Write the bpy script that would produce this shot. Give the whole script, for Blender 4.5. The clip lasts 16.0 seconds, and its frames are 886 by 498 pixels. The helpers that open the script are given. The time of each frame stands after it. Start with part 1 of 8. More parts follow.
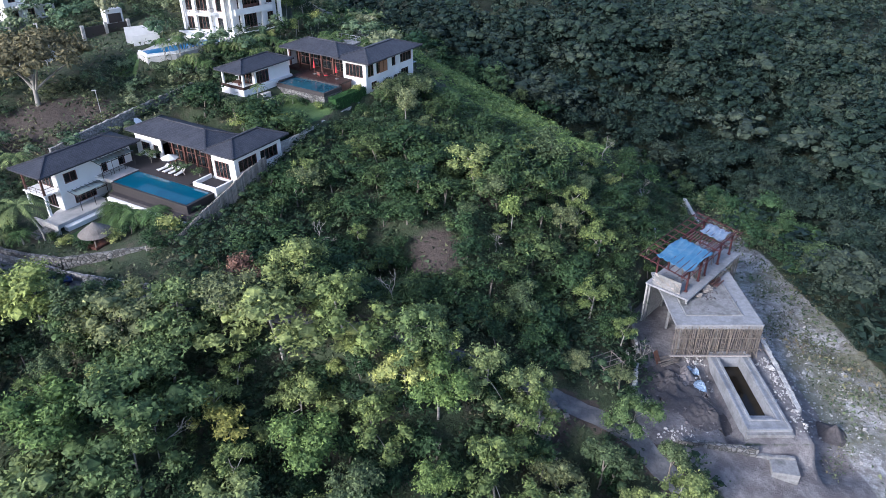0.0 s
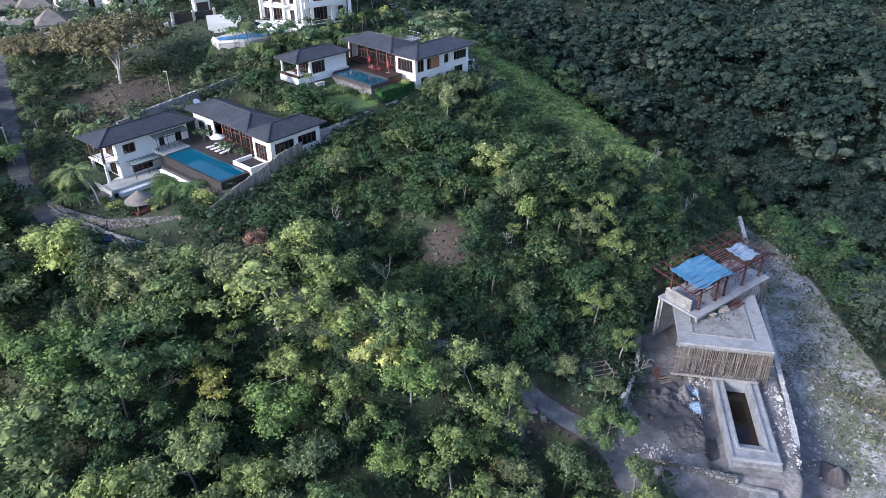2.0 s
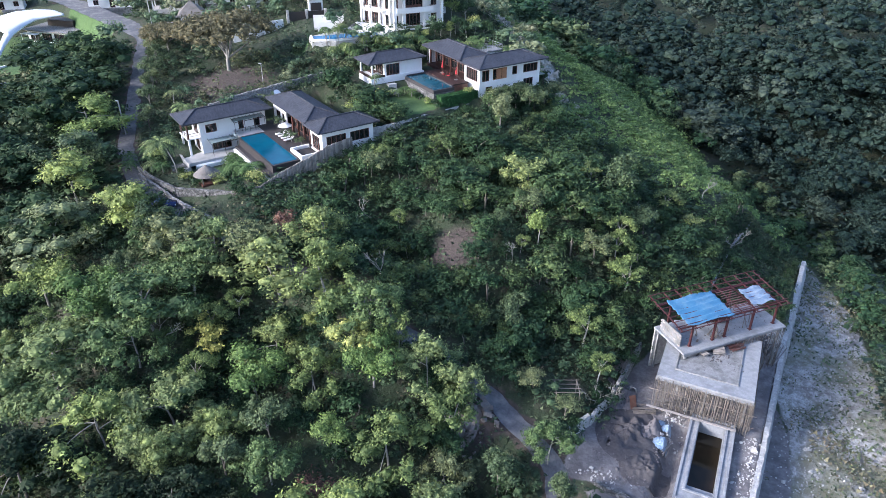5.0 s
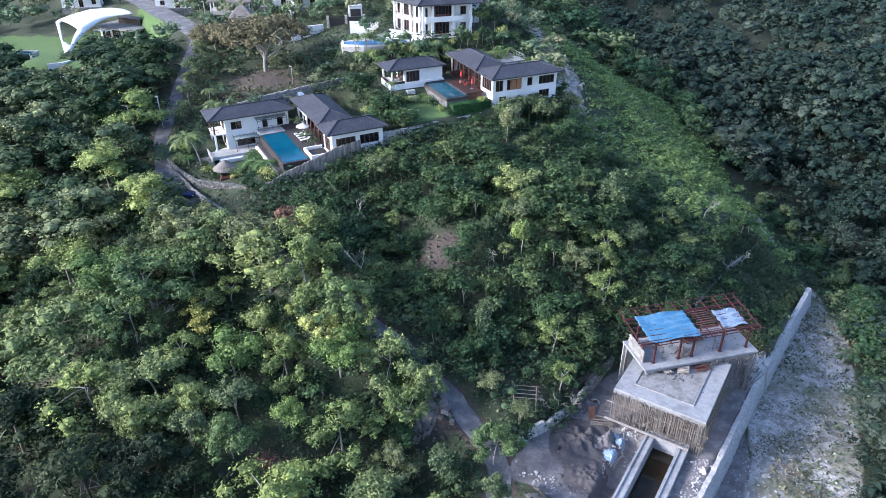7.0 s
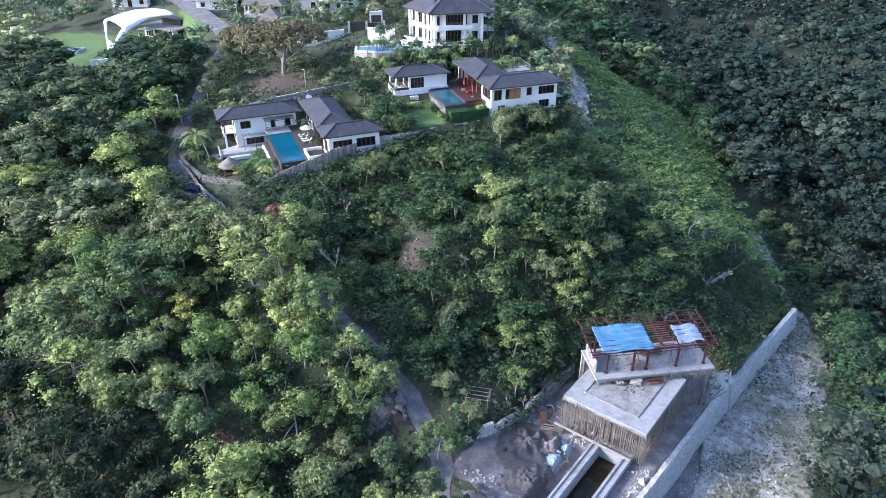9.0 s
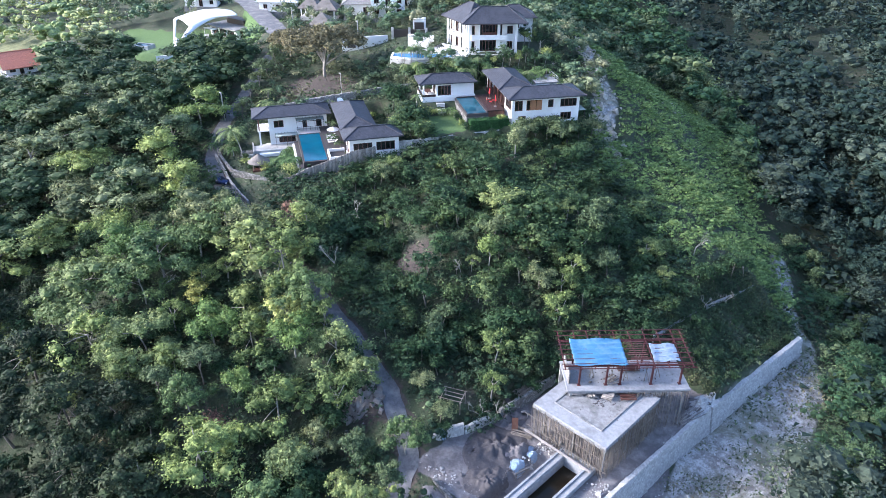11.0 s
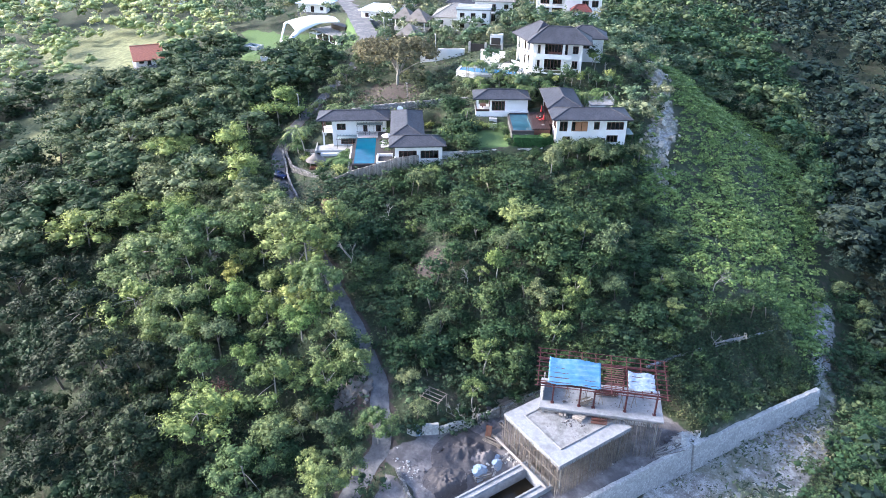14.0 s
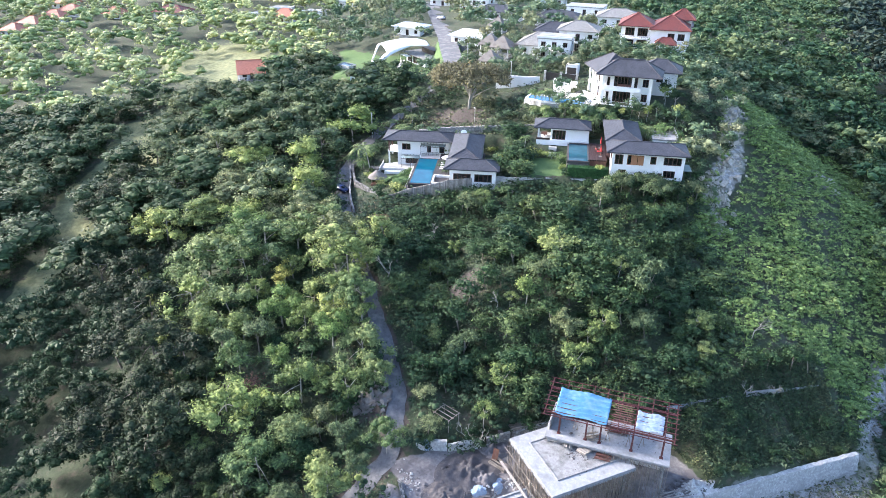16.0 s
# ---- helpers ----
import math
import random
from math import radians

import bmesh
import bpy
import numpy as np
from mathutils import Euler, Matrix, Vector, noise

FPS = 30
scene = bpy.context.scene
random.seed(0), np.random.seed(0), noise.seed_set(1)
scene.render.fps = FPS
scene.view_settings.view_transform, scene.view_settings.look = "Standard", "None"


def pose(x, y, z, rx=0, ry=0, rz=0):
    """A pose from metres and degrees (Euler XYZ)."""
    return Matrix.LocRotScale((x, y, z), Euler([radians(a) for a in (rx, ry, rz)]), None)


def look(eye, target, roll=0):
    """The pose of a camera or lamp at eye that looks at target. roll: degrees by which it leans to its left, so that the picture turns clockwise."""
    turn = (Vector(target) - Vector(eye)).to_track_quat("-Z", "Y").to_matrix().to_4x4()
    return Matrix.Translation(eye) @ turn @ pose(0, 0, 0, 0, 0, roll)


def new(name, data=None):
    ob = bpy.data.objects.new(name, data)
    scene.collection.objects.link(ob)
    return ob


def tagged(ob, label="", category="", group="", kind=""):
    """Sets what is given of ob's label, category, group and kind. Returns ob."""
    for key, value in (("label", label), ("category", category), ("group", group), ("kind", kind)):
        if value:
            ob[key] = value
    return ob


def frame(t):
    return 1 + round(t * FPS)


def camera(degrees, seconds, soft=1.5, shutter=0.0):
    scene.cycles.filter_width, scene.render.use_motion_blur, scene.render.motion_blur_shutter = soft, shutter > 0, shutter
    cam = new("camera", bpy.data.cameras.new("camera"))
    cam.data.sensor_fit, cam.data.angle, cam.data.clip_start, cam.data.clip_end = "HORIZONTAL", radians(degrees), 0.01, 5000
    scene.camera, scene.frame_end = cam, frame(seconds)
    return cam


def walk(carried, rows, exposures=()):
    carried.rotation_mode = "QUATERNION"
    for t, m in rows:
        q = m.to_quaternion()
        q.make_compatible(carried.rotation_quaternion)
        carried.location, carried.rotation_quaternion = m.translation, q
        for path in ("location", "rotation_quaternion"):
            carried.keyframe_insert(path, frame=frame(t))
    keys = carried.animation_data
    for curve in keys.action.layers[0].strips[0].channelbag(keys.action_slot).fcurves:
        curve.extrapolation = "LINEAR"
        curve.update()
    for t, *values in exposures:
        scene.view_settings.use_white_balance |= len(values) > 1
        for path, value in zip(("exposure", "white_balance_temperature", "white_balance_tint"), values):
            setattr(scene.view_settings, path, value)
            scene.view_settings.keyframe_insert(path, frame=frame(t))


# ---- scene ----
cam = camera(64.9, 16.0, 0.75)
METRES, EYE, TILT, LEAN, TURN = 110.0, 62.0, -30.5, 0.0, 0.0
ROWS = [
    (0.0, 0.0, 0.0, 0.0, 0.0, 0.0, -0.0),
    (0.5, 0.0318, -0.0024, -0.0015, 2.67, -0.04, -1.53),
    (1.0, 0.0647, -0.005, -0.0023, 5.01, -0.12, -2.87),
    (1.5, 0.0983, -0.0072, -0.0024, 7.13, -0.25, -4.06),
    (2.0, 0.1317, -0.0086, -0.0022, 9.11, -0.42, -5.18),
    (2.5, 0.1654, -0.0094, -0.0011, 11.54, -0.64, -6.6),
    (3.0, 0.2, -0.0095, 0.0022, 14.32, -0.96, -8.18),
    (3.5, 0.2353, -0.0091, 0.0072, 16.5, -1.27, -9.38),
    (6.0, 0.3973, 0.0039, 0.0448, 26.15, -3.06, -14.53),
    (6.5, 0.4294, 0.0086, 0.0537, 27.9, -3.47, -15.37),
    (7.0, 0.46, 0.0137, 0.0627, 28.89, -3.72, -15.83),
    (7.5, 0.4895, 0.0196, 0.0722, 29.75, -3.94, -16.23),
    (8.0, 0.5183, 0.0258, 0.0822, 30.83, -4.23, -16.76),
    (8.5, 0.546, 0.0331, 0.0919, 31.91, -4.52, -17.27),
    (9.0, 0.5728, 0.0405, 0.1022, 33.94, -5.09, -18.23),
    (11.5, 0.7045, 0.088, 0.1617, 42.5, -7.89, -21.86),
    (12.0, 0.73, 0.1004, 0.1746, 44.19, -8.51, -22.49),
    (12.5, 0.7532, 0.112, 0.1868, 45.56, -8.98, -23.02),
    (13.0, 0.7761, 0.1247, 0.199, 47.83, -9.72, -23.84),
    (13.5, 0.7979, 0.1384, 0.2116, 50.22, -10.57, -24.66),
    (14.0, 0.8186, 0.1525, 0.2246, 52.67, -11.39, -25.46),
    (14.5, 0.8383, 0.1671, 0.2374, 55.26, -12.16, -26.25),
    (15.0, 0.857, 0.1828, 0.2509, 57.93, -12.97, -26.98),
    (15.5, 0.8745, 0.1987, 0.2648, 60.61, -13.71, -27.67),
    (16.0, 0.8912, 0.2158, 0.2788, 63.01, -14.34, -28.22),
]
EXPOSURES = [(0.0, 0.78, 5500, 17), (3.5, 1.10, 5600, 17), (7.0, 1.38, 5520, 17), (9.0, 1.54, 5550, 17), (12.5, 1.83, 5670, 18), (16.0, 2.04, 6000, 16)]
walk(cam, [(t, pose(0, 0, EYE, TILT, LEAN, TURN) @ pose(METRES * x, METRES * y, METRES * z, 90 + pitch, roll, yaw)) for t, x, y, z, yaw, pitch, roll in ROWS], EXPOSURES)

# ---- light ----
SUN_TO = Vector((-0.64, -0.64, 0.42)).normalized()
world = bpy.data.worlds.new("sky")
scene.world = world
world.use_nodes = True
wn = world.node_tree.nodes
sky = wn.new("ShaderNodeTexSky")
sky.sky_type, sky.sun_disc = "NISHITA", False
sky.sun_elevation = math.asin(SUN_TO.z)
sky.sun_rotation = math.atan2(SUN_TO.x, SUN_TO.y)
sky.air_density, sky.dust_density, sky.ozone_density = 1.0, 2.0, 1.0
wn["Background"].inputs["Strength"].default_value = 0.15
world.node_tree.links.new(sky.outputs[0], wn["Background"].inputs["Color"])
sun = new("sun", bpy.data.lights.new("sun", "SUN"))
sun.data.energy, sun.data.angle, sun.data.color = 2.9, radians(16.0), (1.0, 0.92, 0.80)
sun.matrix_world = look(SUN_TO * 400, (0, 0, 0))


# ---- materials ----
def nodes_of(name):
    m = bpy.data.materials.new(name)
    m.use_nodes = True
    t = m.node_tree
    return m, t, t.nodes["Principled BSDF"], t.nodes, t.links


def ramp(n, l, fac, stops):
    r = n.new("ShaderNodeValToRGB")
    r.color_ramp.elements[0].position, r.color_ramp.elements[1].position = stops[0][0], stops[-1][0]
    r.color_ramp.elements[0].color = (*stops[0][1], 1)
    r.color_ramp.elements[1].color = (*stops[-1][1], 1)
    for p, c in stops[1:-1]:
        r.color_ramp.elements.new(p).color = (*c, 1)
    l.new(fac, r.inputs[0])
    return r.outputs[0]


def noise_tex(n, l, vec, scale, detail=6, rough=0.6):
    t = n.new("ShaderNodeTexNoise")
    t.inputs["Scale"].default_value, t.inputs["Detail"].default_value, t.inputs["Roughness"].default_value = scale, detail, rough
    if vec is not None:
        l.new(vec, t.inputs["Vector"])
    return t.outputs["Fac"]


def mix(n, l, fac, a, b, blend="MIX"):
    m = n.new("ShaderNodeMix")
    m.data_type, m.blend_type = "RGBA", blend
    for v, i in ((fac, 0), (a, 6), (b, 7)):
        if isinstance(v, (int, float)):
            m.inputs[i].default_value = v
        elif isinstance(v, tuple):
            m.inputs[i].default_value = (*v, 1)
        else:
            l.new(v, m.inputs[i])
    return m.outputs[2]


def maths(n, l, op, a, b=0.0):
    m = n.new("ShaderNodeMath")
    m.operation = op
    for i, v in enumerate((a, b)):
        if isinstance(v, (int, float)):
            m.inputs[i].default_value = v
        else:
            l.new(v, m.inputs[i])
    return m.outputs[0]


def bumped(n, l, b, height, strength, dist):
    k = n.new("ShaderNodeBump")
    k.inputs["Strength"].default_value, k.inputs["Distance"].default_value = strength, dist
    l.new(height, k.inputs["Height"])
    l.new(k.outputs[0], b.inputs["Normal"])


def stuff(name, dark, light, stain, big=0.25, fine=6.0, rough=0.8, metal=0.0, bump=0.4, dist=0.02, vary=0.0):
    """A worn surface: two scales of colour, stains of a third colour, relief."""
    m, t, b, n, l = nodes_of(name)
    co = n.new("ShaderNodeTexCoord").outputs["Object"]
    large, small = noise_tex(n, l, co, big, 4), noise_tex(n, l, co, fine, 8, 0.7)
    c = ramp(n, l, small, [(0.25, dark), (0.75, light)])
    c = mix(n, l, ramp(n, l, large, [(0.48, (0, 0, 0)), (0.68, (0.8, 0.8, 0.8))]), c, stain)
    if vary:
        rnd = n.new("ShaderNodeObjectInfo").outputs["Random"]
        c = mix(n, l, 1.0, c, ramp(n, l, rnd, [(0, (1 - vary,) * 3), (1, (1 + vary,) * 3)]), "MULTIPLY")
    l.new(c, b.inputs["Base Color"])
    b.inputs["Roughness"].default_value, b.inputs["Metallic"].default_value = rough, metal
    bumped(n, l, b, small, bump, dist)
    return m


def leaf_mat(name, dark, mid, light, per_tree=False, crisp=False, gloss=0.6):
    """Foliage: a tint for each tree, a shade for each leaf, some light through the blade."""
    m, t, b, n, l = nodes_of(name)
    if per_tree:
        a = n.new("ShaderNodeAttribute")
        a.attribute_name = "tint"
        rnd = a.outputs["Fac"]
    else:
        rnd = n.new("ShaderNodeObjectInfo").outputs["Random"]
    isl = n.new("ShaderNodeNewGeometry").outputs["Random Per Island"]
    c = ramp(n, l, rnd, [(0.0, dark), (0.55, mid), (1.0, light)])
    c = mix(n, l, 1.0, c, ramp(n, l, isl, [(0, (0.72, 0.75, 0.77)), (0.55, (1.0, 1.0, 1.0)), (1, (1.35, 1.3, 1.22))] if per_tree and not crisp else [(0, (0.5, 0.54, 0.56)), (0.55, (0.97, 0.97, 0.97)), (1, (1.6, 1.52, 1.36))]), "MULTIPLY")
    co = n.new("ShaderNodeNewGeometry").outputs["Position"]
    c = mix(n, l, 1.0, c, ramp(n, l, noise_tex(n, l, co, 1.3, 4, 0.72), [(0.32, (0.55, 0.57, 0.6)), (0.5, (1.0, 1.0, 1.0)), (0.68, (1.45, 1.43, 1.36))]), "MULTIPLY")
    l.new(c, b.inputs["Base Color"])
    b.inputs["Roughness"].default_value = gloss
    b.inputs["Specular IOR Level"].default_value = 0.12
    tr = n.new("ShaderNodeBsdfTranslucent")
    l.new(c, tr.inputs["Color"])
    mx = n.new("ShaderNodeMixShader")
    mx.inputs[0].default_value = 0.05
    l.new(b.outputs[0], mx.inputs[1])
    l.new(tr.outputs[0], mx.inputs[2])
    l.new(mx.outputs[0], n["Material Output"].inputs["Surface"])
    return m


def glass_mat(name, tint=(0.04, 0.05, 0.055)):
    m, t, b, n, l = nodes_of(name)
    b.inputs["Base Color"].default_value = (*tint, 1)
    b.inputs["Roughness"].default_value = 0.05
    b.inputs["IOR"].default_value = 1.5
    b.inputs["Transmission Weight"].default_value = 0.6
    return m


def water_mat(name, deep, pale):
    m, t, b, n, l = nodes_of(name)
    co = n.new("ShaderNodeTexCoord").outputs["Object"]
    ripple = noise_tex(n, l, co, 1.6, 3)
    l.new(ramp(n, l, noise_tex(n, l, co, 0.3, 3), [(0.3, deep), (0.7, pale)]), b.inputs["Base Color"])
    b.inputs["Roughness"].default_value = 0.06
    b.inputs["IOR"].default_value = 1.33
    bumped(n, l, b, ripple, 0.12, 0.03)
    return m


def roof_mat(name, dark, light, moss, course=0.32):
    """Flat tiles laid in courses, weathered."""
    m, t, b, n, l = nodes_of(name)
    co = n.new("ShaderNodeTexCoord").outputs["UV"]
    br = n.new("ShaderNodeTexBrick")
    br.offset = 0.5
    l.new(co, br.inputs["Vector"])
    br.inputs["Scale"].default_value = 1.0
    br.inputs["Brick Width"].default_value, br.inputs["Row Height"].default_value = 0.28, course
    br.inputs["Mortar Size"].default_value, br.inputs["Mortar Smooth"].default_value = 0.03, 0.4
    br.inputs["Color1"].default_value, br.inputs["Color2"].default_value = (*dark, 1), (*light, 1)
    br.inputs["Mortar"].default_value = (*[v * 0.45 for v in dark], 1)
    obj = n.new("ShaderNodeTexCoord").outputs["Object"]
    stain = noise_tex(n, l, obj, 0.5, 8, 0.7)
    c = mix(n, l, ramp(n, l, stain, [(0.45, (0, 0, 0)), (0.75, (0.75, 0.75, 0.75))]), br.outputs["Color"], moss)
    l.new(c, b.inputs["Base Color"])
    b.inputs["Roughness"].default_value = 0.62
    bumped(n, l, b, br.outputs["Fac"], -0.6, 0.03)
    return m


def masonry(name, dark, light, joint, size, vary=0.0, bump=0.9):
    """Rough stones of uneven size in sunk joints, streaked."""
    m, t, b, n, l = nodes_of(name)
    co = n.new("ShaderNodeTexCoord").outputs["Object"]
    wob = mix(n, l, 0.12, co, n.new("ShaderNodeTexNoise").outputs["Color"])
    cell, edge = n.new("ShaderNodeTexVoronoi"), n.new("ShaderNodeTexVoronoi")
    edge.feature = "DISTANCE_TO_EDGE"
    for v in (cell, edge):
        v.inputs["Scale"].default_value = 1 / size
        l.new(wob, v.inputs["Vector"])
    tone = n.new("ShaderNodeSeparateColor")
    l.new(cell.outputs["Color"], tone.inputs[0])
    grain = noise_tex(n, l, co, 7, 8, 0.75)
    c = ramp(n, l, maths(n, l, "ADD", maths(n, l, "MULTIPLY", tone.outputs[0], 0.5), maths(n, l, "MULTIPLY", grain, 0.5)), [(0.2, dark), (0.75, light)])
    c = mix(n, l, ramp(n, l, edge.outputs["Distance"], [(0.02, (0.8, 0.8, 0.8)), (0.10, (0, 0, 0))]), c, joint)
    c = mix(n, l, ramp(n, l, noise_tex(n, l, co, 0.35, 6, 0.7), [(0.48, (0, 0, 0)), (0.72, (0.7, 0.7, 0.7))]), c, dark)
    l.new(c, b.inputs["Base Color"])
    b.inputs["Roughness"].default_value = 0.95
    bumped(n, l, b, maths(n, l, "ADD", ramp(n, l, edge.outputs["Distance"], [(0.0, (0, 0, 0)), (0.14, (1, 1, 1))]), maths(n, l, "MULTIPLY", grain, 0.6)), bump, 0.12)
    return m


WHITE = stuff("white_render", (0.78, 0.78, 0.77), (0.86, 0.86, 0.85), (0.70, 0.70, 0.68), 0.35, 9, 0.85, 0, 0.15, 0.01)
ROOF = roof_mat("dark_roof_tile", (0.029, 0.032, 0.043), (0.053, 0.057, 0.074), (0.072, 0.076, 0.090))
ROOF_RED = roof_mat("red_roof_tile", (0.139, 0.031, 0.025), (0.189, 0.047, 0.036), (0.092, 0.036, 0.034))
ROOF_ORANGE = roof_mat("orange_roof_tile", (0.44, 0.150, 0.090), (0.54, 0.205, 0.125), (0.36, 0.140, 0.100))
ROOF_GREY = roof_mat("grey_roof_tile", (0.22, 0.215, 0.20), (0.30, 0.29, 0.275), (0.18, 0.18, 0.165))
EARTH = stuff("dug_dark_earth", (0.045, 0.041, 0.043), (0.125, 0.114, 0.114), (0.080, 0.073, 0.073), 0.6, 2.5, 0.95, 0, 0.9, 0.1)
THATCH = stuff("thatch", (0.13, 0.118, 0.105), (0.25, 0.23, 0.21), (0.10, 0.09, 0.08), 0.8, 14, 0.95, 0, 0.9, 0.05)
CONCRETE = stuff("fresh_concrete", (0.20, 0.21, 0.225), (0.345, 0.357, 0.375), (0.17, 0.176, 0.185), 0.55, 2.6, 0.85, 0, 0.3, 0.02)
CONCRETE_OLD = stuff("stained_concrete", (0.15, 0.155, 0.16), (0.32, 0.32, 0.32), (0.10, 0.10, 0.097), 0.7, 2.4, 0.9, 0, 0.4, 0.02)
LIMESTONE = masonry("limestone_wall", (0.36, 0.35, 0.335), (0.64, 0.63, 0.61), (0.44, 0.43, 0.41), 0.27, 0.0, 0.6)
PALE_STONE = masonry("pale_grey_stone", (0.20, 0.20, 0.195), (0.42, 0.41, 0.40), (0.13, 0.13, 0.12), 0.45)
STONE = masonry("grey_fieldstone", (0.10, 0.10, 0.098), (0.30, 0.295, 0.285), (0.055, 0.055, 0.05), 0.5)
BAMBOO = stuff("bamboo_pole", (0.13, 0.112, 0.096), (0.27, 0.235, 0.195), (0.09, 0.078, 0.068), 1.0, 5, 0.6, 0, 0.2, 0.01, 0.3)
STEEL = stuff("red_oxide_steel", (0.065, 0.020, 0.022), (0.11, 0.034, 0.034), (0.07, 0.03, 0.03), 0.8, 8, 0.6, 0.2, 0.2, 0.005, 0.15)
RUST = stuff("rusty_sheet_metal", (0.10, 0.045, 0.03), (0.17, 0.075, 0.045), (0.22, 0.13, 0.09), 1.5, 9, 0.75, 0.2, 0.5, 0.02)
TIMBER = stuff("weathered_boards", (0.22, 0.20, 0.185), (0.38, 0.35, 0.32), (0.15, 0.14, 0.13), 0.8, 10, 0.85, 0, 0.4, 0.01, 0.3)
DARKWOOD = stuff("dark_hardwood", (0.085, 0.036, 0.028), (0.15, 0.066, 0.050), (0.05, 0.03, 0.025), 1.0, 12, 0.5, 0, 0.2, 0.01, 0.2)
REDDECK = stuff("red_brown_decking", (0.032, 0.015, 0.013), (0.050, 0.023, 0.019), (0.028, 0.014, 0.013), 1.0, 9, 0.6, 0, 0.3, 0.01, 0.2)
CURTAIN = stuff("cream_curtain", (0.50, 0.46, 0.40), (0.62, 0.58, 0.52), (0.45, 0.40, 0.34), 1.2, 9, 0.9)
DARKDECK = stuff("dark_stone_paving", (0.026, 0.023, 0.025), (0.055, 0.049, 0.051), (0.034, 0.031, 0.031), 0.6, 7, 0.7, 0, 0.3, 0.01, 0.2)
PAVING = stuff("pale_paving", (0.42, 0.41, 0.40), (0.56, 0.55, 0.53), (0.33, 0.33, 0.31), 0.4, 6, 0.8, 0, 0.3, 0.01)
ROCK = stuff("weathered_rock", (0.16, 0.14, 0.12), (0.34, 0.31, 0.285), (0.22, 0.17, 0.14), 0.6, 3, 0.95, 0, 0.9, 0.15)
PALE_ROCK = stuff("pale_rock", (0.34, 0.315, 0.27), (0.60, 0.565, 0.50), (0.22, 0.21, 0.17), 0.6, 3, 0.95, 0, 0.9, 0.15)
BRONZE = stuff("dark_frame", (0.035, 0.03, 0.028), (0.06, 0.05, 0.045), (0.05, 0.04, 0.035), 1, 10, 0.5)
ORANGEWOOD = stuff("warm_shutter_wood", (0.30, 0.14, 0.07), (0.42, 0.21, 0.11), (0.22, 0.11, 0.06), 0.8, 9, 0.6, 0, 0.2, 0.01)
GLASS = glass_mat("window_glass")
SHADE_GLASS = glass_mat("canopy_glass", (0.55, 0.66, 0.66))
WATER = water_mat("pool_water", (0.005, 0.070, 0.125), (0.009, 0.105, 0.17))
WATER_BLUE = water_mat("bright_pool_water", (0.02, 0.12, 0.27), (0.035, 0.17, 0.34))
WATER_DARK = water_mat("dark_pool_water", (0.02, 0.07, 0.10), (0.03, 0.11, 0.15))
PUDDLE = water_mat("muddy_water", (0.012, 0.012, 0.007), (0.035, 0.024, 0.014))
TARP = stuff("blue_tarpaulin", (0.050, 0.165, 0.300), (0.080, 0.215, 0.350), (0.140, 0.260, 0.370), 0.8, 3, 0.45, 0, 0.3, 0.04)
TARP_PALE = stuff("faded_tarpaulin", (0.140, 0.218, 0.326), (0.308, 0.354, 0.408), (0.112, 0.204, 0.354), 1.2, 3, 0.5, 0, 0.5, 0.05)
PLASTIC = stuff("blue_white_plastic", (0.12, 0.22, 0.36), (0.38, 0.46, 0.54), (0.30, 0.34, 0.40), 1.5, 4, 0.4, 0, 0.6, 0.06)
BARK = stuff("bark", (0.10, 0.085, 0.07), (0.22, 0.20, 0.17), (0.30, 0.29, 0.26), 0.6, 6, 0.95, 0, 0.7, 0.03, 0.3)
PALE_BARK = stuff("pale_bark", (0.20, 0.19, 0.17), (0.36, 0.35, 0.32), (0.15, 0.14, 0.12), 0.8, 6, 0.95, 0, 0.5, 0.02)
ASPHALT = stuff("worn_asphalt", (0.070, 0.072, 0.080), (0.17, 0.172, 0.180), (0.25, 0.245, 0.235), 0.45, 2.2, 0.9, 0, 0.5, 0.02)
SAND = stuff("grey_builders_sand", (0.10, 0.09, 0.092), (0.20, 0.185, 0.185), (0.14, 0.128, 0.13), 0.4, 4, 0.95, 0, 0.8, 0.08)
SHELL = stuff("white_shell_roof", (0.60, 0.63, 0.66), (0.72, 0.74, 0.76), (0.52, 0.56, 0.60), 0.1, 3, 0.5, 0, 0.1, 0.01)
RED_CLOTH = stuff("red_canvas", (0.45, 0.03, 0.04), (0.60, 0.06, 0.06), (0.40, 0.03, 0.04), 1, 8, 0.8)
WHITE_CLOTH = stuff("white_canvas", (0.62, 0.62, 0.62), (0.75, 0.75, 0.75), (0.55, 0.55, 0.56), 1, 8, 0.8)
CAR_PAINT = stuff("dark_blue_car_paint", (0.01, 0.02, 0.07), (0.015, 0.03, 0.10), (0.02, 0.03, 0.08), 1, 3, 0.25, 0.3, 0.0, 0.001)
RUBBER = stuff("black_rubber", (0.015, 0.015, 0.015), (0.03, 0.03, 0.03), (0.04, 0.035, 0.03), 1, 8, 0.8)
METAL_GREY = stuff("galvanised_metal", (0.38, 0.39, 0.40), (0.50, 0.51, 0.52), (0.34, 0.34, 0.34), 1, 6, 0.45, 0.5, 0.1, 0.005)
L_DARK = leaf_mat("dark_green_leaves", (0.075, 0.112, 0.058), (0.112, 0.150, 0.074), (0.165, 0.188, 0.090))
L_SLOPE = leaf_mat("slope_leaves", (0.031, 0.062, 0.031), (0.047, 0.087, 0.038), (0.080, 0.116, 0.047))
L_FRESH = leaf_mat("fresh_leaves", (0.088, 0.150, 0.052), (0.136, 0.208, 0.068), (0.220, 0.270, 0.090))
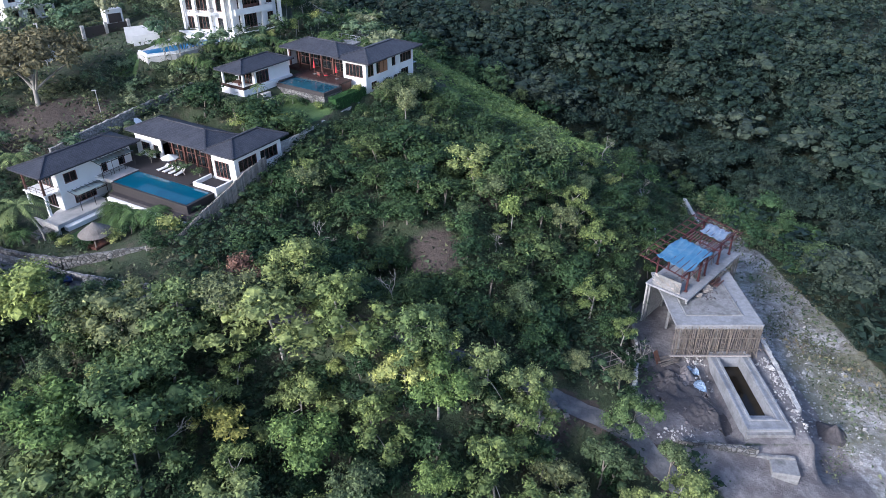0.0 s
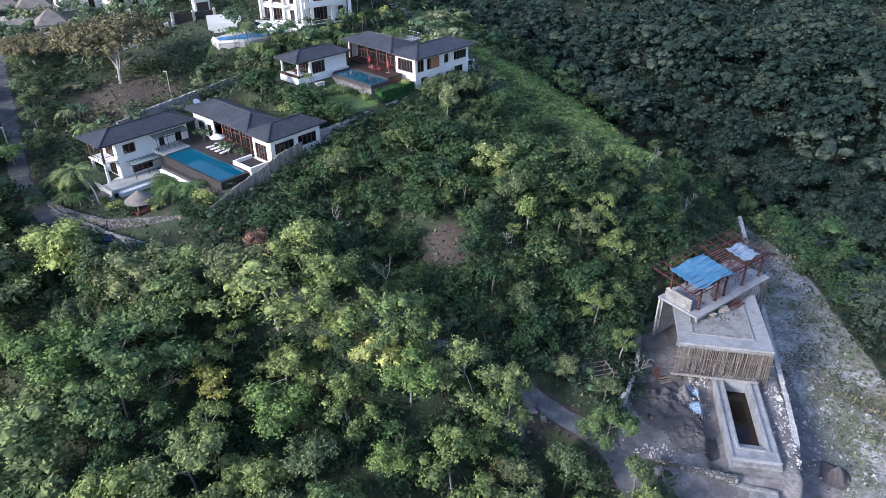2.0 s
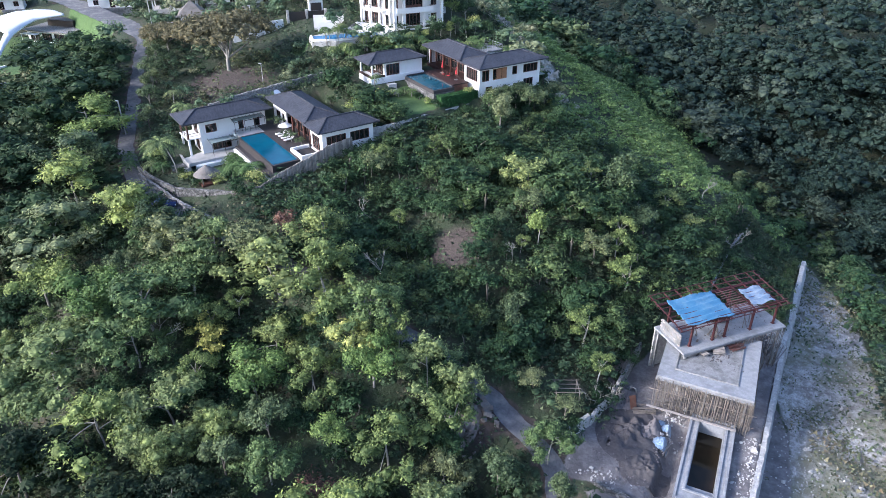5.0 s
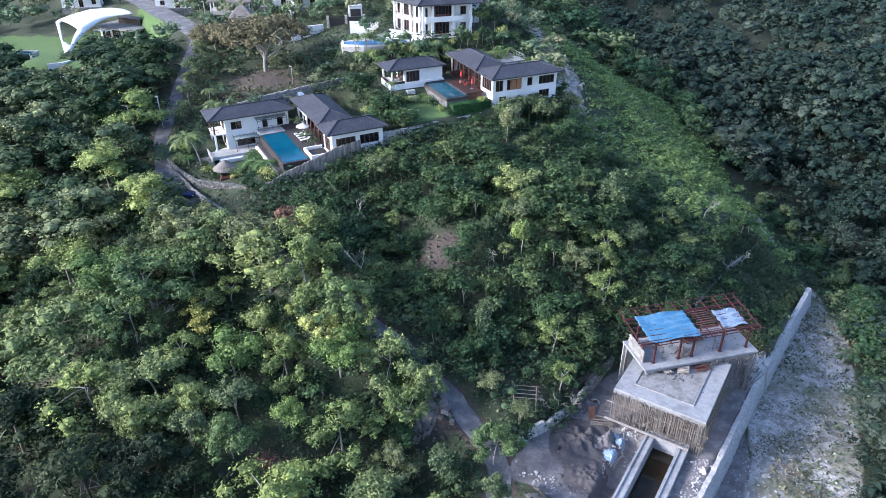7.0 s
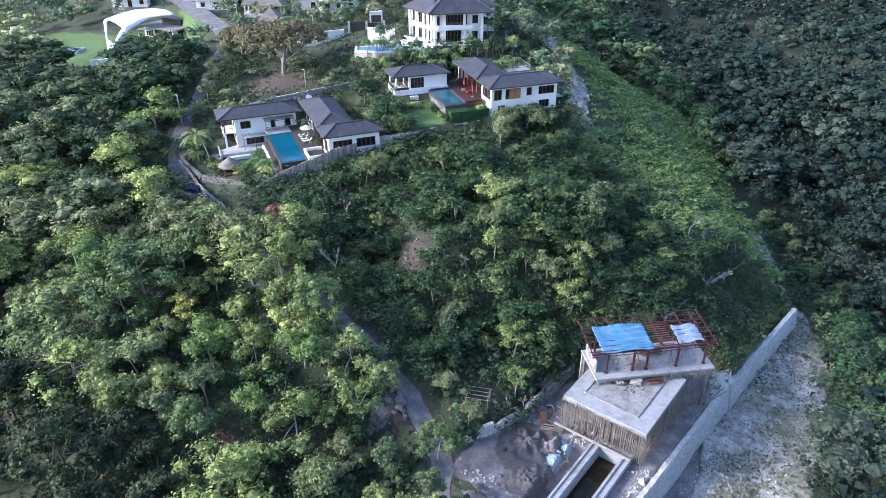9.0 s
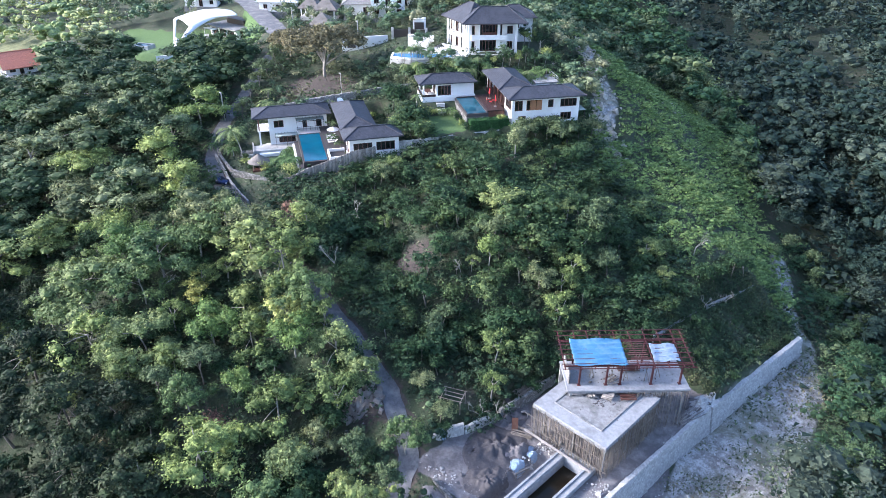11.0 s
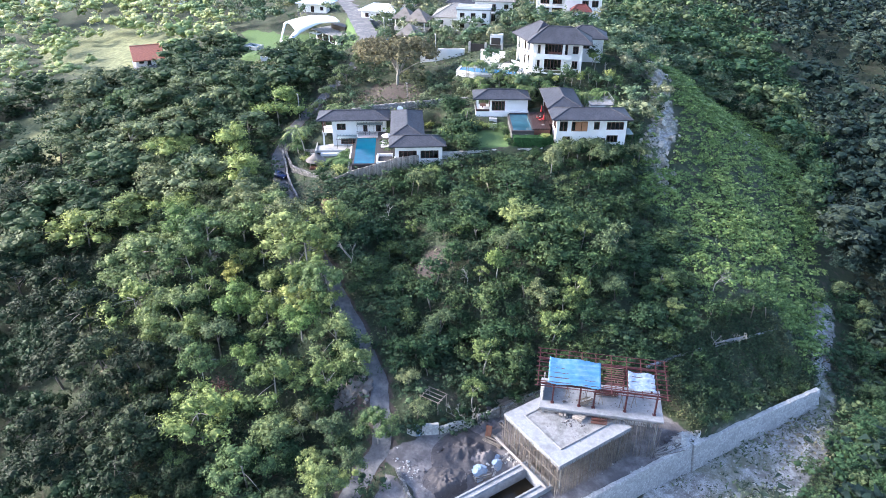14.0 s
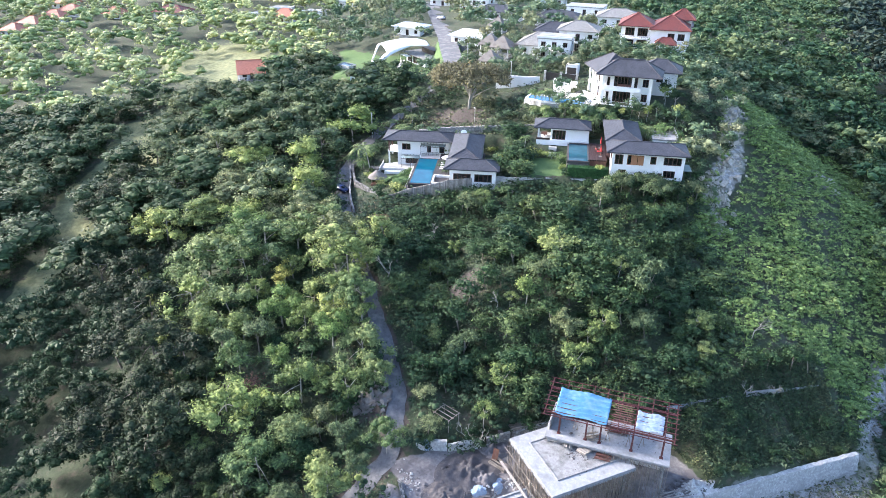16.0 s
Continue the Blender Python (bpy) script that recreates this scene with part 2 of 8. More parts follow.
L_LIGHT = leaf_mat("yellow_green_leaves", (0.190, 0.249, 0.081), (0.271, 0.319, 0.106), (0.366, 0.394, 0.141))
L_MID = leaf_mat("mid_green_leaves", (0.082, 0.129, 0.054), (0.122, 0.177, 0.072), (0.182, 0.226, 0.094))
# shade of the low wood, put into a darker set of greens
L_DEEP_SHADE = leaf_mat("deep_shade_leaves", (0.019, 0.033, 0.018), (0.031, 0.049, 0.024), (0.051, 0.067, 0.035))
L_PALE = leaf_mat("pale_grey_leaves", (0.133, 0.167, 0.084), (0.189, 0.224, 0.117), (0.259, 0.294, 0.160))
L_GOLD = leaf_mat("yellowing_leaves", (0.240, 0.255, 0.075), (0.320, 0.320, 0.095), (0.400, 0.375, 0.125))
L_OLIVE = leaf_mat("olive_grey_leaves", (0.101, 0.143, 0.053), (0.144, 0.193, 0.069), (0.210, 0.254, 0.097))
L_WOODS = leaf_mat("wood_leaves", (0.030, 0.056, 0.033), (0.053, 0.085, 0.044), (0.105, 0.118, 0.063), True, True)
L_WEST = leaf_mat("west_wood_leaves", (0.026, 0.050, 0.024), (0.046, 0.076, 0.033), (0.095, 0.118, 0.058), True)
L_HILL = leaf_mat("hilltop_leaves", (0.070, 0.121, 0.071), (0.125, 0.179, 0.100), (0.230, 0.236, 0.136), True)
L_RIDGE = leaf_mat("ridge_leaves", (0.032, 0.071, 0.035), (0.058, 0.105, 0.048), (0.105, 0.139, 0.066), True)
# shade over the valley is put into darker, bluer leaf colours
L_VALLEY_SHADE = leaf_mat("valley_shade_leaves", (0.014, 0.028, 0.023), (0.023, 0.041, 0.031), (0.050, 0.068, 0.050), True)
L_CREEPER = leaf_mat("creeper_leaves", (0.132, 0.208, 0.073), (0.203, 0.288, 0.095), (0.292, 0.346, 0.120), True, True)
L_UNDER = leaf_mat("undergrowth_leaves", (0.062, 0.094, 0.057), (0.109, 0.141, 0.078), (0.201, 0.164, 0.113), True, True)
# sunlight on the far plain is put into these raised leaf colours
L_PLAIN_SUN = leaf_mat("plain_leaves_sun_toned", (0.150, 0.215, 0.090), (0.290, 0.335, 0.140), (0.480, 0.490, 0.250), True)
L_PALM = leaf_mat("palm_fronds", (0.066, 0.120, 0.046), (0.108, 0.162, 0.060), (0.180, 0.216, 0.094))
L_BROWN = leaf_mat("dry_brown_leaves", (0.150, 0.138, 0.078), (0.175, 0.160, 0.092), (0.20, 0.18, 0.11))
L_PINK = leaf_mat("reddish_shrub_leaves", (0.17, 0.10, 0.08), (0.22, 0.13, 0.10), (0.25, 0.17, 0.13))
HEDGE = leaf_mat("hedge_leaves", (0.034, 0.084, 0.032), (0.046, 0.114, 0.038), (0.060, 0.140, 0.046))


def ground_mat():
    """Forest earth, lawn, chalk and sand, told apart by the sheet's own masks."""
    m, t, b, n, l = nodes_of("ground")
    co = n.new("ShaderNodeNewGeometry").outputs["Position"]
    f1, f2, f3 = noise_tex(n, l, co, 0.12, 5), noise_tex(n, l, co, 1.6, 8, 0.7), noise_tex(n, l, co, 0.45, 6, 0.65)

    def mask(name):
        a = n.new("ShaderNodeAttribute")
        a.attribute_name = name
        return a.outputs["Fac"]

    earth = ramp(n, l, f2, [(0.3, (0.050, 0.046, 0.032)), (0.7, (0.105, 0.092, 0.068))])
    litter = ramp(n, l, f2, [(0.3, (0.026, 0.040, 0.020)), (0.7, (0.050, 0.070, 0.034))])
    c = mix(n, l, ramp(n, l, f3, [(0.32, (0, 0, 0)), (0.50, (1, 1, 1))]), earth, litter)
    lawn = ramp(n, l, f2, [(0.3, (0.060, 0.115, 0.035)), (0.7, (0.095, 0.160, 0.050))])
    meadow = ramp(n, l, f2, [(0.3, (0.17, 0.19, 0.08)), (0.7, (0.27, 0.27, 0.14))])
    meadow = mix(n, l, ramp(n, l, f3, [(0.40, (0, 0, 0)), (0.60, (0.8, 0.8, 0.8))]), meadow, (0.095, 0.115, 0.050))
    bare = ramp(n, l, f2, [(0.3, (0.046, 0.037, 0.032)), (0.7, (0.098, 0.078, 0.066))])
    chalk = ramp(n, l, f2, [(0.25, (0.34, 0.335, 0.325)), (0.75, (0.66, 0.66, 0.655))])
    chalk = mix(n, l, ramp(n, l, f3, [(0.42, (0, 0, 0)), (0.60, (0.9, 0.9, 0.9))]), chalk, (0.25, 0.24, 0.22))
    chalk = mix(n, l, ramp(n, l, noise_tex(n, l, co, 5.0, 6, 0.75), [(0.50, (0, 0, 0)), (0.62, (0.8, 0.8, 0.8))]), chalk, (0.20, 0.19, 0.17))
    chalk = mix(n, l, ramp(n, l, noise_tex(n, l, co, 0.9, 9, 0.8), [(0.47, (0, 0, 0)), (0.60, (0.75, 0.75, 0.75))]), chalk, (0.17, 0.16, 0.145))
    weeds = ramp(n, l, f2, [(0.3, (0.10, 0.11, 0.055)), (0.7, (0.20, 0.20, 0.12))])
    chalk = mix(n, l, ramp(n, l, f1, [(0.46, (0, 0, 0)), (0.60, (0.7, 0.7, 0.7))]), chalk, weeds)
    sand = ramp(n, l, f2, [(0.25, (0.14, 0.13, 0.13)), (0.75, (0.31, 0.295, 0.288))])
    sand = mix(n, l, ramp(n, l, f3, [(0.42, (0, 0, 0)), (0.60, (0.9, 0.9, 0.9))]), sand, (0.125, 0.113, 0.115))
    for name, colour in (("lawn", lawn), ("meadow", meadow), ("bare", bare), ("sand", sand), ("chalk", chalk)):
        wob = maths(n, l, "ADD", mask(name), maths(n, l, "MULTIPLY", maths(n, l, "SUBTRACT", f3, 0.5), 0.9))
        c = mix(n, l, ramp(n, l, wob, [(0.42, (0, 0, 0)), (0.58, (1, 1, 1))]), c, colour)
    l.new(c, b.inputs["Base Color"])
    b.inputs["Roughness"].default_value = 0.95
    bumped(n, l, b, f2, 0.8, 0.25)
    return m


GROUND = ground_mat()


# ---- the shape of the land ----
def arr(*rows):
    return np.array(rows, float)


# centre line of the lane, with heights
LANE = arr((36, 40, -5), (28, 52, -1.9), (23, 61, 0.0), (12, 66.3, 2.6), (3, 66.9, 6.6), (-10, 68.4, 10.2), (-28, 71, 12.0),
           (-47, 74.5, 12.0), (-60, 79, 12.8), (-72, 88, 14.6), (-88, 107, 18.6), (-107, 129, 22.6), (-119, 135, 23.4), (-153.5, 147.7, 24), (-207, 166.4, 23), (-273, 191, 19))
# the garden of the shell house
GARDEN_S = arr((-187, 117), (-174, 110), (-140, 98), (-128, 92), (-120, 104), (-126, 112), (-137, 127), (-150, 130))
# heights along the spur that falls from the villas to the building site
SPUR = arr((26, 100, 7), (14, 109, 13), (3, 100, 14.5), (7, 98, 12.6), (20, 101, 10), (21, 119, 9.5), (32, 99, 5), (22, 90, 5.5),
           (23, 73, 1.5), (0, 83.5, 10), (-3, 87, 12), (-8, 78, 9.5), (-18, 90, 13), (-2, 118, 17), (-25, 104, 18), (10, 78, 5.5))
# the crest and the steep flank on the valley side
FLANK = arr((2, 141, 14), (-10, 152, 20), (-32, 173, 27), (-9, 186, 11), (-27, 206, 8), (15, 181, 1), (22, 189, -4), (14, 143, 10), (30, 123, 8),
            (37, 115, 3.8), (42, 121, 1.5), (38, 107, 3.6), (39, 130, 2.6), (43, 141, -4.3), (47, 115, -0.8), (57, 151, -9), (51, 167, -7), (35, 200, 0))
# the woods below the lane
WOODS = arr((-15, 14, -9), (-8, 30, -3), (0, 48, 0.5), (-48, 30, -4), (-49, 60, 8.5), (-59, 40, -1), (-63, 14, -5), (-97, 67, 11), (-34, 61, 8.5),
            (-36, 48, 4.5), (-23, 52, 2.5), (-9, 51, 1.5), (-14, 61, 7), (14, 57, -0.8), (-20, -8, -13), (-100, 5, -4), (-147, 34, 4))
# the hilltop and the far country
FAR = arr((-65, 122, 22.6), (-65, 103, 18.8), (-45, 150, 29), (-75, 182, 31), (-110, 143, 23.5), (-144, 120, 15), (-245, 73, 5), (-400, 0, 4), (-400, 300, 12),
          (-150, 400, 10), (-150, 230, 24), (60, 380, 8), (160, 120, -8), (100, 0, -9), (0, -90, -18), (-200, -70, -6), (75, 70, -7), (60, 250, 8), (-20, 255, 4))
SPOTS = np.concatenate([LANE, SPUR, FLANK, WOODS, FAR])


def radial(dx, dy):
    return -np.sqrt(dx * dx + dy * dy + 36.0)


def solve_land():
    p = SPOTS
    k = radial(p[:, None, 0] - p[None, :, 0], p[:, None, 1] - p[None, :, 1]) - np.eye(len(p)) * 1.2
    a = np.zeros((len(p) + 1, len(p) + 1))
    a[:-1, :-1], a[-1, :-1], a[:-1, -1] = k, 1, 1
    return np.linalg.solve(a, np.append(p[:, 2], 0))


WEIGHTS = solve_land()


def smooth(a, b, v):
    t = np.clip((v - a) / (b - a), 0, 1)
    return t * t * (3 - 2 * t)


def outside(x, y, poly):
    """Distance from a polygon's edge: minus inside."""
    d, inside = np.full(x.shape, 1e9), np.zeros(x.shape, bool)
    for (x0, y0), (x1, y1) in zip(poly, np.roll(poly, -1, 0)):
        t = np.clip(((x - x0) * (x1 - x0) + (y - y0) * (y1 - y0)) / ((x1 - x0) ** 2 + (y1 - y0) ** 2), 0, 1)
        d = np.minimum(d, np.hypot(x - x0 - t * (x1 - x0), y - y0 - t * (y1 - y0)))
        cross = (y0 > y) != (y1 > y)
        with np.errstate(divide="ignore", invalid="ignore"):
            inside ^= cross & (x < (x1 - x0) * (y - y0) / (y1 - y0 if y1 != y0 else 1e-9) + x0)
    return np.where(inside, -d, d)


def along_lane(x, y):
    d, z = np.full(x.shape, 1e9), np.zeros(x.shape)
    for a, b in zip(LANE[:-1], LANE[1:]):
        t = np.clip(((x - a[0]) * (b[0] - a[0]) + (y - a[1]) * (b[1] - a[1])) / ((b[0] - a[0]) ** 2 + (b[1] - a[1]) ** 2), 0, 1)
        e = np.hypot(x - a[0] - t * (b[0] - a[0]), y - a[1] - t * (b[1] - a[1]))
        z = np.where(e < d, a[2] + t * (b[2] - a[2]), z)
        d = np.minimum(d, e)
    return d, z


class Frame:
    """A plan's own axes: x along its front, y towards its back."""
    def __init__(self, x, y, z, heading):
        self.m, self.c, self.s, self.o = pose(x, y, z, 0, 0, heading), math.cos(radians(heading)), math.sin(radians(heading)), (x, y)

    def out(self, *pts):
        return np.array([(self.o[0] + u * self.c - v * self.s, self.o[1] + u * self.s + v * self.c) for u, v in pts])

    def rect(self, u0, u1, v0, v1):
        return self.out((u0, v0), (u1, v0), (u1, v1), (u0, v1))


VA = Frame(-56.7, 88.5, 0, 60)
VB = Frame(-13.6, 122.6, 0, 57)
VC = Frame(-41.0, 138.3, 0, 48)
VC_LEFT = Frame(-53.2, 141.9, 0, -16.5)
TERRACE_C = np.array([(-56, 128), (-53, 124.8), (-48.5, 127), (-40.5, 136.5), (-44, 141), (-53, 140)], float)
SITE = arr((24, 60.2), (45.3, 60.2), (46.9, 101), (40, 101), (29, 87), (24, 68))
CHALK = arr((44.5, 56), (60, 52), (64, 76), (61, 100), (58, 118), (52, 131), (46, 140), (40, 150), (38, 150), (44, 136), (49.3, 129), (47.2, 99.5), (45.6, 70))
CHALK_FACE = arr((51, 50), (62, 50), (64, 76), (61, 100), (58, 118), (52, 131), (46, 140), (40, 150), (38, 150), (44, 136), (49.3, 129), (47.2, 99.5), (46.6, 93), (49.5, 84), (50.5, 66))
YARD_S = arr((27, 59.5), (45.3, 60.2), (46.5, 90), (49.5, 84), (51, 66), (53, 46), (37, 46))
PADS = [  # polygon, height, blend
    (VA.rect(2.5, 16, -1, 6.5), 14.7, 1.5), (VA.rect(-2, 8.5, -11, 0), 13.6, 2.0), (VA.rect(13.6, 29, -20.5, 3), 17.7, 1.2), (VA.rect(8.4, 14, -19, -2), 16.4, 1.0),
    (VB.rect(-17, -8.2, 0.5, 12), 21.3, 1.5), (VB.rect(0, 16.5, 0, 7), 21.8, 1.2), (VB.rect(-8.2, 0, 1, 22), 22.0, 1.0), (VB.rect(-4, 9, 7, 20), 23.8, 1.0),
    (VB.rect(-16.5, -3, 13.8, 22), 23.2, 1.0), (VC.rect(-6, 18, 0, 18), 29.0, 3.0), (VC_LEFT.rect(0, 13, 0, 10), 29.0, 3.0), (TERRACE_C, 27.5, 2.0),
    (SITE, -0.5, 2.0), (arr((38.1, 63.6), (41.2, 63.6), (41.2, 75.5), (38.1, 75.5)), -2.7, 0.9), (arr((35.0, 61.2), (36.7, 61.2), (36.7, 74.5), (35.4, 74.5)), -2.0, 0.8), (Frame(-143, 128, 0, 30).rect(-16, 16, -18, 16), 16.1, 8.0)]


STRIP = arr((-232, 60), (-210, 60), (-186, 68), (-166, 52), (-153, 42), (-147, 30), (-127, 31), (-110, 15), (-92, 11), (-76, 18), (-70, 8), (-55, 3))


def along_strip(x, y):
    """Distance from the grassy track through the wood west of the lane."""
    d = np.full(np.shape(x), 1e9)
    for a, b in zip(STRIP[:-1], STRIP[1:]):
        t = np.clip(((x - a[0]) * (b[0] - a[0]) + (y - a[1]) * (b[1] - a[1])) / ((b[0] - a[0]) ** 2 + (b[1] - a[1]) ** 2), 0, 1)
        d = np.minimum(d, np.hypot(x - a[0] - t * (b[0] - a[0]), y - a[1] - t * (b[1] - a[1])))
    return d


def wall_line(y):
    return np.interp(y, [56, 70, 99.5, 128, 131], [44.3, 45.4, 46.9, 49.2, 49.4])


def land(x, y):
    x, y = np.atleast_1d(np.asarray(x, float)), np.atleast_1d(np.asarray(y, float))
    z = np.full(x.shape, WEIGHTS[-1])
    for (px, py, _), w in zip(SPOTS, WEIGHTS):
        z = z + w * radial(x - px, y - py)
    z = 3 + (z - 3) * (1 - smooth(350, 700, np.hypot(x + 60, y - 100)))
    z = z + 0.5 * np.sin(x * 0.31 + 1.3 * np.sin(y * 0.17)) * np.sin(y * 0.27 + 0.9 * np.sin(x * 0.21))
    for poly, level, blend in PADS:
        z = level + (z - level) * smooth(0, blend, outside(x, y, poly))
    d, lz = along_lane(x, y)
    e = 2.2 * smooth(-104, -122, x)
    z = lz - 0.06 + (z - lz + 0.06) * smooth(1.7 + e, 4.0 + e, d)
    low = -4.8 + 0.35 * np.sin(x * 0.5) * np.sin(y * 0.33)
    step = smooth(0.05, 0.55, x - wall_line(y)) * smooth(55, 60, y) * (1 - smooth(129, 137, y)) * (1 - smooth(60, 72, x))
    return z + (low - z) * step


def land1(x, y):
    return float(land(x, y)[0])


# ---- mesh helpers ----
def fast_mesh(name, verts, quads=None, tris=None, mats=(), tint=None, smooth_shade=False):
    me = bpy.data.meshes.new(name)
    quads = np.zeros((0, 4), int) if quads is None else quads
    tris = np.zeros((0, 3), int) if tris is None else tris
    me.vertices.add(len(verts))
    me.vertices.foreach_set("co", np.asarray(verts, np.float32).ravel())
    loops = np.concatenate([quads.ravel(), tris.ravel()]).astype(np.int32)
    me.loops.add(len(loops))
    me.loops.foreach_set("vertex_index", loops)
    starts = np.concatenate([np.arange(len(quads)) * 4, len(quads) * 4 + np.arange(len(tris)) * 3]).astype(np.int32)
    me.polygons.add(len(starts))
    me.polygons.foreach_set("loop_start", starts)
    me.polygons.foreach_set("use_smooth", np.full(len(starts), smooth_shade))
    for m in mats:
        me.materials.append(m)
    if tint is not None:
        me.attributes.new("tint", "FLOAT", "POINT").data.foreach_set("value", np.asarray(tint, np.float32))
    me.update(calc_edges=True)
    return me


def part(name, bm, material, parent, label="", smooth_shade=False):
    """One mesh object under a thing or under a part."""
    me = bpy.data.meshes.new(name)
    uv = bm.loops.layers.uv.verify()
    for f in bm.faces:
        f.smooth = smooth_shade
        n = f.normal if f.normal.length else Vector((0, 0, 1))
        e = Vector((0, 0, 1)).cross(n)
        e = e.normalized() if e.length > 1e-4 else Vector((1, 0, 0))
        g = n.cross(e)
        for lo in f.loops:
            lo[uv].uv = (lo.vert.co.dot(e), lo.vert.co.dot(g))
    bm.to_mesh(me)
    bm.free()
    me.materials.append(material)
    ob = new(name, me)
    ob.parent = parent
    if label:
        tagged(ob, label)
    return ob


def thing(name, m, label, category, group="", kind=""):
    ob = new(name)
    ob.empty_display_size = 0.2
    ob.matrix_world = m
    return tagged(ob, label, category, group, kind)


def box(bm, x0, x1, y0, y1, z0, z1, bevel=0.0):
    vs = [bm.verts.new(p) for p in ((x0, y0, z0), (x1, y0, z0), (x1, y1, z0), (x0, y1, z0), (x0, y0, z1), (x1, y0, z1), (x1, y1, z1), (x0, y1, z1))]
    fs = [bm.faces.new([vs[i] for i in q]) for q in ((3, 2, 1, 0), (4, 5, 6, 7), (0, 1, 5, 4), (1, 2, 6, 5), (2, 3, 7, 6), (3, 0, 4, 7))]
    if bevel:
        bmesh.ops.bevel(bm, geom=list({e for f in fs for e in f.edges}), offset=bevel, segments=1, affect="EDGES")
    return bm


def boxes(*rows, bevel=0.0):
    bm = bmesh.new()
    for r in rows:
        box(bm, *r, bevel=bevel)
    bm.normal_update()
    return bm


def bar(bm, a, b, w, h=None, sides=4):
    """A bar from a to b: square, or round with more sides."""
    a, b = Vector(a), Vector(b)
    d = (b - a).normalized()
    s = d.cross(Vector((0, 0, 1)))
    s = s.normalized() if s.length > 1e-3 else Vector((1, 0, 0))
    u = s.cross(d)
    h = h or w
    rings = []
    for p in (a, b):
        rings.append([bm.verts.new(p + s * (w / 2 * 1.414 * math.cos(k)) + u * (h / 2 * 1.414 * math.sin(k)))
                      for k in [2 * math.pi * (i + 0.5) / sides for i in range(sides)]])
    for i in range(sides):
        j = (i + 1) % sides
        bm.faces.new((rings[0][i], rings[0][j], rings[1][j], rings[1][i]))
    bm.faces.new(rings[0][::-1])
    bm.faces.new(rings[1])
    return bm


def bars(*rows, sides=4):
    bm = bmesh.new()
    for a, b, w in rows:
        bar(bm, a, b, w, sides=sides)
    bm.normal_update()
    return bm


def pierced(bm, horiz, a0, a1, c0, c1, z0, z1, holes=()):
    """A wall along x (horiz) or y, from a0 to a1, c0 to c1 thick, with openings (from, to, sill, head) cut through it."""
    us = sorted({a0, a1, *[h[0] for h in holes], *[h[1] for h in holes]})
    vs = sorted({z0, z1, *[h[2] for h in holes], *[h[3] for h in holes]})
    made = {}

    def vert(i, j, k):
        if (i, j, k) not in made:
            c = (c0, c1)[k]
            made[i, j, k] = bm.verts.new((us[i], c, vs[j]) if horiz else (c, us[i], vs[j]))
        return made[i, j, k]

    def solid(i, j):
        if not (0 <= i < len(us) - 1 and 0 <= j < len(vs) - 1):
            return False
        um, vm = (us[i] + us[i + 1]) / 2, (vs[j] + vs[j + 1]) / 2
        return not any(h[0] < um < h[1] and h[2] < vm < h[3] for h in holes)
    for i in range(len(us) - 1):
        for j in range(len(vs) - 1):
            if solid(i, j):
                bm.faces.new([vert(*p) for p in ((i, j, 0), (i + 1, j, 0), (i + 1, j + 1, 0), (i, j + 1, 0))])
                bm.faces.new([vert(*p) for p in ((i, j + 1, 1), (i + 1, j + 1, 1), (i + 1, j, 1), (i, j, 1))])
                for ni, nj, p, q in ((i - 1, j, (i, j), (i, j + 1)), (i + 1, j, (i + 1, j + 1), (i + 1, j)), (i, j - 1, (i + 1, j), (i, j)), (i, j + 1, (i, j + 1), (i + 1, j + 1))):
                    if not solid(ni, nj):
                        bm.faces.new((vert(*p, 0), vert(*q, 0), vert(*q, 1), vert(*p, 1)))
    bmesh.ops.recalc_face_normals(bm, faces=bm.faces)
    bm.normal_update()
    return bm


def hip_roof(bm, x0, x1, y0, y1, z, rise, fascia=0.22):
    """A hipped roof with a closed soffit; the ridge runs along the longer side."""
    w, d = x1 - x0, y1 - y0
    if w >= d:
        r = [(x0 + d / 2, (y0 + y1) / 2, z + rise), (x1 - d / 2, (y0 + y1) / 2, z + rise)]
    else:
        r = [((x0 + x1) / 2, y0 + w / 2, z + rise), ((x0 + x1) / 2, y1 - w / 2, z + rise)]
    lo = [bm.verts.new((x, y, z - fascia)) for x, y in ((x0, y0), (x1, y0), (x1, y1), (x0, y1))]
    hi = [bm.verts.new((x, y, z)) for x, y in ((x0, y0), (x1, y0), (x1, y1), (x0, y1))]
    a, b = [bm.verts.new(p) for p in r]
    bm.faces.new(lo[::-1])
    for i in range(4):
        j = (i + 1) % 4
        bm.faces.new((lo[i], lo[j], hi[j], hi[i]))
    if w >= d:
        fs = ((hi[0], hi[1], b, a), (hi[1], hi[2], b), (hi[2], hi[3], a, b), (hi[3], hi[0], a))
    else:
        fs = ((hi[0], hi[1], a), (hi[1], hi[2], b, a), (hi[2], hi[3], b), (hi[3], hi[0], a, b))
    for f in fs:
        bm.faces.new(f)
    bm.normal_update()
    return [tuple(v.co) for v in hi], r


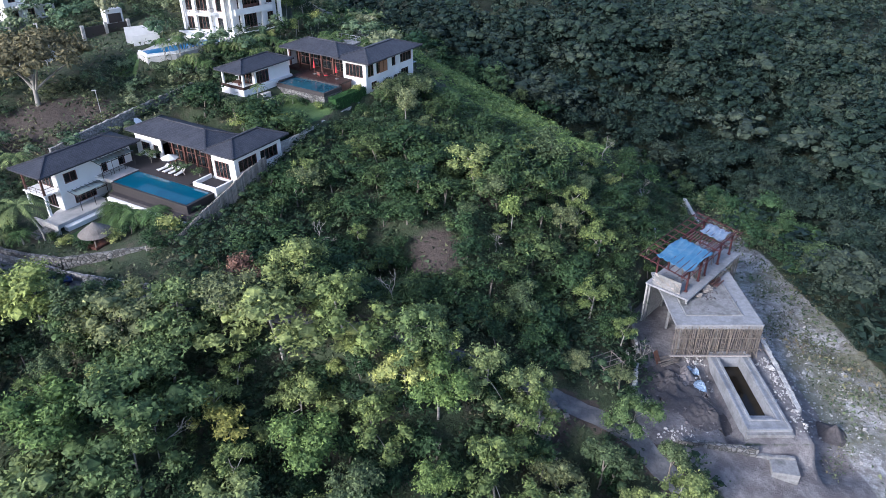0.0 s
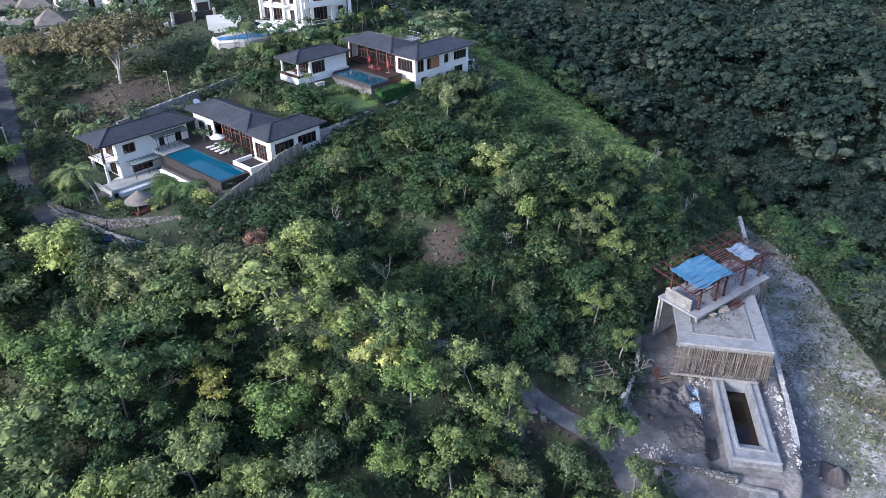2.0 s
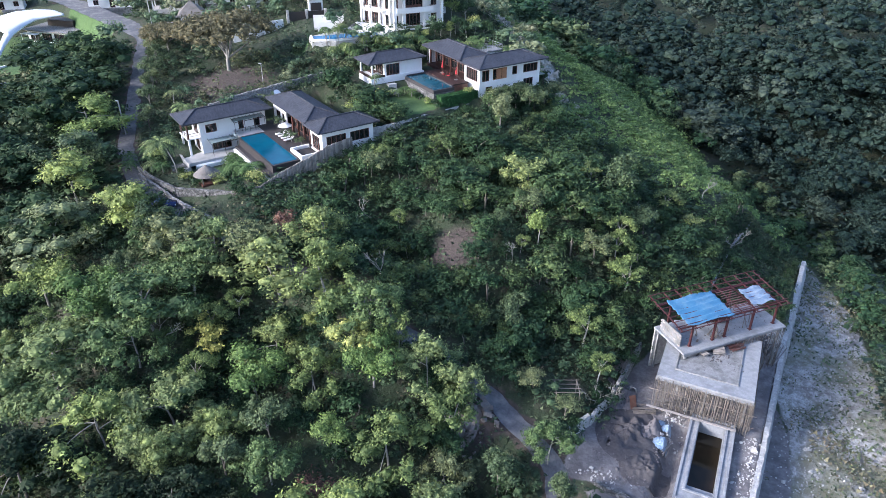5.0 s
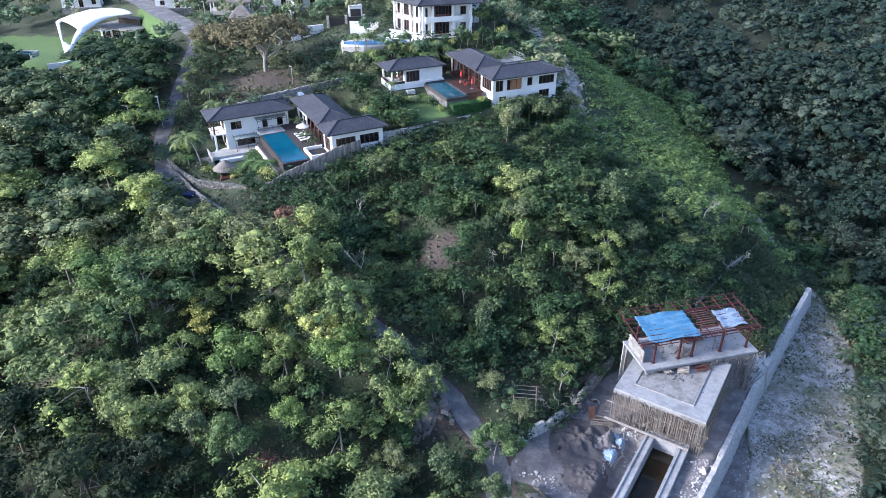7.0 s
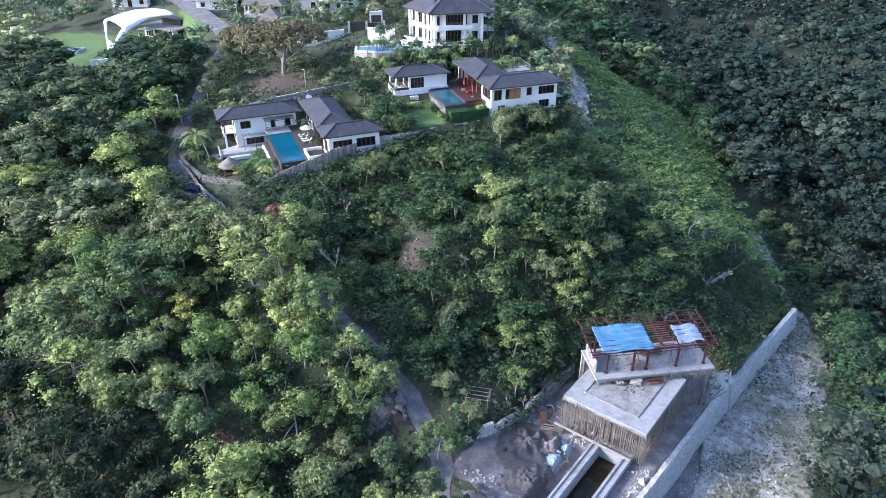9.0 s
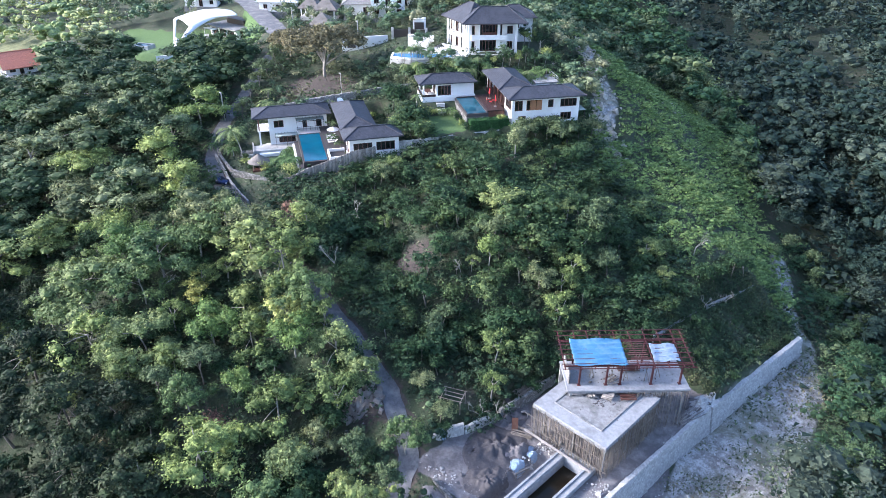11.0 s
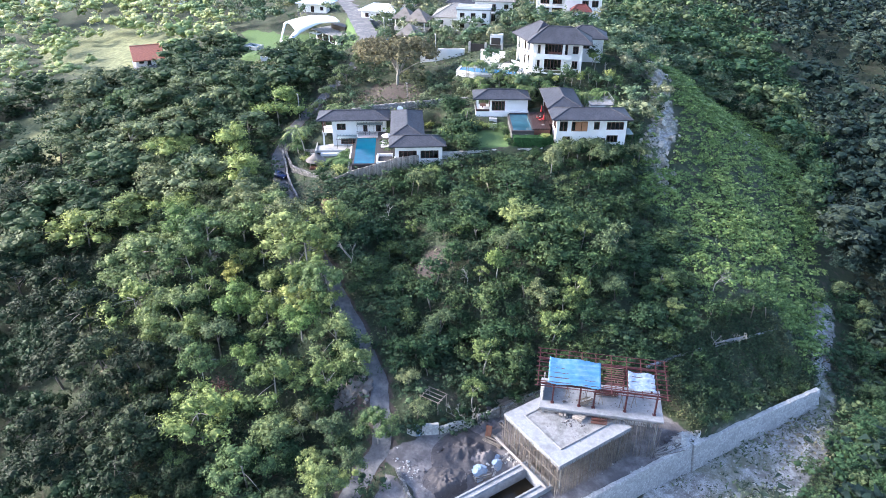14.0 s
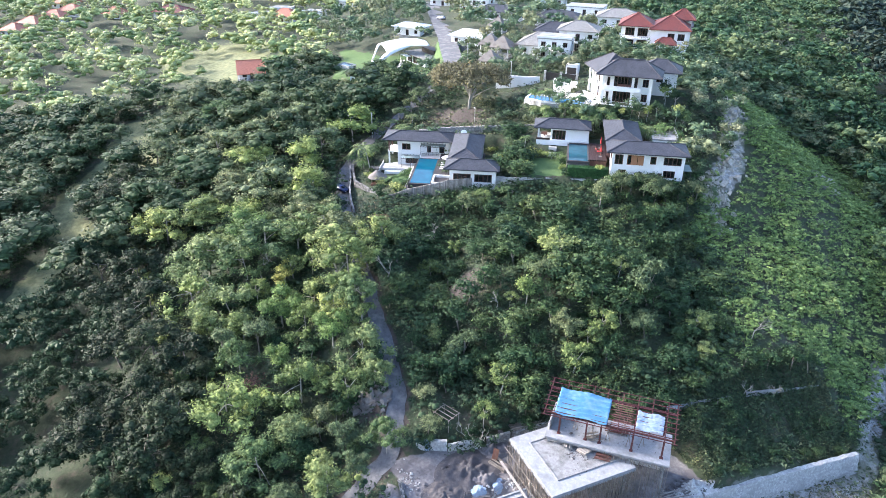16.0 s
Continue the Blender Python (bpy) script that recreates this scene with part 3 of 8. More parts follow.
def add_roof(parent, x0, x1, y0, y1, z, rise, material=None, label="", cap=0.22):
    bm = bmesh.new()
    hi, r = hip_roof(bm, x0, x1, y0, y1, z, rise)
    roof = part("roof", bm, material or ROOF, parent, label)
    w, d = x1 - x0, y1 - y0
    pairs = [(hi[0], r[0]), (hi[3], r[0]), (hi[1], r[1]), (hi[2], r[1])] if w >= d else [(hi[0], r[0]), (hi[1], r[0]), (hi[2], r[1]), (hi[3], r[1])]
    for a, b in pairs + [(r[0], r[1])]:
        if (Vector(a) - Vector(b)).length > 0.1:
            part("ridge_cap", bars((a, b, cap)), material or ROOF, roof)
    return roof


def window(parent, horiz, a0, a1, c, z0, z1, cols=2, rows=1, material=None, name="window", fw=0.13):
    """A framed window in an opening, c its depth across the wall; its panes are set in the frame."""
    def at(u0, u1, v0, v1, e0, e1):
        return (u0, u1, c + e0, c + e1, v0, v1) if horiz else (c + e0, c + e1, u0, u1, v0, v1)
    holes = []
    for i in range(cols):
        u = a0 + (a1 - a0 - fw) * i / cols + fw
        for k in range(rows):
            v0, v1 = z0 + fw + (z1 - z0 - fw) * k / rows, z0 + (z1 - z0 - fw) * (k + 1) / rows
            holes.append((u, u + (a1 - a0 - fw) / cols - fw, v0, v1))
    win = part(name, pierced(bmesh.new(), horiz, a0, a1, c - 0.05, c + 0.05, z0, z1, holes), material or DARKWOOD, parent)
    for i in range(cols):
        u = a0 + (a1 - a0 - fw) * i / cols + fw
        part("pane", boxes(at(u, u + (a1 - a0 - fw) / cols - fw, z0 + fw, z1 - fw, -0.012, 0.012)), GLASS, win)
    return win


# ---- the ground, one sheet to the horizon ----
def build_ground():
    grow = [6 * 1.28 ** i for i in range(1, 22)]
    gx = np.concatenate([-150 - np.cumsum(grow)[::-1], np.arange(-150, -80, 2.5), np.arange(-80, 42, 1.25), np.arange(42, 52, 0.5), np.arange(52, 80, 1.25), 80 + np.cumsum(grow)])
    gy = np.concatenate([-20 - np.cumsum(grow)[::-1], np.arange(-20, 40, 2.5), np.arange(40, 160, 1.25), np.arange(160, 240, 2.5), 240 + np.cumsum(grow)])
    X, Y = np.meshgrid(gx, gy)
    Z = land(X.ravel(), Y.ravel())
    ny, nx = X.shape
    i = np.arange(ny * nx).reshape(ny, nx)
    quads = np.stack([i[:-1, :-1], i[:-1, 1:], i[1:, 1:], i[1:, :-1]], -1).reshape(-1, 4)
    me = fast_mesh("ground", np.stack([X.ravel(), Y.ravel(), Z], 1), quads, None, [GROUND], None, True)
    x, y = X.ravel(), Y.ravel()

    def put(name, v):
        me.attributes.new(name, "FLOAT", "POINT").data.foreach_set("value", v.astype(np.float32))

    def inside(poly, soft):
        return 1 - smooth(-soft, soft, outside(x, y, poly))
    put("lawn", np.maximum.reduce([inside(VB.rect(-17, -8, 0.5, 11), 0.6), inside(VA.rect(-1, 9, -11, -4.5), 0.8), inside(arr((-62, 128), (-56, 126), (-54, 132), (-60, 136)), 1.0), inside(Frame(-143, 128, 0, 30).rect(-18, 22, -22, 14), 3.0), inside(GARDEN_S, 2.0)]))
    put("meadow", np.maximum.reduce([0.85 * (1 - smooth(3.5, 7.0, along_strip(x, y))), 1 - smooth(20, 34, np.hypot((x + 225) / 1.6, y - 72)), 0.9 * (1 - smooth(9, 15, np.hypot((x + 128) / 1.8, y - 34)))]))
    put("bare", np.maximum.reduce([0.68 * (1 - smooth(2, 8, np.hypot(x + 1, y - 84.5))), 0.9 * (1 - smooth(2.5, 5, np.hypot(x - 7, y - 98))), 0.8 * (1 - smooth(6, 13, np.hypot((x + 66) / 1.2, y - 112))),
                                   0.95 * (1 - smooth(2, 4.5, np.hypot(x + 26, y - 76))), 0.8 * (1 - smooth(1.6, 2.6, along_lane(x, y)[0])), 0.7 * (1 - smooth(1.5, 5, np.hypot(x - 13, y - 62)))]))
    put("sand", np.maximum(inside(SITE, 1.0), inside(YARD_S, 1.5)))

    def streak(x0, y0, x1, y1, r):
        return 1 - smooth(r * 0.5, r, np.abs(outside(x, y, arr((x0, y0), (x1, y1), (x1 + 0.1, y1)))))

    put("chalk", np.maximum.reduce([inside(CHALK_FACE, 1.5), 0.66 * streak(-6, 146, -12, 156, 4.5), 0.66 * streak(-12, 156, -33, 174, 4.5), 0.6 * streak(2, 140, -6, 146, 3.5), 0.62 * streak(-9, 186, -14, 192, 4.5), streak(43, 141, 36, 153, 3)]))
    ob = new("ground", me)
    tagged(ob, "hillside of dark forest earth with bare chalk clearing", "ground", "", "structure")


build_ground()


def build_lane():
    """The lane as a thin sheet on its bed, with crumbled edges."""
    pts = []
    for a, b in zip(LANE[:-1], LANE[1:]):
        k = max(2, int(np.hypot(*(b - a)[:2]) / 1.5))
        pts += [a + (b - a) * i / k for i in range(k)]
    pts = np.array(pts + [LANE[-1]])
    for _ in range(3):
        pts[1:-1] = (pts[:-2] + 2 * pts[1:-1] + pts[2:]) / 4
    rng = np.random.default_rng(5)
    d = np.gradient(pts[:, :2], axis=0)
    d /= np.linalg.norm(d, axis=1)[:, None]
    nrm = np.stack([-d[:, 1], d[:, 0]], 1)
    V, cols = [], (-1, -0.5, 0, 0.5, 1)
    for i, p in enumerate(pts):
        for c in cols:
            w = 1.45 + 2.0 * float(smooth(-104, -122, p[0])) + (rng.uniform(-0.25, 0.25) if abs(c) == 1 else 0)
            q = p[:2] + nrm[i] * c * w
            V.append((*q, p[2] + 0.05 - 0.03 * c * c))
    V = np.array(V)
    n = len(cols)
    q = [(i * n + j, i * n + j + 1, (i + 1) * n + j + 1, (i + 1) * n + j) for i in range(len(pts) - 1) for j in range(n - 1)]
    V[:, 2] = np.maximum(V[:, 2], land(V[:, 0], V[:, 1]) + 0.04)
    ob = new("road", fast_mesh("road", V, np.array(q)[:, ::-1], None, [ASPHALT], None, True))
    tagged(ob, "narrow worn grey asphalt lane with crumbled edges", "road", "", "structure")


build_lane()


# ---- the building site ----
RNG = np.random.default_rng(11)


def quad_prism(bm, pts, z0, z1):
    lo, hi = [bm.verts.new((*p, z0)) for p in pts], [bm.verts.new((*p, z1)) for p in pts]
    bm.faces.new(lo[::-1])
    bm.faces.new(hi)
    for i in range(len(pts)):
        j = (i + 1) % len(pts)
        bm.faces.new((lo[i], lo[j], hi[j], hi[i]))
    return bm


# lower deck, square to the plot
SX0, SX1, SY0, SY1, SZ = 31.7, 43.6, 76.2, 89.6, 5.15
deck = thing("concrete_deck", pose(0, 0, 0), "fresh grey concrete deck of a half-built house, propped on bamboo", "building")
part("slab", boxes((SX0, SX1, SY0, SY1, SZ - 0.35, SZ), bevel=0.03), CONCRETE, deck)
part("rim", boxes((SX0, SX1, SY0, SY0 + 0.25, SZ - 0.75, SZ - 0.352), (SX1 - 0.25, SX1, SY0 + 0.252, SY1, SZ - 0.75, SZ - 0.352)), CONCRETE, deck)
# raised outer band and the groove within it
part("kerb", boxes((SX0 + 1.9, SX1 - 2.1, SY0 + 2.1, SY0 + 2.3, SZ, SZ + 0.16), (SX1 - 2.3, SX1 - 2.1, SY0 + 2.302, SY1, SZ, SZ + 0.16), (SX0 + 1.9, SX0 + 2.1, SY0 + 2.302, SY0 + 9, SZ, SZ + 0.16), bevel=0.02), CONCRETE_OLD, deck, "rough raised concrete kerb")
part("panel", boxes((SX0 + 2.15, SX1 - 2.35, SY0 + 2.35, SY1 - 0.3, SZ, SZ + 0.05)), CONCRETE_OLD, deck, "unfinished darker concrete infill")
for x in (33, 38, 42.8):
    for y in (77.5, 83, 88.5):
        part("column", boxes((x - 0.15, x + 0.15, y - 0.15, y + 0.15, -0.55, SZ - 0.352)), CONCRETE_OLD, deck)

# upper terrace, turned 46 degrees, with the steel pavilion on it
PV = Frame(34.3, 80.4, 0, 46.6)
TZ = 6.35
terrace = thing("concrete_terrace", PV.m, "pale concrete terrace slab of the pavilion, above the deck", "building")
part("slab", boxes((0, 17.3, 0, 6.6, TZ - 0.3, TZ), bevel=0.03), CONCRETE, terrace)
part("beam", boxes((0.3, 17.0, 0.25, 0.5, TZ - 0.75, TZ - 0.302), (0.3, 17.0, 5.9, 6.2, TZ - 0.75, TZ - 0.302)), CONCRETE_OLD, terrace)
for u in (0.6, 5.8, 11.2, 16.6):
    for v in (0.38, 6.05):
        part("column", boxes((u - 0.16, u + 0.16, v - 0.14, v + 0.14, -2.0, TZ - 0.752)), CONCRETE_OLD, terrace)
part("back_wall", boxes((0.1, 17.2, 6.25, 6.5, -1.0, TZ - 0.302)), LIMESTONE, terrace, "rough limestone back wall")

pav = thing("steel_pavilion", PV.m, "half-built pavilion of red-oxide steel posts and beams", "pavilion")
R_V0, R_V1, R_LOW, R_HIGH = 0.5, 7.9, TZ + 3.3, TZ + 4.25


def roof_z(v):
    return R_LOW + (R_HIGH - R_LOW) * (v - R_V0) / (R_V1 - R_V0)


posts_u = (1.8, 5.6, 7.6, 12.0, 16.1)
for u in posts_u:
    part("post", boxes((u - 0.12, u + 0.12, 1.15, 1.39, TZ, roof_z(1.27) - 0.1)), STEEL, pav)
    part("base_plate", boxes((u - 0.25, u + 0.25, 1.02, 1.52, TZ, TZ + 0.04)), STEEL, pav)
    part("post", boxes((u - 0.12, u + 0.12, 5.9, 6.14, TZ, roof_z(6.02) - 0.1)), STEEL, pav)
for v in (1.27, 6.02):
    part("beam", bars(((-0.6, v, roof_z(v) - 0.02), (17.5, v, roof_z(v) - 0.02), 0.2)), STEEL, pav)
for u in (-0.5, 1.8, 3.7, 5.6, 7.6, 9.8, 12.0, 14.0, 16.1, 17.4):
    part("rafter", bars(((u, R_V0, roof_z(R_V0) + 0.12), (u, R_V1, roof_z(R_V1) + 0.12), 0.12)), STEEL, pav)
for k in range(9):
    v = R_V0 + (R_V1 - R_V0) * k / 8
    part("purlin", bars(((-0.9, v, roof_z(v) + 0.23), (17.8, v, roof_z(v) + 0.23), 0.09)), STEEL, pav)
for u, v in ((6.2, 1.5), (8.3, 2.0), (11.2, 1.8), (13.0, 2.6), (3.6, 2.8), (10.4, 3.8)):
    part("prop", bars(((u, v, TZ), (u + 0.5, v + 0.6, TZ + 3.1), 0.07), ((u + 0.7, v, TZ), (u - 0.1, v + 0.5, TZ + 3.0), 0.07), sides=6), BAMBOO, pav, "bamboo prop")


bricks = thing("brick_wall", PV.m, "unplastered grey block wall at the end of the terrace", "wall")
for k in range(9):
    for i in range(9):
        v0 = 1.5 + 0.46 * i + (0.23 if k % 2 else 0.0)
        part("block", boxes((0.35, 0.50, v0, v0 + 0.44, TZ + 0.21 * k, TZ + 0.21 * k + 0.195)), TIMBER if (i * 7 + k * 3) % 5 == 0 else CONCRETE_OLD, bricks)
part("mortar", boxes((0.375, 0.475, 1.52, 5.6, TZ, TZ + 1.86)), SAND, bricks)


def tarp(name, u0, u1, v0, v1, label, material, dip, seed, ridges):
    """A sheet laid over the rafters: it follows their slope, sags between them and ripples."""
    nu, nv = 36, 40
    rng = np.random.default_rng(seed)
    V = []
    for j in range(nv + 1):
        for i in range(nu + 1):
            u, v = u0 + (u1 - u0) * i / nu, v0 + (v1 - v0) * j / nv
            edge = 0.12 * math.sin(9 * i / nu + seed) * (j in (0, nv)) + 0.05 * rng.normal()
            z = roof_z(v) + 0.36
            z += dip * (1.0 - 2.0 * abs(math.sin(math.pi * ridges * j / nv + 0.5 * math.sin(4 * i / nu)))) + 0.012 * rng.normal() + 0.05 * math.sin(i * 0.25 + seed)
            V.append((u + edge * 0.4, v + edge, z))
    q = [(j * (nu + 1) + i, j * (nu + 1) + i + 1, (j + 1) * (nu + 1) + i + 1, (j + 1) * (nu + 1) + i) for j in range(nv) for i in range(nu)]
    ob = new(name, fast_mesh(name, np.array(V), np.array(q), None, [material], None, True))
    ob.matrix_world = PV.m
    mod = ob.modifiers.new("thick", "SOLIDIFY")
    mod.thickness = 0.015
    return tagged(ob, label, "tarpaulin", "tarpaulins on the pavilion")


tarp("tarpaulin", 0.9, 8.3, 1.0, 6.1, "rippled bright blue tarpaulin spread over the steel rafters", TARP, 0.11, 3, 5)
tarp("tarpaulin", 12.1, 15.8, 1.6, 4.9, "crumpled faded blue and white tarpaulin on the rafters", TARP_PALE, 0.09, 8, 3)

for k in range(10):
    v = 1.6 + 0.42 * k
    part("roof_board", boxes((8.7 + 0.2 * (k % 3), 11.4 + 0.15 * (k % 2), v, v + 0.16, roof_z(v) + 0.28, roof_z(v) + 0.31)), DARKWOOD, pav, "dark roof board")


# bamboo props round the decks
scaffold = thing("bamboo_scaffold", pose(0, 0, 0), "dense upright bamboo poles propping the concrete deck", "scaffolding")


def pole_row(x0, y0, x1, y1, n, z0, z1, lean=0.25):
    for i in range(n):
        f = (i + RNG.uniform(-0.3, 0.3)) / (n - 1)
        x, y = x0 + (x1 - x0) * f, y0 + (y1 - y0) * f
        part("pole", bars(((x + RNG.uniform(-lean, lean), y + RNG.uniform(-lean, lean), z0), (x + RNG.uniform(-0.1, 0.1), y + RNG.uniform(-0.1, 0.1), z1 + RNG.uniform(-0.3, 0.1)), RNG.uniform(0.035, 0.058)), sides=5), BAMBOO, scaffold)


pole_row(SX0 + 0.1, SY0 - 0.12, SX1 - 0.1, SY0 - 0.12, 78, -0.5, SZ - 0.3)
pole_row(SX1 + 0.12, SY0 + 0.1, SX1 + 0.12, SY1 - 0.1, 80, -0.5, SZ - 0.3)
pole_row(SX0 + 0.4, SY0 + 0.9, SX1 - 0.4, SY0 + 0.9, 34, -0.5, SZ - 0.4)
pole_row(SX1 - 0.9, SY0 + 0.6, SX1 - 0.9, SY1 - 0.4, 30, -0.5, SZ - 0.4)
e0, e1 = PV.out((8.6, -0.1), (17.2, -0.1))
pole_row(*e0, *e1, 36, -0.5, TZ - 0.3)
for z in (1.1, 3.0):
    part("ledger", bars(((SX0 - 0.6, SY0 - 0.28, z), (SX1 + 0.7, SY0 - 0.28, z + 0.1), 0.06), sides=6), BAMBOO, scaffold)
    part("ledger", bars(((SX1 + 0.28, SY0 - 0.6, z), (SX1 + 0.28, SY1 + 0.5, z + 0.1), 0.06), sides=6), BAMBOO, scaffold)
part("plank", boxes((SX0 - 0.5, SX1 - 1.2, SY0 - 1.1, SY0 - 0.75, 0.55, 0.62)), TIMBER, scaffold, "grey scaffold plank")

# the concrete pool
PX0, PX1, PY0, PY1 = 36.9, 42.4, 61.6, 76.6
pool = thing("concrete_pool", pose(0, 0, 0), "raw concrete swimming pool shell with muddy water", "pool")
part("basin", boxes((PX0, PX0 + 1.25, PY0, PY1, -2.4, 0.15), (PX1 - 1.25, PX1, PY0, PY1, -2.4, 0.15), (PX0 + 1.252, PX1 - 1.252, PY0, PY0 + 2.1, -2.4, 0.15), (PX0 + 1.252, PX1 - 1.252, PY1 - 1.2, PY1, -2.4, 0.15)), CONCRETE, pool)
part("basin_floor", boxes((PX0 + 1.252, PX1 - 1.252, PY0 + 2.102, PY1 - 1.202, -2.4, -1.9)), CONCRETE_OLD, pool)
for k, (i, z) in enumerate(((0.0, 0.32), (0.85, 0.32))):
    x0, x1, y0, y1 = PX0 + i, PX1 - i, PY0 + i * 1.9, PY1 - i
    part("coping", boxes((x0, x0 + 0.3, y0, y1, 0.152, z), (x1 - 0.3, x1, y0, y1, 0.152, z), (x0 + 0.302, x1 - 0.302, y0, y0 + 0.3, 0.152, z), (x0 + 0.302, x1 - 0.302, y1 - 0.3, y1, 0.152, z), bevel=0.02), CONCRETE, pool)
part("ledge", boxes((PX0 + 1.252, PX1 - 1.252, PY0 + 2.3, PY0 + 3.1, -0.9, -0.35), bevel=0.02), CONCRETE, pool)
bm = bmesh.new()
box(bm, PX0 + 1.26, PX1 - 1.26, PY0 + 2.11, PY1 - 1.21, -1.9, -1.45)
bm.normal_update()
part("standing_water", bm, PUDDLE, pool, "brown standing water")
part("end_wall", boxes((PX0 - 0.1, PX1 + 0.1, PY0 - 0.5, PY0 - 0.004, -3.4, -0.1)), CONCRETE_OLD, pool, "mottled concrete end wall")


# stone walls round the site
def rubble_wall(name, pts, h_top, h_bot, thick, label, material, batter=0.0, course=0.45):
    """A wall of rough blocks along a line; tops follow the heights given at each point."""
    w = thing(name, pose(0, 0, 0), label, "wall", "", "structure")
    bm = bmesh.new()
    rng = np.random.default_rng(len(name) + int(pts[0][0] * 7) % 97)
    for (a, b, ta, tb, ba, bb) in zip(pts[:-1], pts[1:], h_top[:-1], h_top[1:], h_bot[:-1], h_bot[1:]):
        a, b = Vector((*a, 0)), Vector((*b, 0))
        d = (b - a).normalized()
        s = Vector((d.y, -d.x, 0))
        steps, rows = max(1, int((b - a).length / 0.6)), max(2, int((ta - ba) / 0.5))
        grid = []
        for i in range(steps + 1):
            f = i / steps
            p, top, bot = a.lerp(b, f), ta + (tb - ta) * f + rng.uniform(-0.09, 0.09), ba + (bb - ba) * f
            col = []
            for k in range(rows + 1):
                g = k / rows
                e = (thick + batter * (1 - g)) + rng.uniform(-0.07, 0.07)
                col.append(bm.verts.new(p + s * e + Vector((0, 0, bot + (top - bot) * g))))
            for k in range(rows, -1, -1):
                g = k / rows
                col.append(bm.verts.new(p + s * rng.uniform(-0.04, 0.04) + Vector((0, 0, bot + (top - bot) * g))))
            grid.append(col)
        m = len(grid[0])
        for p, q in zip(grid, grid[1:]):
            for k in range(m):
                bm.faces.new((p[k], q[k], q[(k + 1) % m], p[(k + 1) % m]))
        bm.faces.new(grid[0]), bm.faces.new(grid[-1][::-1])
    bmesh.ops.recalc_face_normals(bm, faces=bm.faces)
    bm.normal_update()
    part("core", bm, material, w)
    return w


rubble_wall("retaining_wall", [(45.0, 66), (45.6, 75), (46.9, 99.3)], [-0.42, -0.4, -0.3], [-5.2, -5.4, -5.6], 0.6, "tall pale limestone retaining wall below the building plot", LIMESTONE, 0.7)
rubble_wall("retaining_wall", [(46.9, 99.6), (49.2, 128.4)], [-0.5, -1.5], [-5.6, -5.4], 0.7, "tall pale limestone retaining wall below the grassy bank", LIMESTONE, 0.8)
rubble_wall("boundary_wall", [(36.8, 116.5), (39.3, 130)], [4.75, 3.7], [2.6, 1.6], 0.24, "thin whitewashed concrete wall half buried in scrub", CONCRETE)
rubble_wall("boundary_wall", [(35.4, 101.5), (36.0, 108), (36.5, 113.5)], [5.5, 5.1, 4.8], [3, 2.6, 2.6], 0.24, "thin whitewashed concrete wall half buried in scrub", CONCRETE)
rubble_wall("boundary_wall", [(22.7, 65.2), (23.4, 66.3)], [0.7, 0.9], [-0.9, -0.9], 0.5, "broken whitewashed wall stub beside the sandy yard", LIMESTONE)
rubble_wall("boundary_wall", [(23.6, 67.2), (24.4, 68.6), (24.8, 69.4)], [1.3, 1.5, 1.4], [-0.8, -0.8, -0.8], 0.5, "broken whitewashed wall stub beside the sandy yard", LIMESTONE)
rubble_wall("boundary_wall", [(24.9, 69.5), (25.6, 72.0), (26.3, 74.4)], [0.8, 1.0, 0.9], [-0.8, -0.8, -0.7], 0.45, "low broken stretch of the whitewashed yard wall", LIMESTONE)
rubble_wall("boundary_wall", [(26.5, 75.2), (27.0, 79.0)], [1.4, 1.6], [-0.7, -0.6], 0.4, "broken pale retaining wall of concrete along the bank", PALE_STONE)
rubble_wall("boundary_wall", [(27.05, 79.3), (27.4, 82.5), (27.8, 86.5)], [1.3, 1.7, 2.1], [-0.6, -0.6, -0.4], 0.4, "broken pale retaining wall of concrete along the bank", PALE_STONE)
rubble_wall("yard_wall", [(28.2, 60.6), (33.2, 59.6), (37.2, 59.0)], [0.1, 0.1, 0.1], [-3.6, -4, -4.2], 0.5, "grey fieldstone wall under the sandy yard", STONE)
rubble_wall("yard_wall", [(37.2, 59.0), (41.6, 58.6)], [-0.9, -0.9], [-4.2, -4.6], 0.4, "grey concrete wall beside a dark culvert", CONCRETE_OLD)
culv = thing("culvert", pose(38.2, 56.4, -3.6, 0, 0, -12), "square concrete culvert box with a dark opening", "culvert")
part("box", boxes((0, 3.0, 0, 0.2, 0, 2.2), (0, 0.2, 0.2, 2.6, 0, 2.2), (2.8, 3.0, 0.2, 2.6, 0, 2.2), (0, 3.0, 0.0, 2.6, 2.2, 2.4)), CONCRETE_OLD, culv)


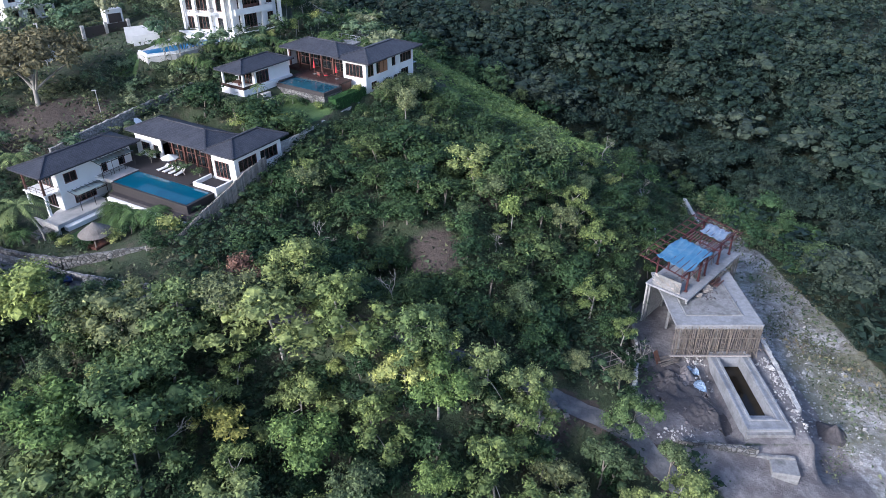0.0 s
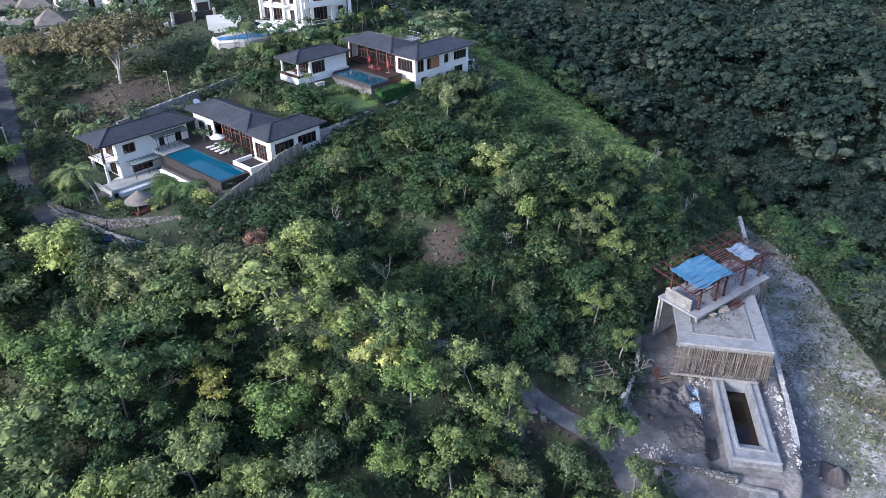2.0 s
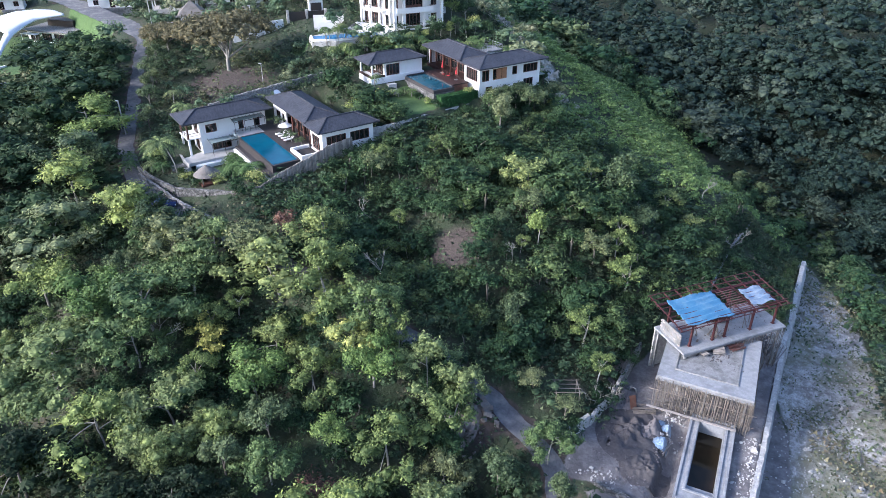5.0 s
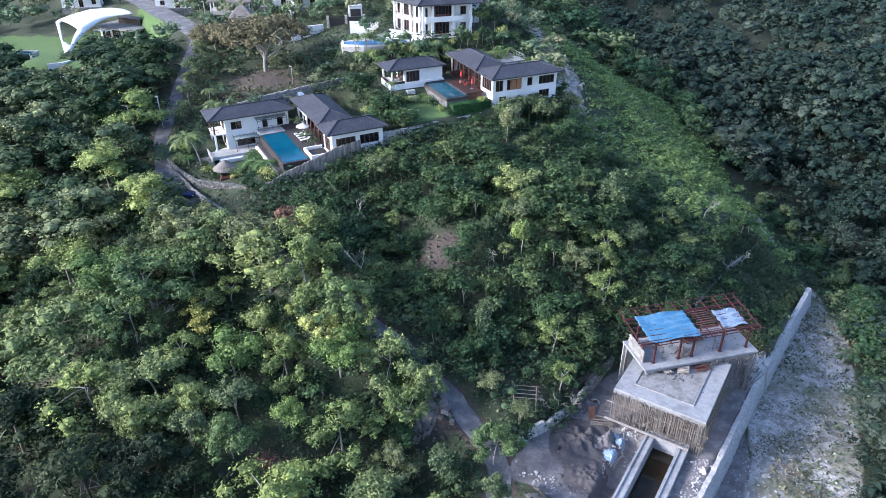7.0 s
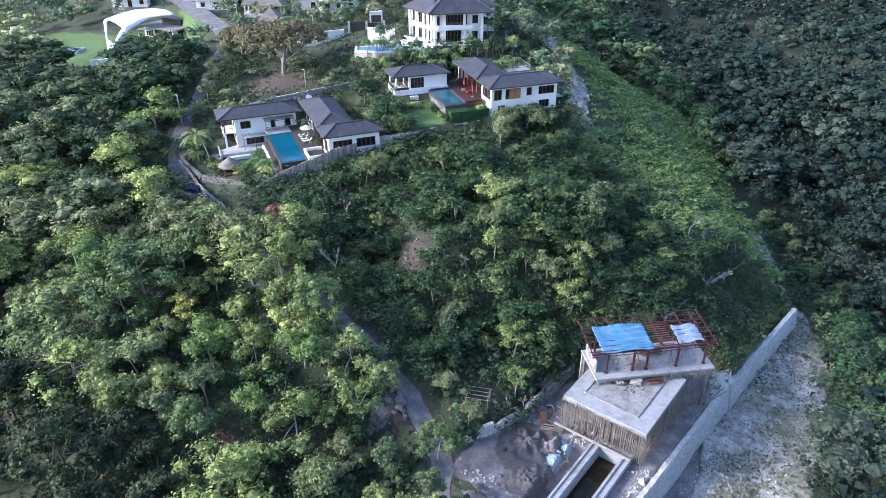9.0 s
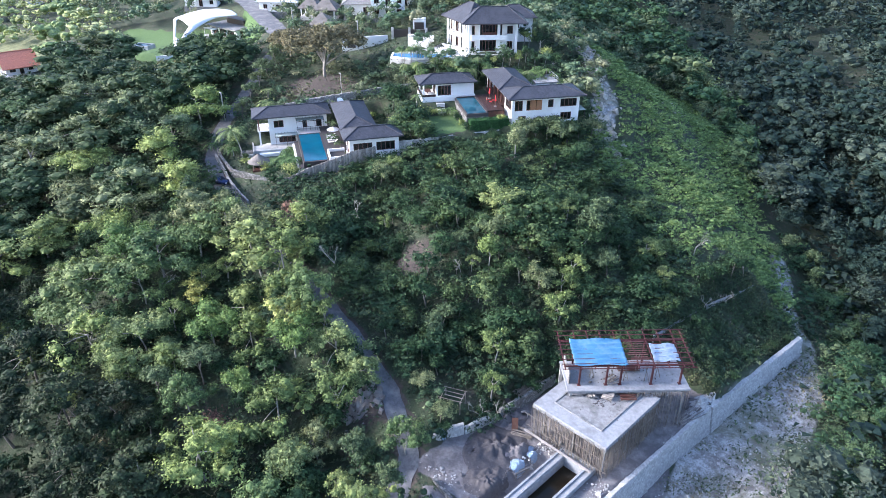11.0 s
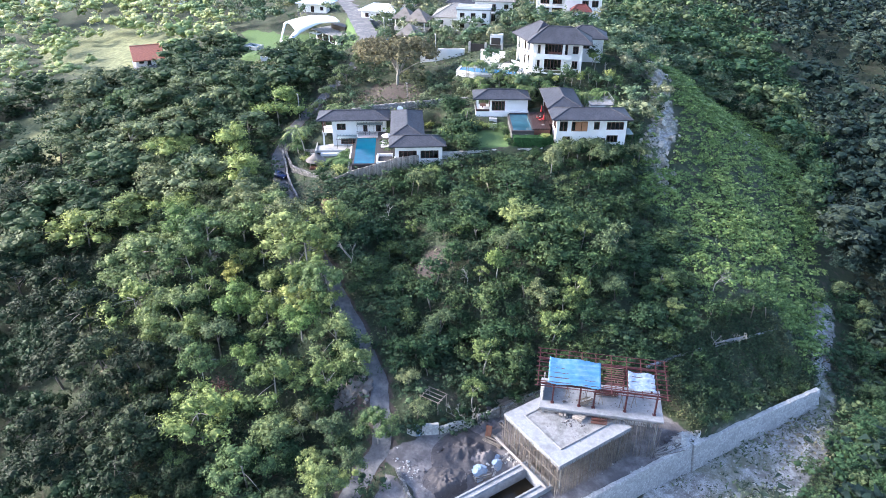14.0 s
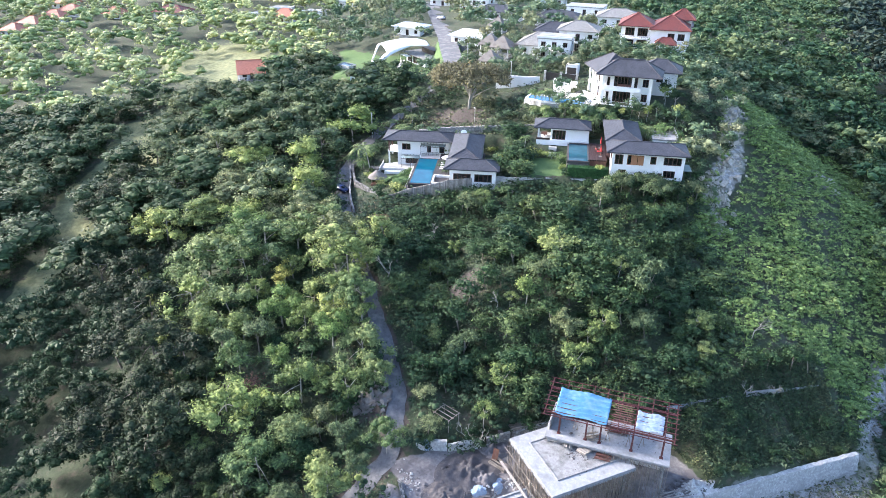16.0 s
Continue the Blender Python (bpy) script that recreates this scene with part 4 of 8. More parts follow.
def heap(name, x, y, rx, ry, h, material, label, seed, rough=0.25, category="heap"):
    """A tipped heap with an uneven flank."""
    n, m = 48, 18
    V, q, tr = [(x, y, land1(x, y) + h)], [], []
    for j in range(1, m + 1):
        for i in range(n):
            a, f = 2 * math.pi * i / n, j / m
            w = 1 + 0.25 * noise.noise(Vector((math.cos(a) * 1.3, math.sin(a) * 1.3, seed)))
            px, py = x + rx * f * w * math.cos(a), y + ry * f * w * math.sin(a)
            k = max(0.0, (1 - f) ** 1.1 + rough * (1 - f) * (2 * noise.noise(Vector((px * 0.8, py * 0.8, seed))) + 0.9 * noise.noise(Vector((px * 2.3, py * 2.3, seed)))))
            V.append((px, py, land1(px, py) + h * k - (0.12 if j == m else 0)))
    for i in range(n):
        tr.append((0, 1 + i, 1 + (i + 1) % n))
    for j in range(m - 1):
        for i in range(n):
            k = (i + 1) % n
            q.append((1 + j * n + i, 1 + (j + 1) * n + i, 1 + (j + 1) * n + k, 1 + j * n + k))
    ob = new(name, fast_mesh(name, np.array(V), np.array(q), np.array(tr), [material], None, True))
    return tagged(ob, label, category)


heap("rock_outcrop", 11.2, 61.4, 1.8, 3.0, 1.0, ROCK, "weathered rocky bank beside the lane", 51, 1.6, "rock")
heap("sand_mound", 30.0, 70.5, 4.4, 5.4, 0.8, EARTH, "low rutted heap of dark grey sand in the yard", 3, 0.8, "sand mound")
heap("sand_mound", 33.2, 65.2, 3.4, 3.4, 0.6, EARTH, "low spread heap of dark grey sand", 9, 0.8, "sand mound")
heap("sand_mound", 27.6, 76.5, 2.4, 3.2, 0.8, SAND, "small heap of grey sand", 14, 1.0, "sand mound")
heap("sand_mound", 32.3, 72.2, 1.7, 2.2, 1.0, SAND, "small pale heap of grey sand", 17, 0.8, "sand mound")
heap("earth_mound", 50.6, 66.0, 1.9, 2.2, 1.3, EARTH, "dark tipped earth heap on the chalk clearing", 21, 0.4, "earth mound")
heap("rubble_mound", 46.0, 98.5, 1.6, 3.5, 1.1, LIMESTONE, "pale heap of broken stone beside the terrace", 25, 0.8, "rubble mound")


def stones(name, n, place, size, label, seed, material=LIMESTONE):
    """Loose broken stones, too many to count."""
    rng = np.random.default_rng(seed)
    base = np.array([(-1, -1, -1), (1, -1, -1), (1, 1, -1), (-1, 1, -1), (-1, -1, 1), (1, -1, 1), (1, 1, 1), (-1, 1, 1)], float) * 0.5
    fq = np.array([(3, 2, 1, 0), (4, 5, 6, 7), (0, 1, 5, 4), (1, 2, 6, 5), (2, 3, 7, 6), (3, 0, 4, 7)])
    V, Q = [], []
    for i in range(n):
        x, y = place(rng)
        s = size * rng.lognormal(0, 0.45)
        b = base * s * rng.uniform(0.6, 1.2, 3) * (1 + rng.uniform(-0.3, 0.3, (8, 1)))
        r = np.array(Euler(rng.uniform(0, 6.28, 3)).to_matrix())
        V.append(b @ r.T + (x, y, land1(x, y) + s * 0.2))
        Q.append(fq + 8 * i)
    ob = new(name, fast_mesh(name, np.concatenate(V), np.concatenate(Q), None, [material]))
    return tagged(ob, label, "stones", "", "stuff")


stones("loose_stones", 500, lambda r: (r.uniform(48.5, 59), r.uniform(62, 122)), 0.13, "loose pale stones strewn over the chalk clearing", 31)
stones("loose_stones", 260, lambda r: (44.6 + r.normal() * 0.9, r.uniform(62, 76)), 0.13, "broken stones along the edge of the pool plot", 32)
stones("loose_stones", 60, lambda r: (28.5 + r.normal() * 1.6, 61.8 + r.normal() * 0.5), 0.13, "white broken stones at the edge of the yard", 33)
stones("loose_stones", 160, lambda r: (35.2 + r.normal() * 0.8, 74 + r.normal() * 1.6), 0.15, "pale rubble beside the deck", 34)


def crumpled(name, x, y, r, h, material, label, seed):
    """A crumpled plastic sheet lying on the ground."""
    n = 22
    V, q = [], []
    for j in range(n + 1):
        for i in range(n + 1):
            u, v = 2 * i / n - 1, 2 * j / n - 1
            f = math.hypot(u, v)
            px, py = x + r * u * (1 - 0.25 * f * abs(noise.noise(Vector((u, v, seed))))), y + r * v * (1 - 0.25 * abs(noise.noise(Vector((v, u, seed + 4)))))
            z = h * max(0.0, 1.1 - f) * (0.6 + 0.9 * abs(noise.noise(Vector((u * 3.5, v * 3.5, seed + 1))))) + 0.08 * abs(noise.noise(Vector((u * 9, v * 9, seed))))
            V.append((px, py, land1(px, py) + 0.06 + z))
    for j in range(n):
        for i in range(n):
            if math.hypot(2 * (i + 0.5) / n - 1, 2 * (j + 0.5) / n - 1) < 1.0 + 0.15 * math.sin(i * 1.7 + j):
                q.append((j * (n + 1) + i, j * (n + 1) + i + 1, (j + 1) * (n + 1) + i + 1, (j + 1) * (n + 1) + i))
    ob = new(name, fast_mesh(name, np.array(V), np.array(q), None, [material], None, False))
    return tagged(ob, label, "plastic sheet")


crumpled("plastic_sheet", 34.3, 70.2, 1.2, 0.6, PLASTIC, "crumpled white and blue plastic sheet on the sand", 2)
crumpled("plastic_sheet", 34.5, 73.1, 0.8, 0.5, PLASTIC, "small crumpled blue plastic sheet beside the deck", 6)
crumpled("plastic_sheet", 33.6, 73.8, 0.5, 0.3, PLASTIC, "small crumpled blue plastic sheet beside the deck", 8)
crumpled("plastic_sheet", 23.4, 66.6, 0.7, 1.0, PLASTIC, "white tied sack bundle beside the wall stub", 12)
crumpled("plastic_sheet", 46.8, 68.5, 0.5, 0.2, PLASTIC, "scrap of white plastic on the chalk clearing", 13)


def planks(name, x, y, rz, n, length, label, spread=0.5, seed=1, material=BAMBOO, w=0.09):
    t = thing(name, pose(x, y, land1(x, y), 0, 0, rz), label, "timber")
    rng = np.random.default_rng(seed)
    for i in range(n):
        o = rng.uniform(-spread, spread)
        a = rng.uniform(-0.15, 0.15)
        z = 0.12 + 0.12 * rng.integers(0, 4)
        part("pole", bars(((-length / 2, o - a * length / 2, z), (length / 2, o + a * length / 2, z + rng.uniform(0, 0.2)), w), sides=5), material, t)
    return t


planks("timber_stack", 26.4, 82.0, 84, 26, 5.5, "loose stack of pale bamboo poles along the bank", 0.9, 3)
planks("timber_stack", 24.8, 73.6, 60, 7, 3.6, "few scattered poles beside the broken wall", 1.2, 5)
planks("timber_stack", 38.3, 84.6, 15, 26, 1.5, "scattered offcuts lying on the concrete deck", 0.8, 7, TIMBER).location.z = SZ + 0.06
planks("timber_stack", 36.6, 83.0, -35, 22, 1.3, "scattered offcuts lying on the concrete deck", 0.7, 8, TIMBER).location.z = SZ + 0.06
sheet = thing("metal_sheet", pose(29.8, 74.9, land1(29.8, 74.9), 62, 0, 40), "rust-red metal sheet leaning upright in the yard", "metal sheet")
part("panel", boxes((-0.45, 0.45, 0, 1.9, -0.02, 0.02), (-0.45, 0.45, 0.5, 0.56, 0.02, 0.06), (-0.45, 0.45, 1.4, 1.46, 0.02, 0.06)), RUST, sheet)
ring = thing("concrete_ring", pose(28.6, 78.6, land1(28.6, 78.6), 70, 0, 30), "grey concrete drain ring lying tilted on the bank", "drain ring")
bm = bmesh.new()
for k in range(14):
    a, b = 2 * math.pi * k / 14, 2 * math.pi * (k + 1) / 14
    vs = [bm.verts.new((r * math.cos(t), r * math.sin(t), z)) for r, z, t in ((0.62, 0, a), (0.62, 0, b), (0.62, 0.7, b), (0.62, 0.7, a), (0.5, 0, a), (0.5, 0, b), (0.5, 0.7, b), (0.5, 0.7, a))]
    for f in ((0, 1, 2, 3), (7, 6, 5, 4), (3, 2, 6, 7), (4, 5, 1, 0)):
        bm.faces.new([vs[i] for i in f])
bmesh.ops.remove_doubles(bm, verts=bm.verts, dist=0.001)
bm.normal_update()
part("ring", bm, CONCRETE_OLD, ring)
shed = thing("open_shelter", pose(20.6, 69.0, land1(20.6, 69.0) - 0.7, 0, 0, 25), "small bamboo frame of an open shelter in the scrub", "shelter")
for x in (0, 3.0):
    for y in (0, 2.4):
        part("post", bars(((x, y, 0), (x, y, 2.3), 0.1), sides=6), BAMBOO, shed)
for y in (0, 0.8, 1.6, 2.4):
    part("rail", bars(((-0.3, y, 2.35), (3.3, y, 2.35), 0.08), sides=6), BAMBOO, shed)
part("rail", bars(((0, -0.2, 2.25), (0, 2.6, 2.25), 0.08), ((3.0, -0.2, 2.25), (3.0, 2.6, 2.25), 0.08), sides=6), BAMBOO, shed)
planks("timber_stack", 46.2, 95.2, 80, 18, 4.6, "pile of dark timber and bamboo beside the terrace", 0.8, 9, TIMBER)
planks("timber_stack", 34.9, 70.2, 75, 9, 2.6, "grey planks laid beside the pool", 0.5, 10, TIMBER)
planks("timber_stack", 31.0, 75.2, 20, 12, 3.0, "loose poles lying in the sandy yard", 0.9, 11)
stones("deck_debris", 420, lambda r: (37.6 + r.normal() * 1.5, 83.6 + r.normal() * 1.3), 0.075, "dark offcuts and dust strewn over the deck", 35, EARTH).location.z = SZ + 0.5
stones("loose_stones", 420, lambda r: (r.uniform(26.5, 36), r.uniform(61.5, 76)), 0.12, "stones and clods strewn over the sandy yard", 36, SAND)
stones("loose_stones", 600, lambda r: (52 + r.normal() * 3.2, r.uniform(60, 100)), 0.12, "broken pale stones over the chalk clearing", 37)
planks("timber_stack", 40.2, 86.6, 40, 16, 2.2, "scattered dark boards lying on the concrete deck", 1.0, 15, DARKWOOD).location.z = SZ + 0.06
tw = PV.out((9.6, 4.2))[0]
planks("timber_stack", tw[0], tw[1], 46, 14, 3.2, "boards stacked under the pavilion roof", 0.8, 16, DARKWOOD).location.z = TZ + 0.02
tw = PV.out((6.6, 2.0))[0]
planks("timber_stack", tw[0], tw[1], 80, 10, 2.0, "bamboo props lying on the terrace", 0.9, 17).location.z = TZ + 0.02
stones("terrace_debris", 70, lambda r: (lambda p: (p[0], p[1]))(PV.out((r.uniform(2, 16), r.uniform(1.5, 6)))[0]), 0.09, "small dark offcuts strewn over the terrace", 38, EARTH).location.z = TZ + 0.5
stones("rubble_mound", 260, lambda r: (46.0 + r.normal() * 0.9, 97.0 + r.normal() * 1.8), 0.22, "heap of broken timber and stone beside the terrace", 39, SAND)


# ---- villa A: three wings round an infinity pool ----
def empty_in(name, fr, z, label, category="house", group=""):
    return thing(name, fr.m @ pose(0, 0, z), label, category, group)


def room(parent, x0, x1, y0, y1, z0, z1, south=(), east=(), north=(), west=(), t=0.25, material=None):
    """Four walls: south and north along x, west and east along y, each with its openings."""
    w = material or WHITE
    for horiz, a0, a1, c0, c1, holes in ((True, x0, x1, y0, y0 + t, south), (True, x0, x1, y1 - t, y1, north),
                                         (False, y0 + t, y1 - t, x0, x0 + t, west), (False, y0 + t, y1 - t, x1 - t, x1, east)):
        part("wall", pierced(bmesh.new(), horiz, a0, a1, c0, c1, z0, z1, holes), w, parent)
        for h in holes:
            cols = max(1, round((h[1] - h[0]) / 0.85))
            window(parent, horiz, h[0], h[1], (c0 + c1) / 2, h[2], h[3], cols, 1, h[4] if len(h) > 4 else None)


def column_at(parent, x, y, z0, z1, s=0.18, material=None, name="column"):
    return part(name, boxes((x - s, x + s, y - s, y + s, z0, z1)), material or WHITE, parent)


def rail(parent, pts, z, h=0.95, material=None, gap=1.2):
    rs = []
    for a, b in zip(pts, pts[1:]):
        n = max(1, int(math.dist(a, b) / gap))
        for i in range(n + 1):
            p = (a[0] + (b[0] - a[0]) * i / n, a[1] + (b[1] - a[1]) * i / n)
            rs.append(((*p, z), (*p, z + h), 0.05))
        rs += [((*a, z + h), (*b, z + h), 0.06), ((*a, z + h * 0.5), (*b, z + h * 0.5), 0.035)]
    return part("railing", bars(*rs), material or BRONZE, parent)


def villa_a():
    # two-storey wing
    w = empty_in("villa_wing", VA, 0, "white two-storey villa wing with dark hipped tile roof", "house", "wings of the pool villa")
    room(w, 3.1, 15.8, 0.6, 5.6, 14.7, 17.8, south=((5.0, 8.6, 15.0, 16.7), (12.6, 13.8, 14.8, 16.9)), west=((2.0, 4.4, 14.8, 17.0),))
    part("floor_slab", boxes((0.6, 15.8, 0.6, 5.6, 17.8, 17.95)), WHITE, w)
    room(w, 3.1, 15.8, 0.6, 5.6, 17.95, 21.278, south=((4.2, 6.3, 18.5, 20.1), (10.4, 11.4, 18.0, 20.2), (13.4, 14.6, 18.0, 20.2)), west=((1.8, 4.6, 18.0, 20.2),))
    part("ground_slab", boxes((0.6, 15.8, 0.6, 5.6, 14.4, 14.698)), PAVING, w)
    for y in (0.9, 5.2):
        column_at(w, 0.95, y, 14.7, 17.8)
        column_at(w, 0.95, y, 17.95, 21.278, 0.13, DARKWOOD)
    rail(w, [(3.0, 0.7), (0.7, 0.7), (0.7, 5.4), (3.0, 5.4)], 17.95)
    add_roof(w, -0.3, 16.7, -1.3, 6.1, 21.5, 1.3)
    for x0, x1, z0, z1 in ((4.3, 4.9, 18.55, 20.05), (5.6, 6.2, 18.55, 20.05), (5.1, 5.9, 15.05, 16.65), (7.6, 8.5, 15.05, 16.65)):
        part("curtain", boxes((x0, x1, 0.95, 1.0, z0, z1)), CURTAIN, w, "cream curtain")
    # glass canopies on the front
    canopy = part("canopy", bars(*[((9.0 + 0.75 * i, 0.6, 20.45), (9.0 + 0.75 * i, -1.35, 20.1), 0.07) for i in range(9)], ((9.0, -1.3, 20.1), (15.0, -1.3, 20.1), 0.09)), BRONZE, w)
    part("pane", boxes((9.0, 15.0, -1.3, 0.55, 20.3, 20.32)), SHADE_GLASS, canopy)
    for x in (9.1, 11.0, 13.0, 14.9):
        part("canopy_post", bars(((x, -1.3, 17.9), (x, -1.3, 20.1), 0.06)), BRONZE, w)
    low = part("canopy", bars(*[((4.2 + 0.7 * i, 0.6, 17.4), (4.2 + 0.7 * i, -1.7, 17.0), 0.07) for i in range(8)], ((4.2, -1.65, 17.0), (9.1, -1.65, 17.0), 0.09)), BRONZE, w)
    part("pane", boxes((4.2, 9.1, -1.65, 0.55, 17.22, 17.24)), SHADE_GLASS, low)
    for x in (4.3, 6.6, 9.0):
        part("canopy_post", bars(((x, -1.65, 14.7), (x, -1.65, 17.0), 0.07)), BRONZE, w)
    part("balcony", boxes((8.9, 15.8, -1.4, 0.598, 17.5, 17.88)), WHITE, w)
    rail(w, [(8.95, -1.35), (13.4, -1.35)], 17.88)
    # its terrace, with a step down to the garden
    t = empty_in("garden_terrace", VA, 0, "pale paved terrace with white edge walls before the villa", "terrace")
    part("paving", boxes((-0.6, 8.7, -2.6, 0.59, 14.1, 14.72)), PAVING, t)
    part("step", boxes((0.4, 9.3, -3.6, -2.602, 13.3, 14.25), bevel=0.03), WHITE, t)
    part("edge_wall", boxes((-0.9, -0.602, -3.4, 5.5, 13.2, 14.95), (-2.4, -0.92, -3.4, -3.1, 13.0, 14.3)), LIMESTONE, t)
    part("planter", boxes((-3.6, -1.0, -2.6, -0.4, 12.9, 14.3), bevel=0.05), STONE, t)
    # long roof along the pool, open to the deck
    c = empty_in("villa_wing", VA, 0, "long open living wing with dark hipped tile roof", "house", "wings of the pool villa")
    part("floor_slab", boxes((17.6, 24.6, -14.6, 2.2, 17.5, 18.0)), DARKDECK, c)
    part("wall", pierced(bmesh.new(), False, -14.4, 2.0, 23.9, 24.15, 18.0, 21.9, ((-12, -9, 18.8, 20.6), (-6, -3, 18.8, 20.6))), WHITE, c)
    for a0, a1 in ((-12, -9), (-6, -3)):
        window(c, False, a0, a1, 24.02, 18.8, 20.6, 3)
    part("wall", boxes((18.2, 23.898, 1.75, 2.0, 18.0, 21.9)), WHITE, c)
    part("wall", pierced(bmesh.new(), False, -4.0, 1.748, 18.2, 18.45, 18.0, 21.9, ((-3.2, -2.0, 18.0, 20.4), (-1.2, 0.8, 18.9, 20.4))), WHITE, c)
    window(c, False, -1.2, 0.8, 18.32, 18.9, 20.4, 2)
    window(c, False, -3.2, -2.0, 18.32, 18.02, 20.4, 1, 1, None, "door")
    for y in (-6.5, -9, -11.5, -14.0):
        column_at(c, 18.35, y, 18.0, 21.9, 0.14, DARKWOOD)
    window(c, False, -13.9, -4.1, 19.6, 18.02, 21.6, 10, 2)
    add_roof(c, 17.0, 24.5, -15.3, 2.6, 22.45, 1.45)
    # front bedroom wing
    f = empty_in("villa_wing", VA, 0, "low bedroom wing with dark hipped tile roof above the fence", "house", "wings of the pool villa")
    part("floor_slab", boxes((17.8, 28.2, -20.0, -15.0, 16.2, 18.0)), WHITE, f)
    room(f, 18.0, 28.0, -19.8, -15.1, 18.0, 21.9, south=((18.8, 22.6, 19.2, 21.0), (23.4, 27.2, 19.2, 21.0)), west=((-18.6, -15.6, 18.02, 20.7),))
    add_roof(f, 16.8, 28.8, -21.0, -14.4, 22.35, 1.35)
    # pool and deck
    p = empty_in("swimming_pool", VA, 0, "long turquoise infinity pool with dark stone edge", "pool")
    part("shell", boxes((8.8, 9.15, -19.2, -3.2, 14.2, 17.86), (9.152, 13.9, -19.2, -18.75, 14.2, 17.86), (13.55, 13.9, -18.748, -3.2, 15.0, 17.95), (9.152, 13.548, -3.5, -3.2, 15.0, 17.95)), DARKDECK, p)
    part("water", boxes((9.152, 13.548, -18.748, -3.502, 17.75, 17.9)), WATER, p, "turquoise pool water")
    part("overflow_channel", boxes((8.0, 8.798, -20.4, -3.2, 15.6, 16.4), (8.8, 14.6, -20.4, -19.202, 15.6, 16.6)), DARKDECK, p)
    part("outer_wall", boxes((7.6, 7.998, -20.8, -3.2, 13.6, 15.9), (8.0, 14.8, -20.8, -20.402, 14.0, 15.9)), WHITE, p, "white outer pool wall")
    d = empty_in("pool_deck", VA, 0, "dark stone deck between the pool and the living wing", "deck")
    part("paving", boxes((13.902, 17.598, -14.2, 2.0, 17.4, 17.96)), DARKDECK, d)
    part("paving", boxes((9.2, 13.9, -3.198, 0.5, 17.4, 17.96)), PAVING, d)
    box_bed = empty_in("sunken_seat", VA, 0, "white-walled sunken daybed with dark cushions beside the pool", "daybed")
    part("wall", boxes((14.0, 17.5, -19.6, -19.3, 16.2, 18.55), (14.0, 14.3, -19.298, -14.9, 16.2, 18.55), (14.302, 17.5, -15.2, -14.9, 16.2, 18.55)), WHITE, box_bed)
    part("cushion", boxes((14.4, 17.4, -19.2, -15.3, 17.4, 18.05), bevel=0.08), DARKDECK, box_bed, "dark grey cushion")
    for i in range(4):
        s = thing("sun_lounger", VA.m @ pose(14.9 + 0.02 * i, -6.6 - 1.25 * i, 17.96, 0, 0, 4 * i - 5), "white cushioned sun lounger on the dark deck", "lounger", "loungers by the pool")
        part("mattress", boxes((-0.2, 1.3, -0.32, 0.32, 0.28, 0.4), bevel=0.03), WHITE_CLOTH, s)
        bm = boxes((1.3, 1.95, -0.32, 0.32, 0.3, 0.42), bevel=0.03)
        bmesh.ops.rotate(bm, cent=(1.3, 0, 0.35), matrix=Euler((0, -0.6, 0)).to_matrix(), verts=bm.verts)
        part("backrest", bm, WHITE_CLOTH, s)
        for x in (-0.1, 1.2):
            for y in (-0.26, 0.26):
                part("leg", boxes((x - 0.03, x + 0.03, y - 0.03, y + 0.03, 0, 0.28)), DARKWOOD, s)
    parasol("parasol", VA.m @ pose(16.2, -8.0, 17.96), WHITE_CLOTH, 1.35, "open white canvas parasol above the loungers")


def parasol(name, m, material, r, label, closed=False):
    t = thing(name, m, label, "parasol", "parasols by the pools")
    part("pole", bars(((0, 0, 0), (0, 0, 2.5), 0.06), sides=6), DARKWOOD, t)
    part("base_plate", boxes((-0.3, 0.3, -0.3, 0.3, 0, 0.08), bevel=0.02), CONCRETE_OLD, t)
    bm = bmesh.new()
    n = 8
    top, rr, zz = bm.verts.new((0, 0, 2.75)), (0.22 if closed else r), (1.2 if closed else 2.15)
    ringv = [bm.verts.new((rr * math.cos(2 * math.pi * k / n), rr * math.sin(2 * math.pi * k / n), zz)) for k in range(n)]
    low = [bm.verts.new((v.co.x * 0.98, v.co.y * 0.98, v.co.z - 0.06)) for v in ringv]
    inner = bm.verts.new((0, 0, 2.68))
    for k in range(n):
        j = (k + 1) % n
        bm.faces.new((ringv[k], ringv[j], top))
        bm.faces.new((low[k], low[j], ringv[j], ringv[k]))
        bm.faces.new((low[j], low[k], inner))
    bm.normal_update()
    part("canopy", bm, material, t)


villa_a()


# thatched garden hut
hut = thing("garden_hut", pose(-47.6, 83.4, land1(-47.6, 83.4), 0, 0, 60), "small open garden hut with grey thatched roof", "hut")
bm = bmesh.new()
n = 16
for a, b in (((2.3, 1.9), (1.2, 2.75)), ((1.2, 2.75), (0.1, 3.5))):
    for k in range(n):
        t0, t1 = 2 * math.pi * k / n, 2 * math.pi * (k + 1) / n
        bm.faces.new([bm.verts.new((r * math.cos(t), r * math.sin(t), z)) for r, z, t in ((a[0], a[1], t0), (a[0], a[1], t1), (b[0], b[1], t1), (b[0], b[1], t0))])
bm.faces.new([bm.verts.new((2.3 * math.cos(2 * math.pi * k / n), 2.3 * math.sin(2 * math.pi * k / n), 1.9)) for k in range(n)][::-1])
bmesh.ops.remove_doubles(bm, verts=bm.verts, dist=0.001)
bm.normal_update()
part("thatch", bm, THATCH, hut)
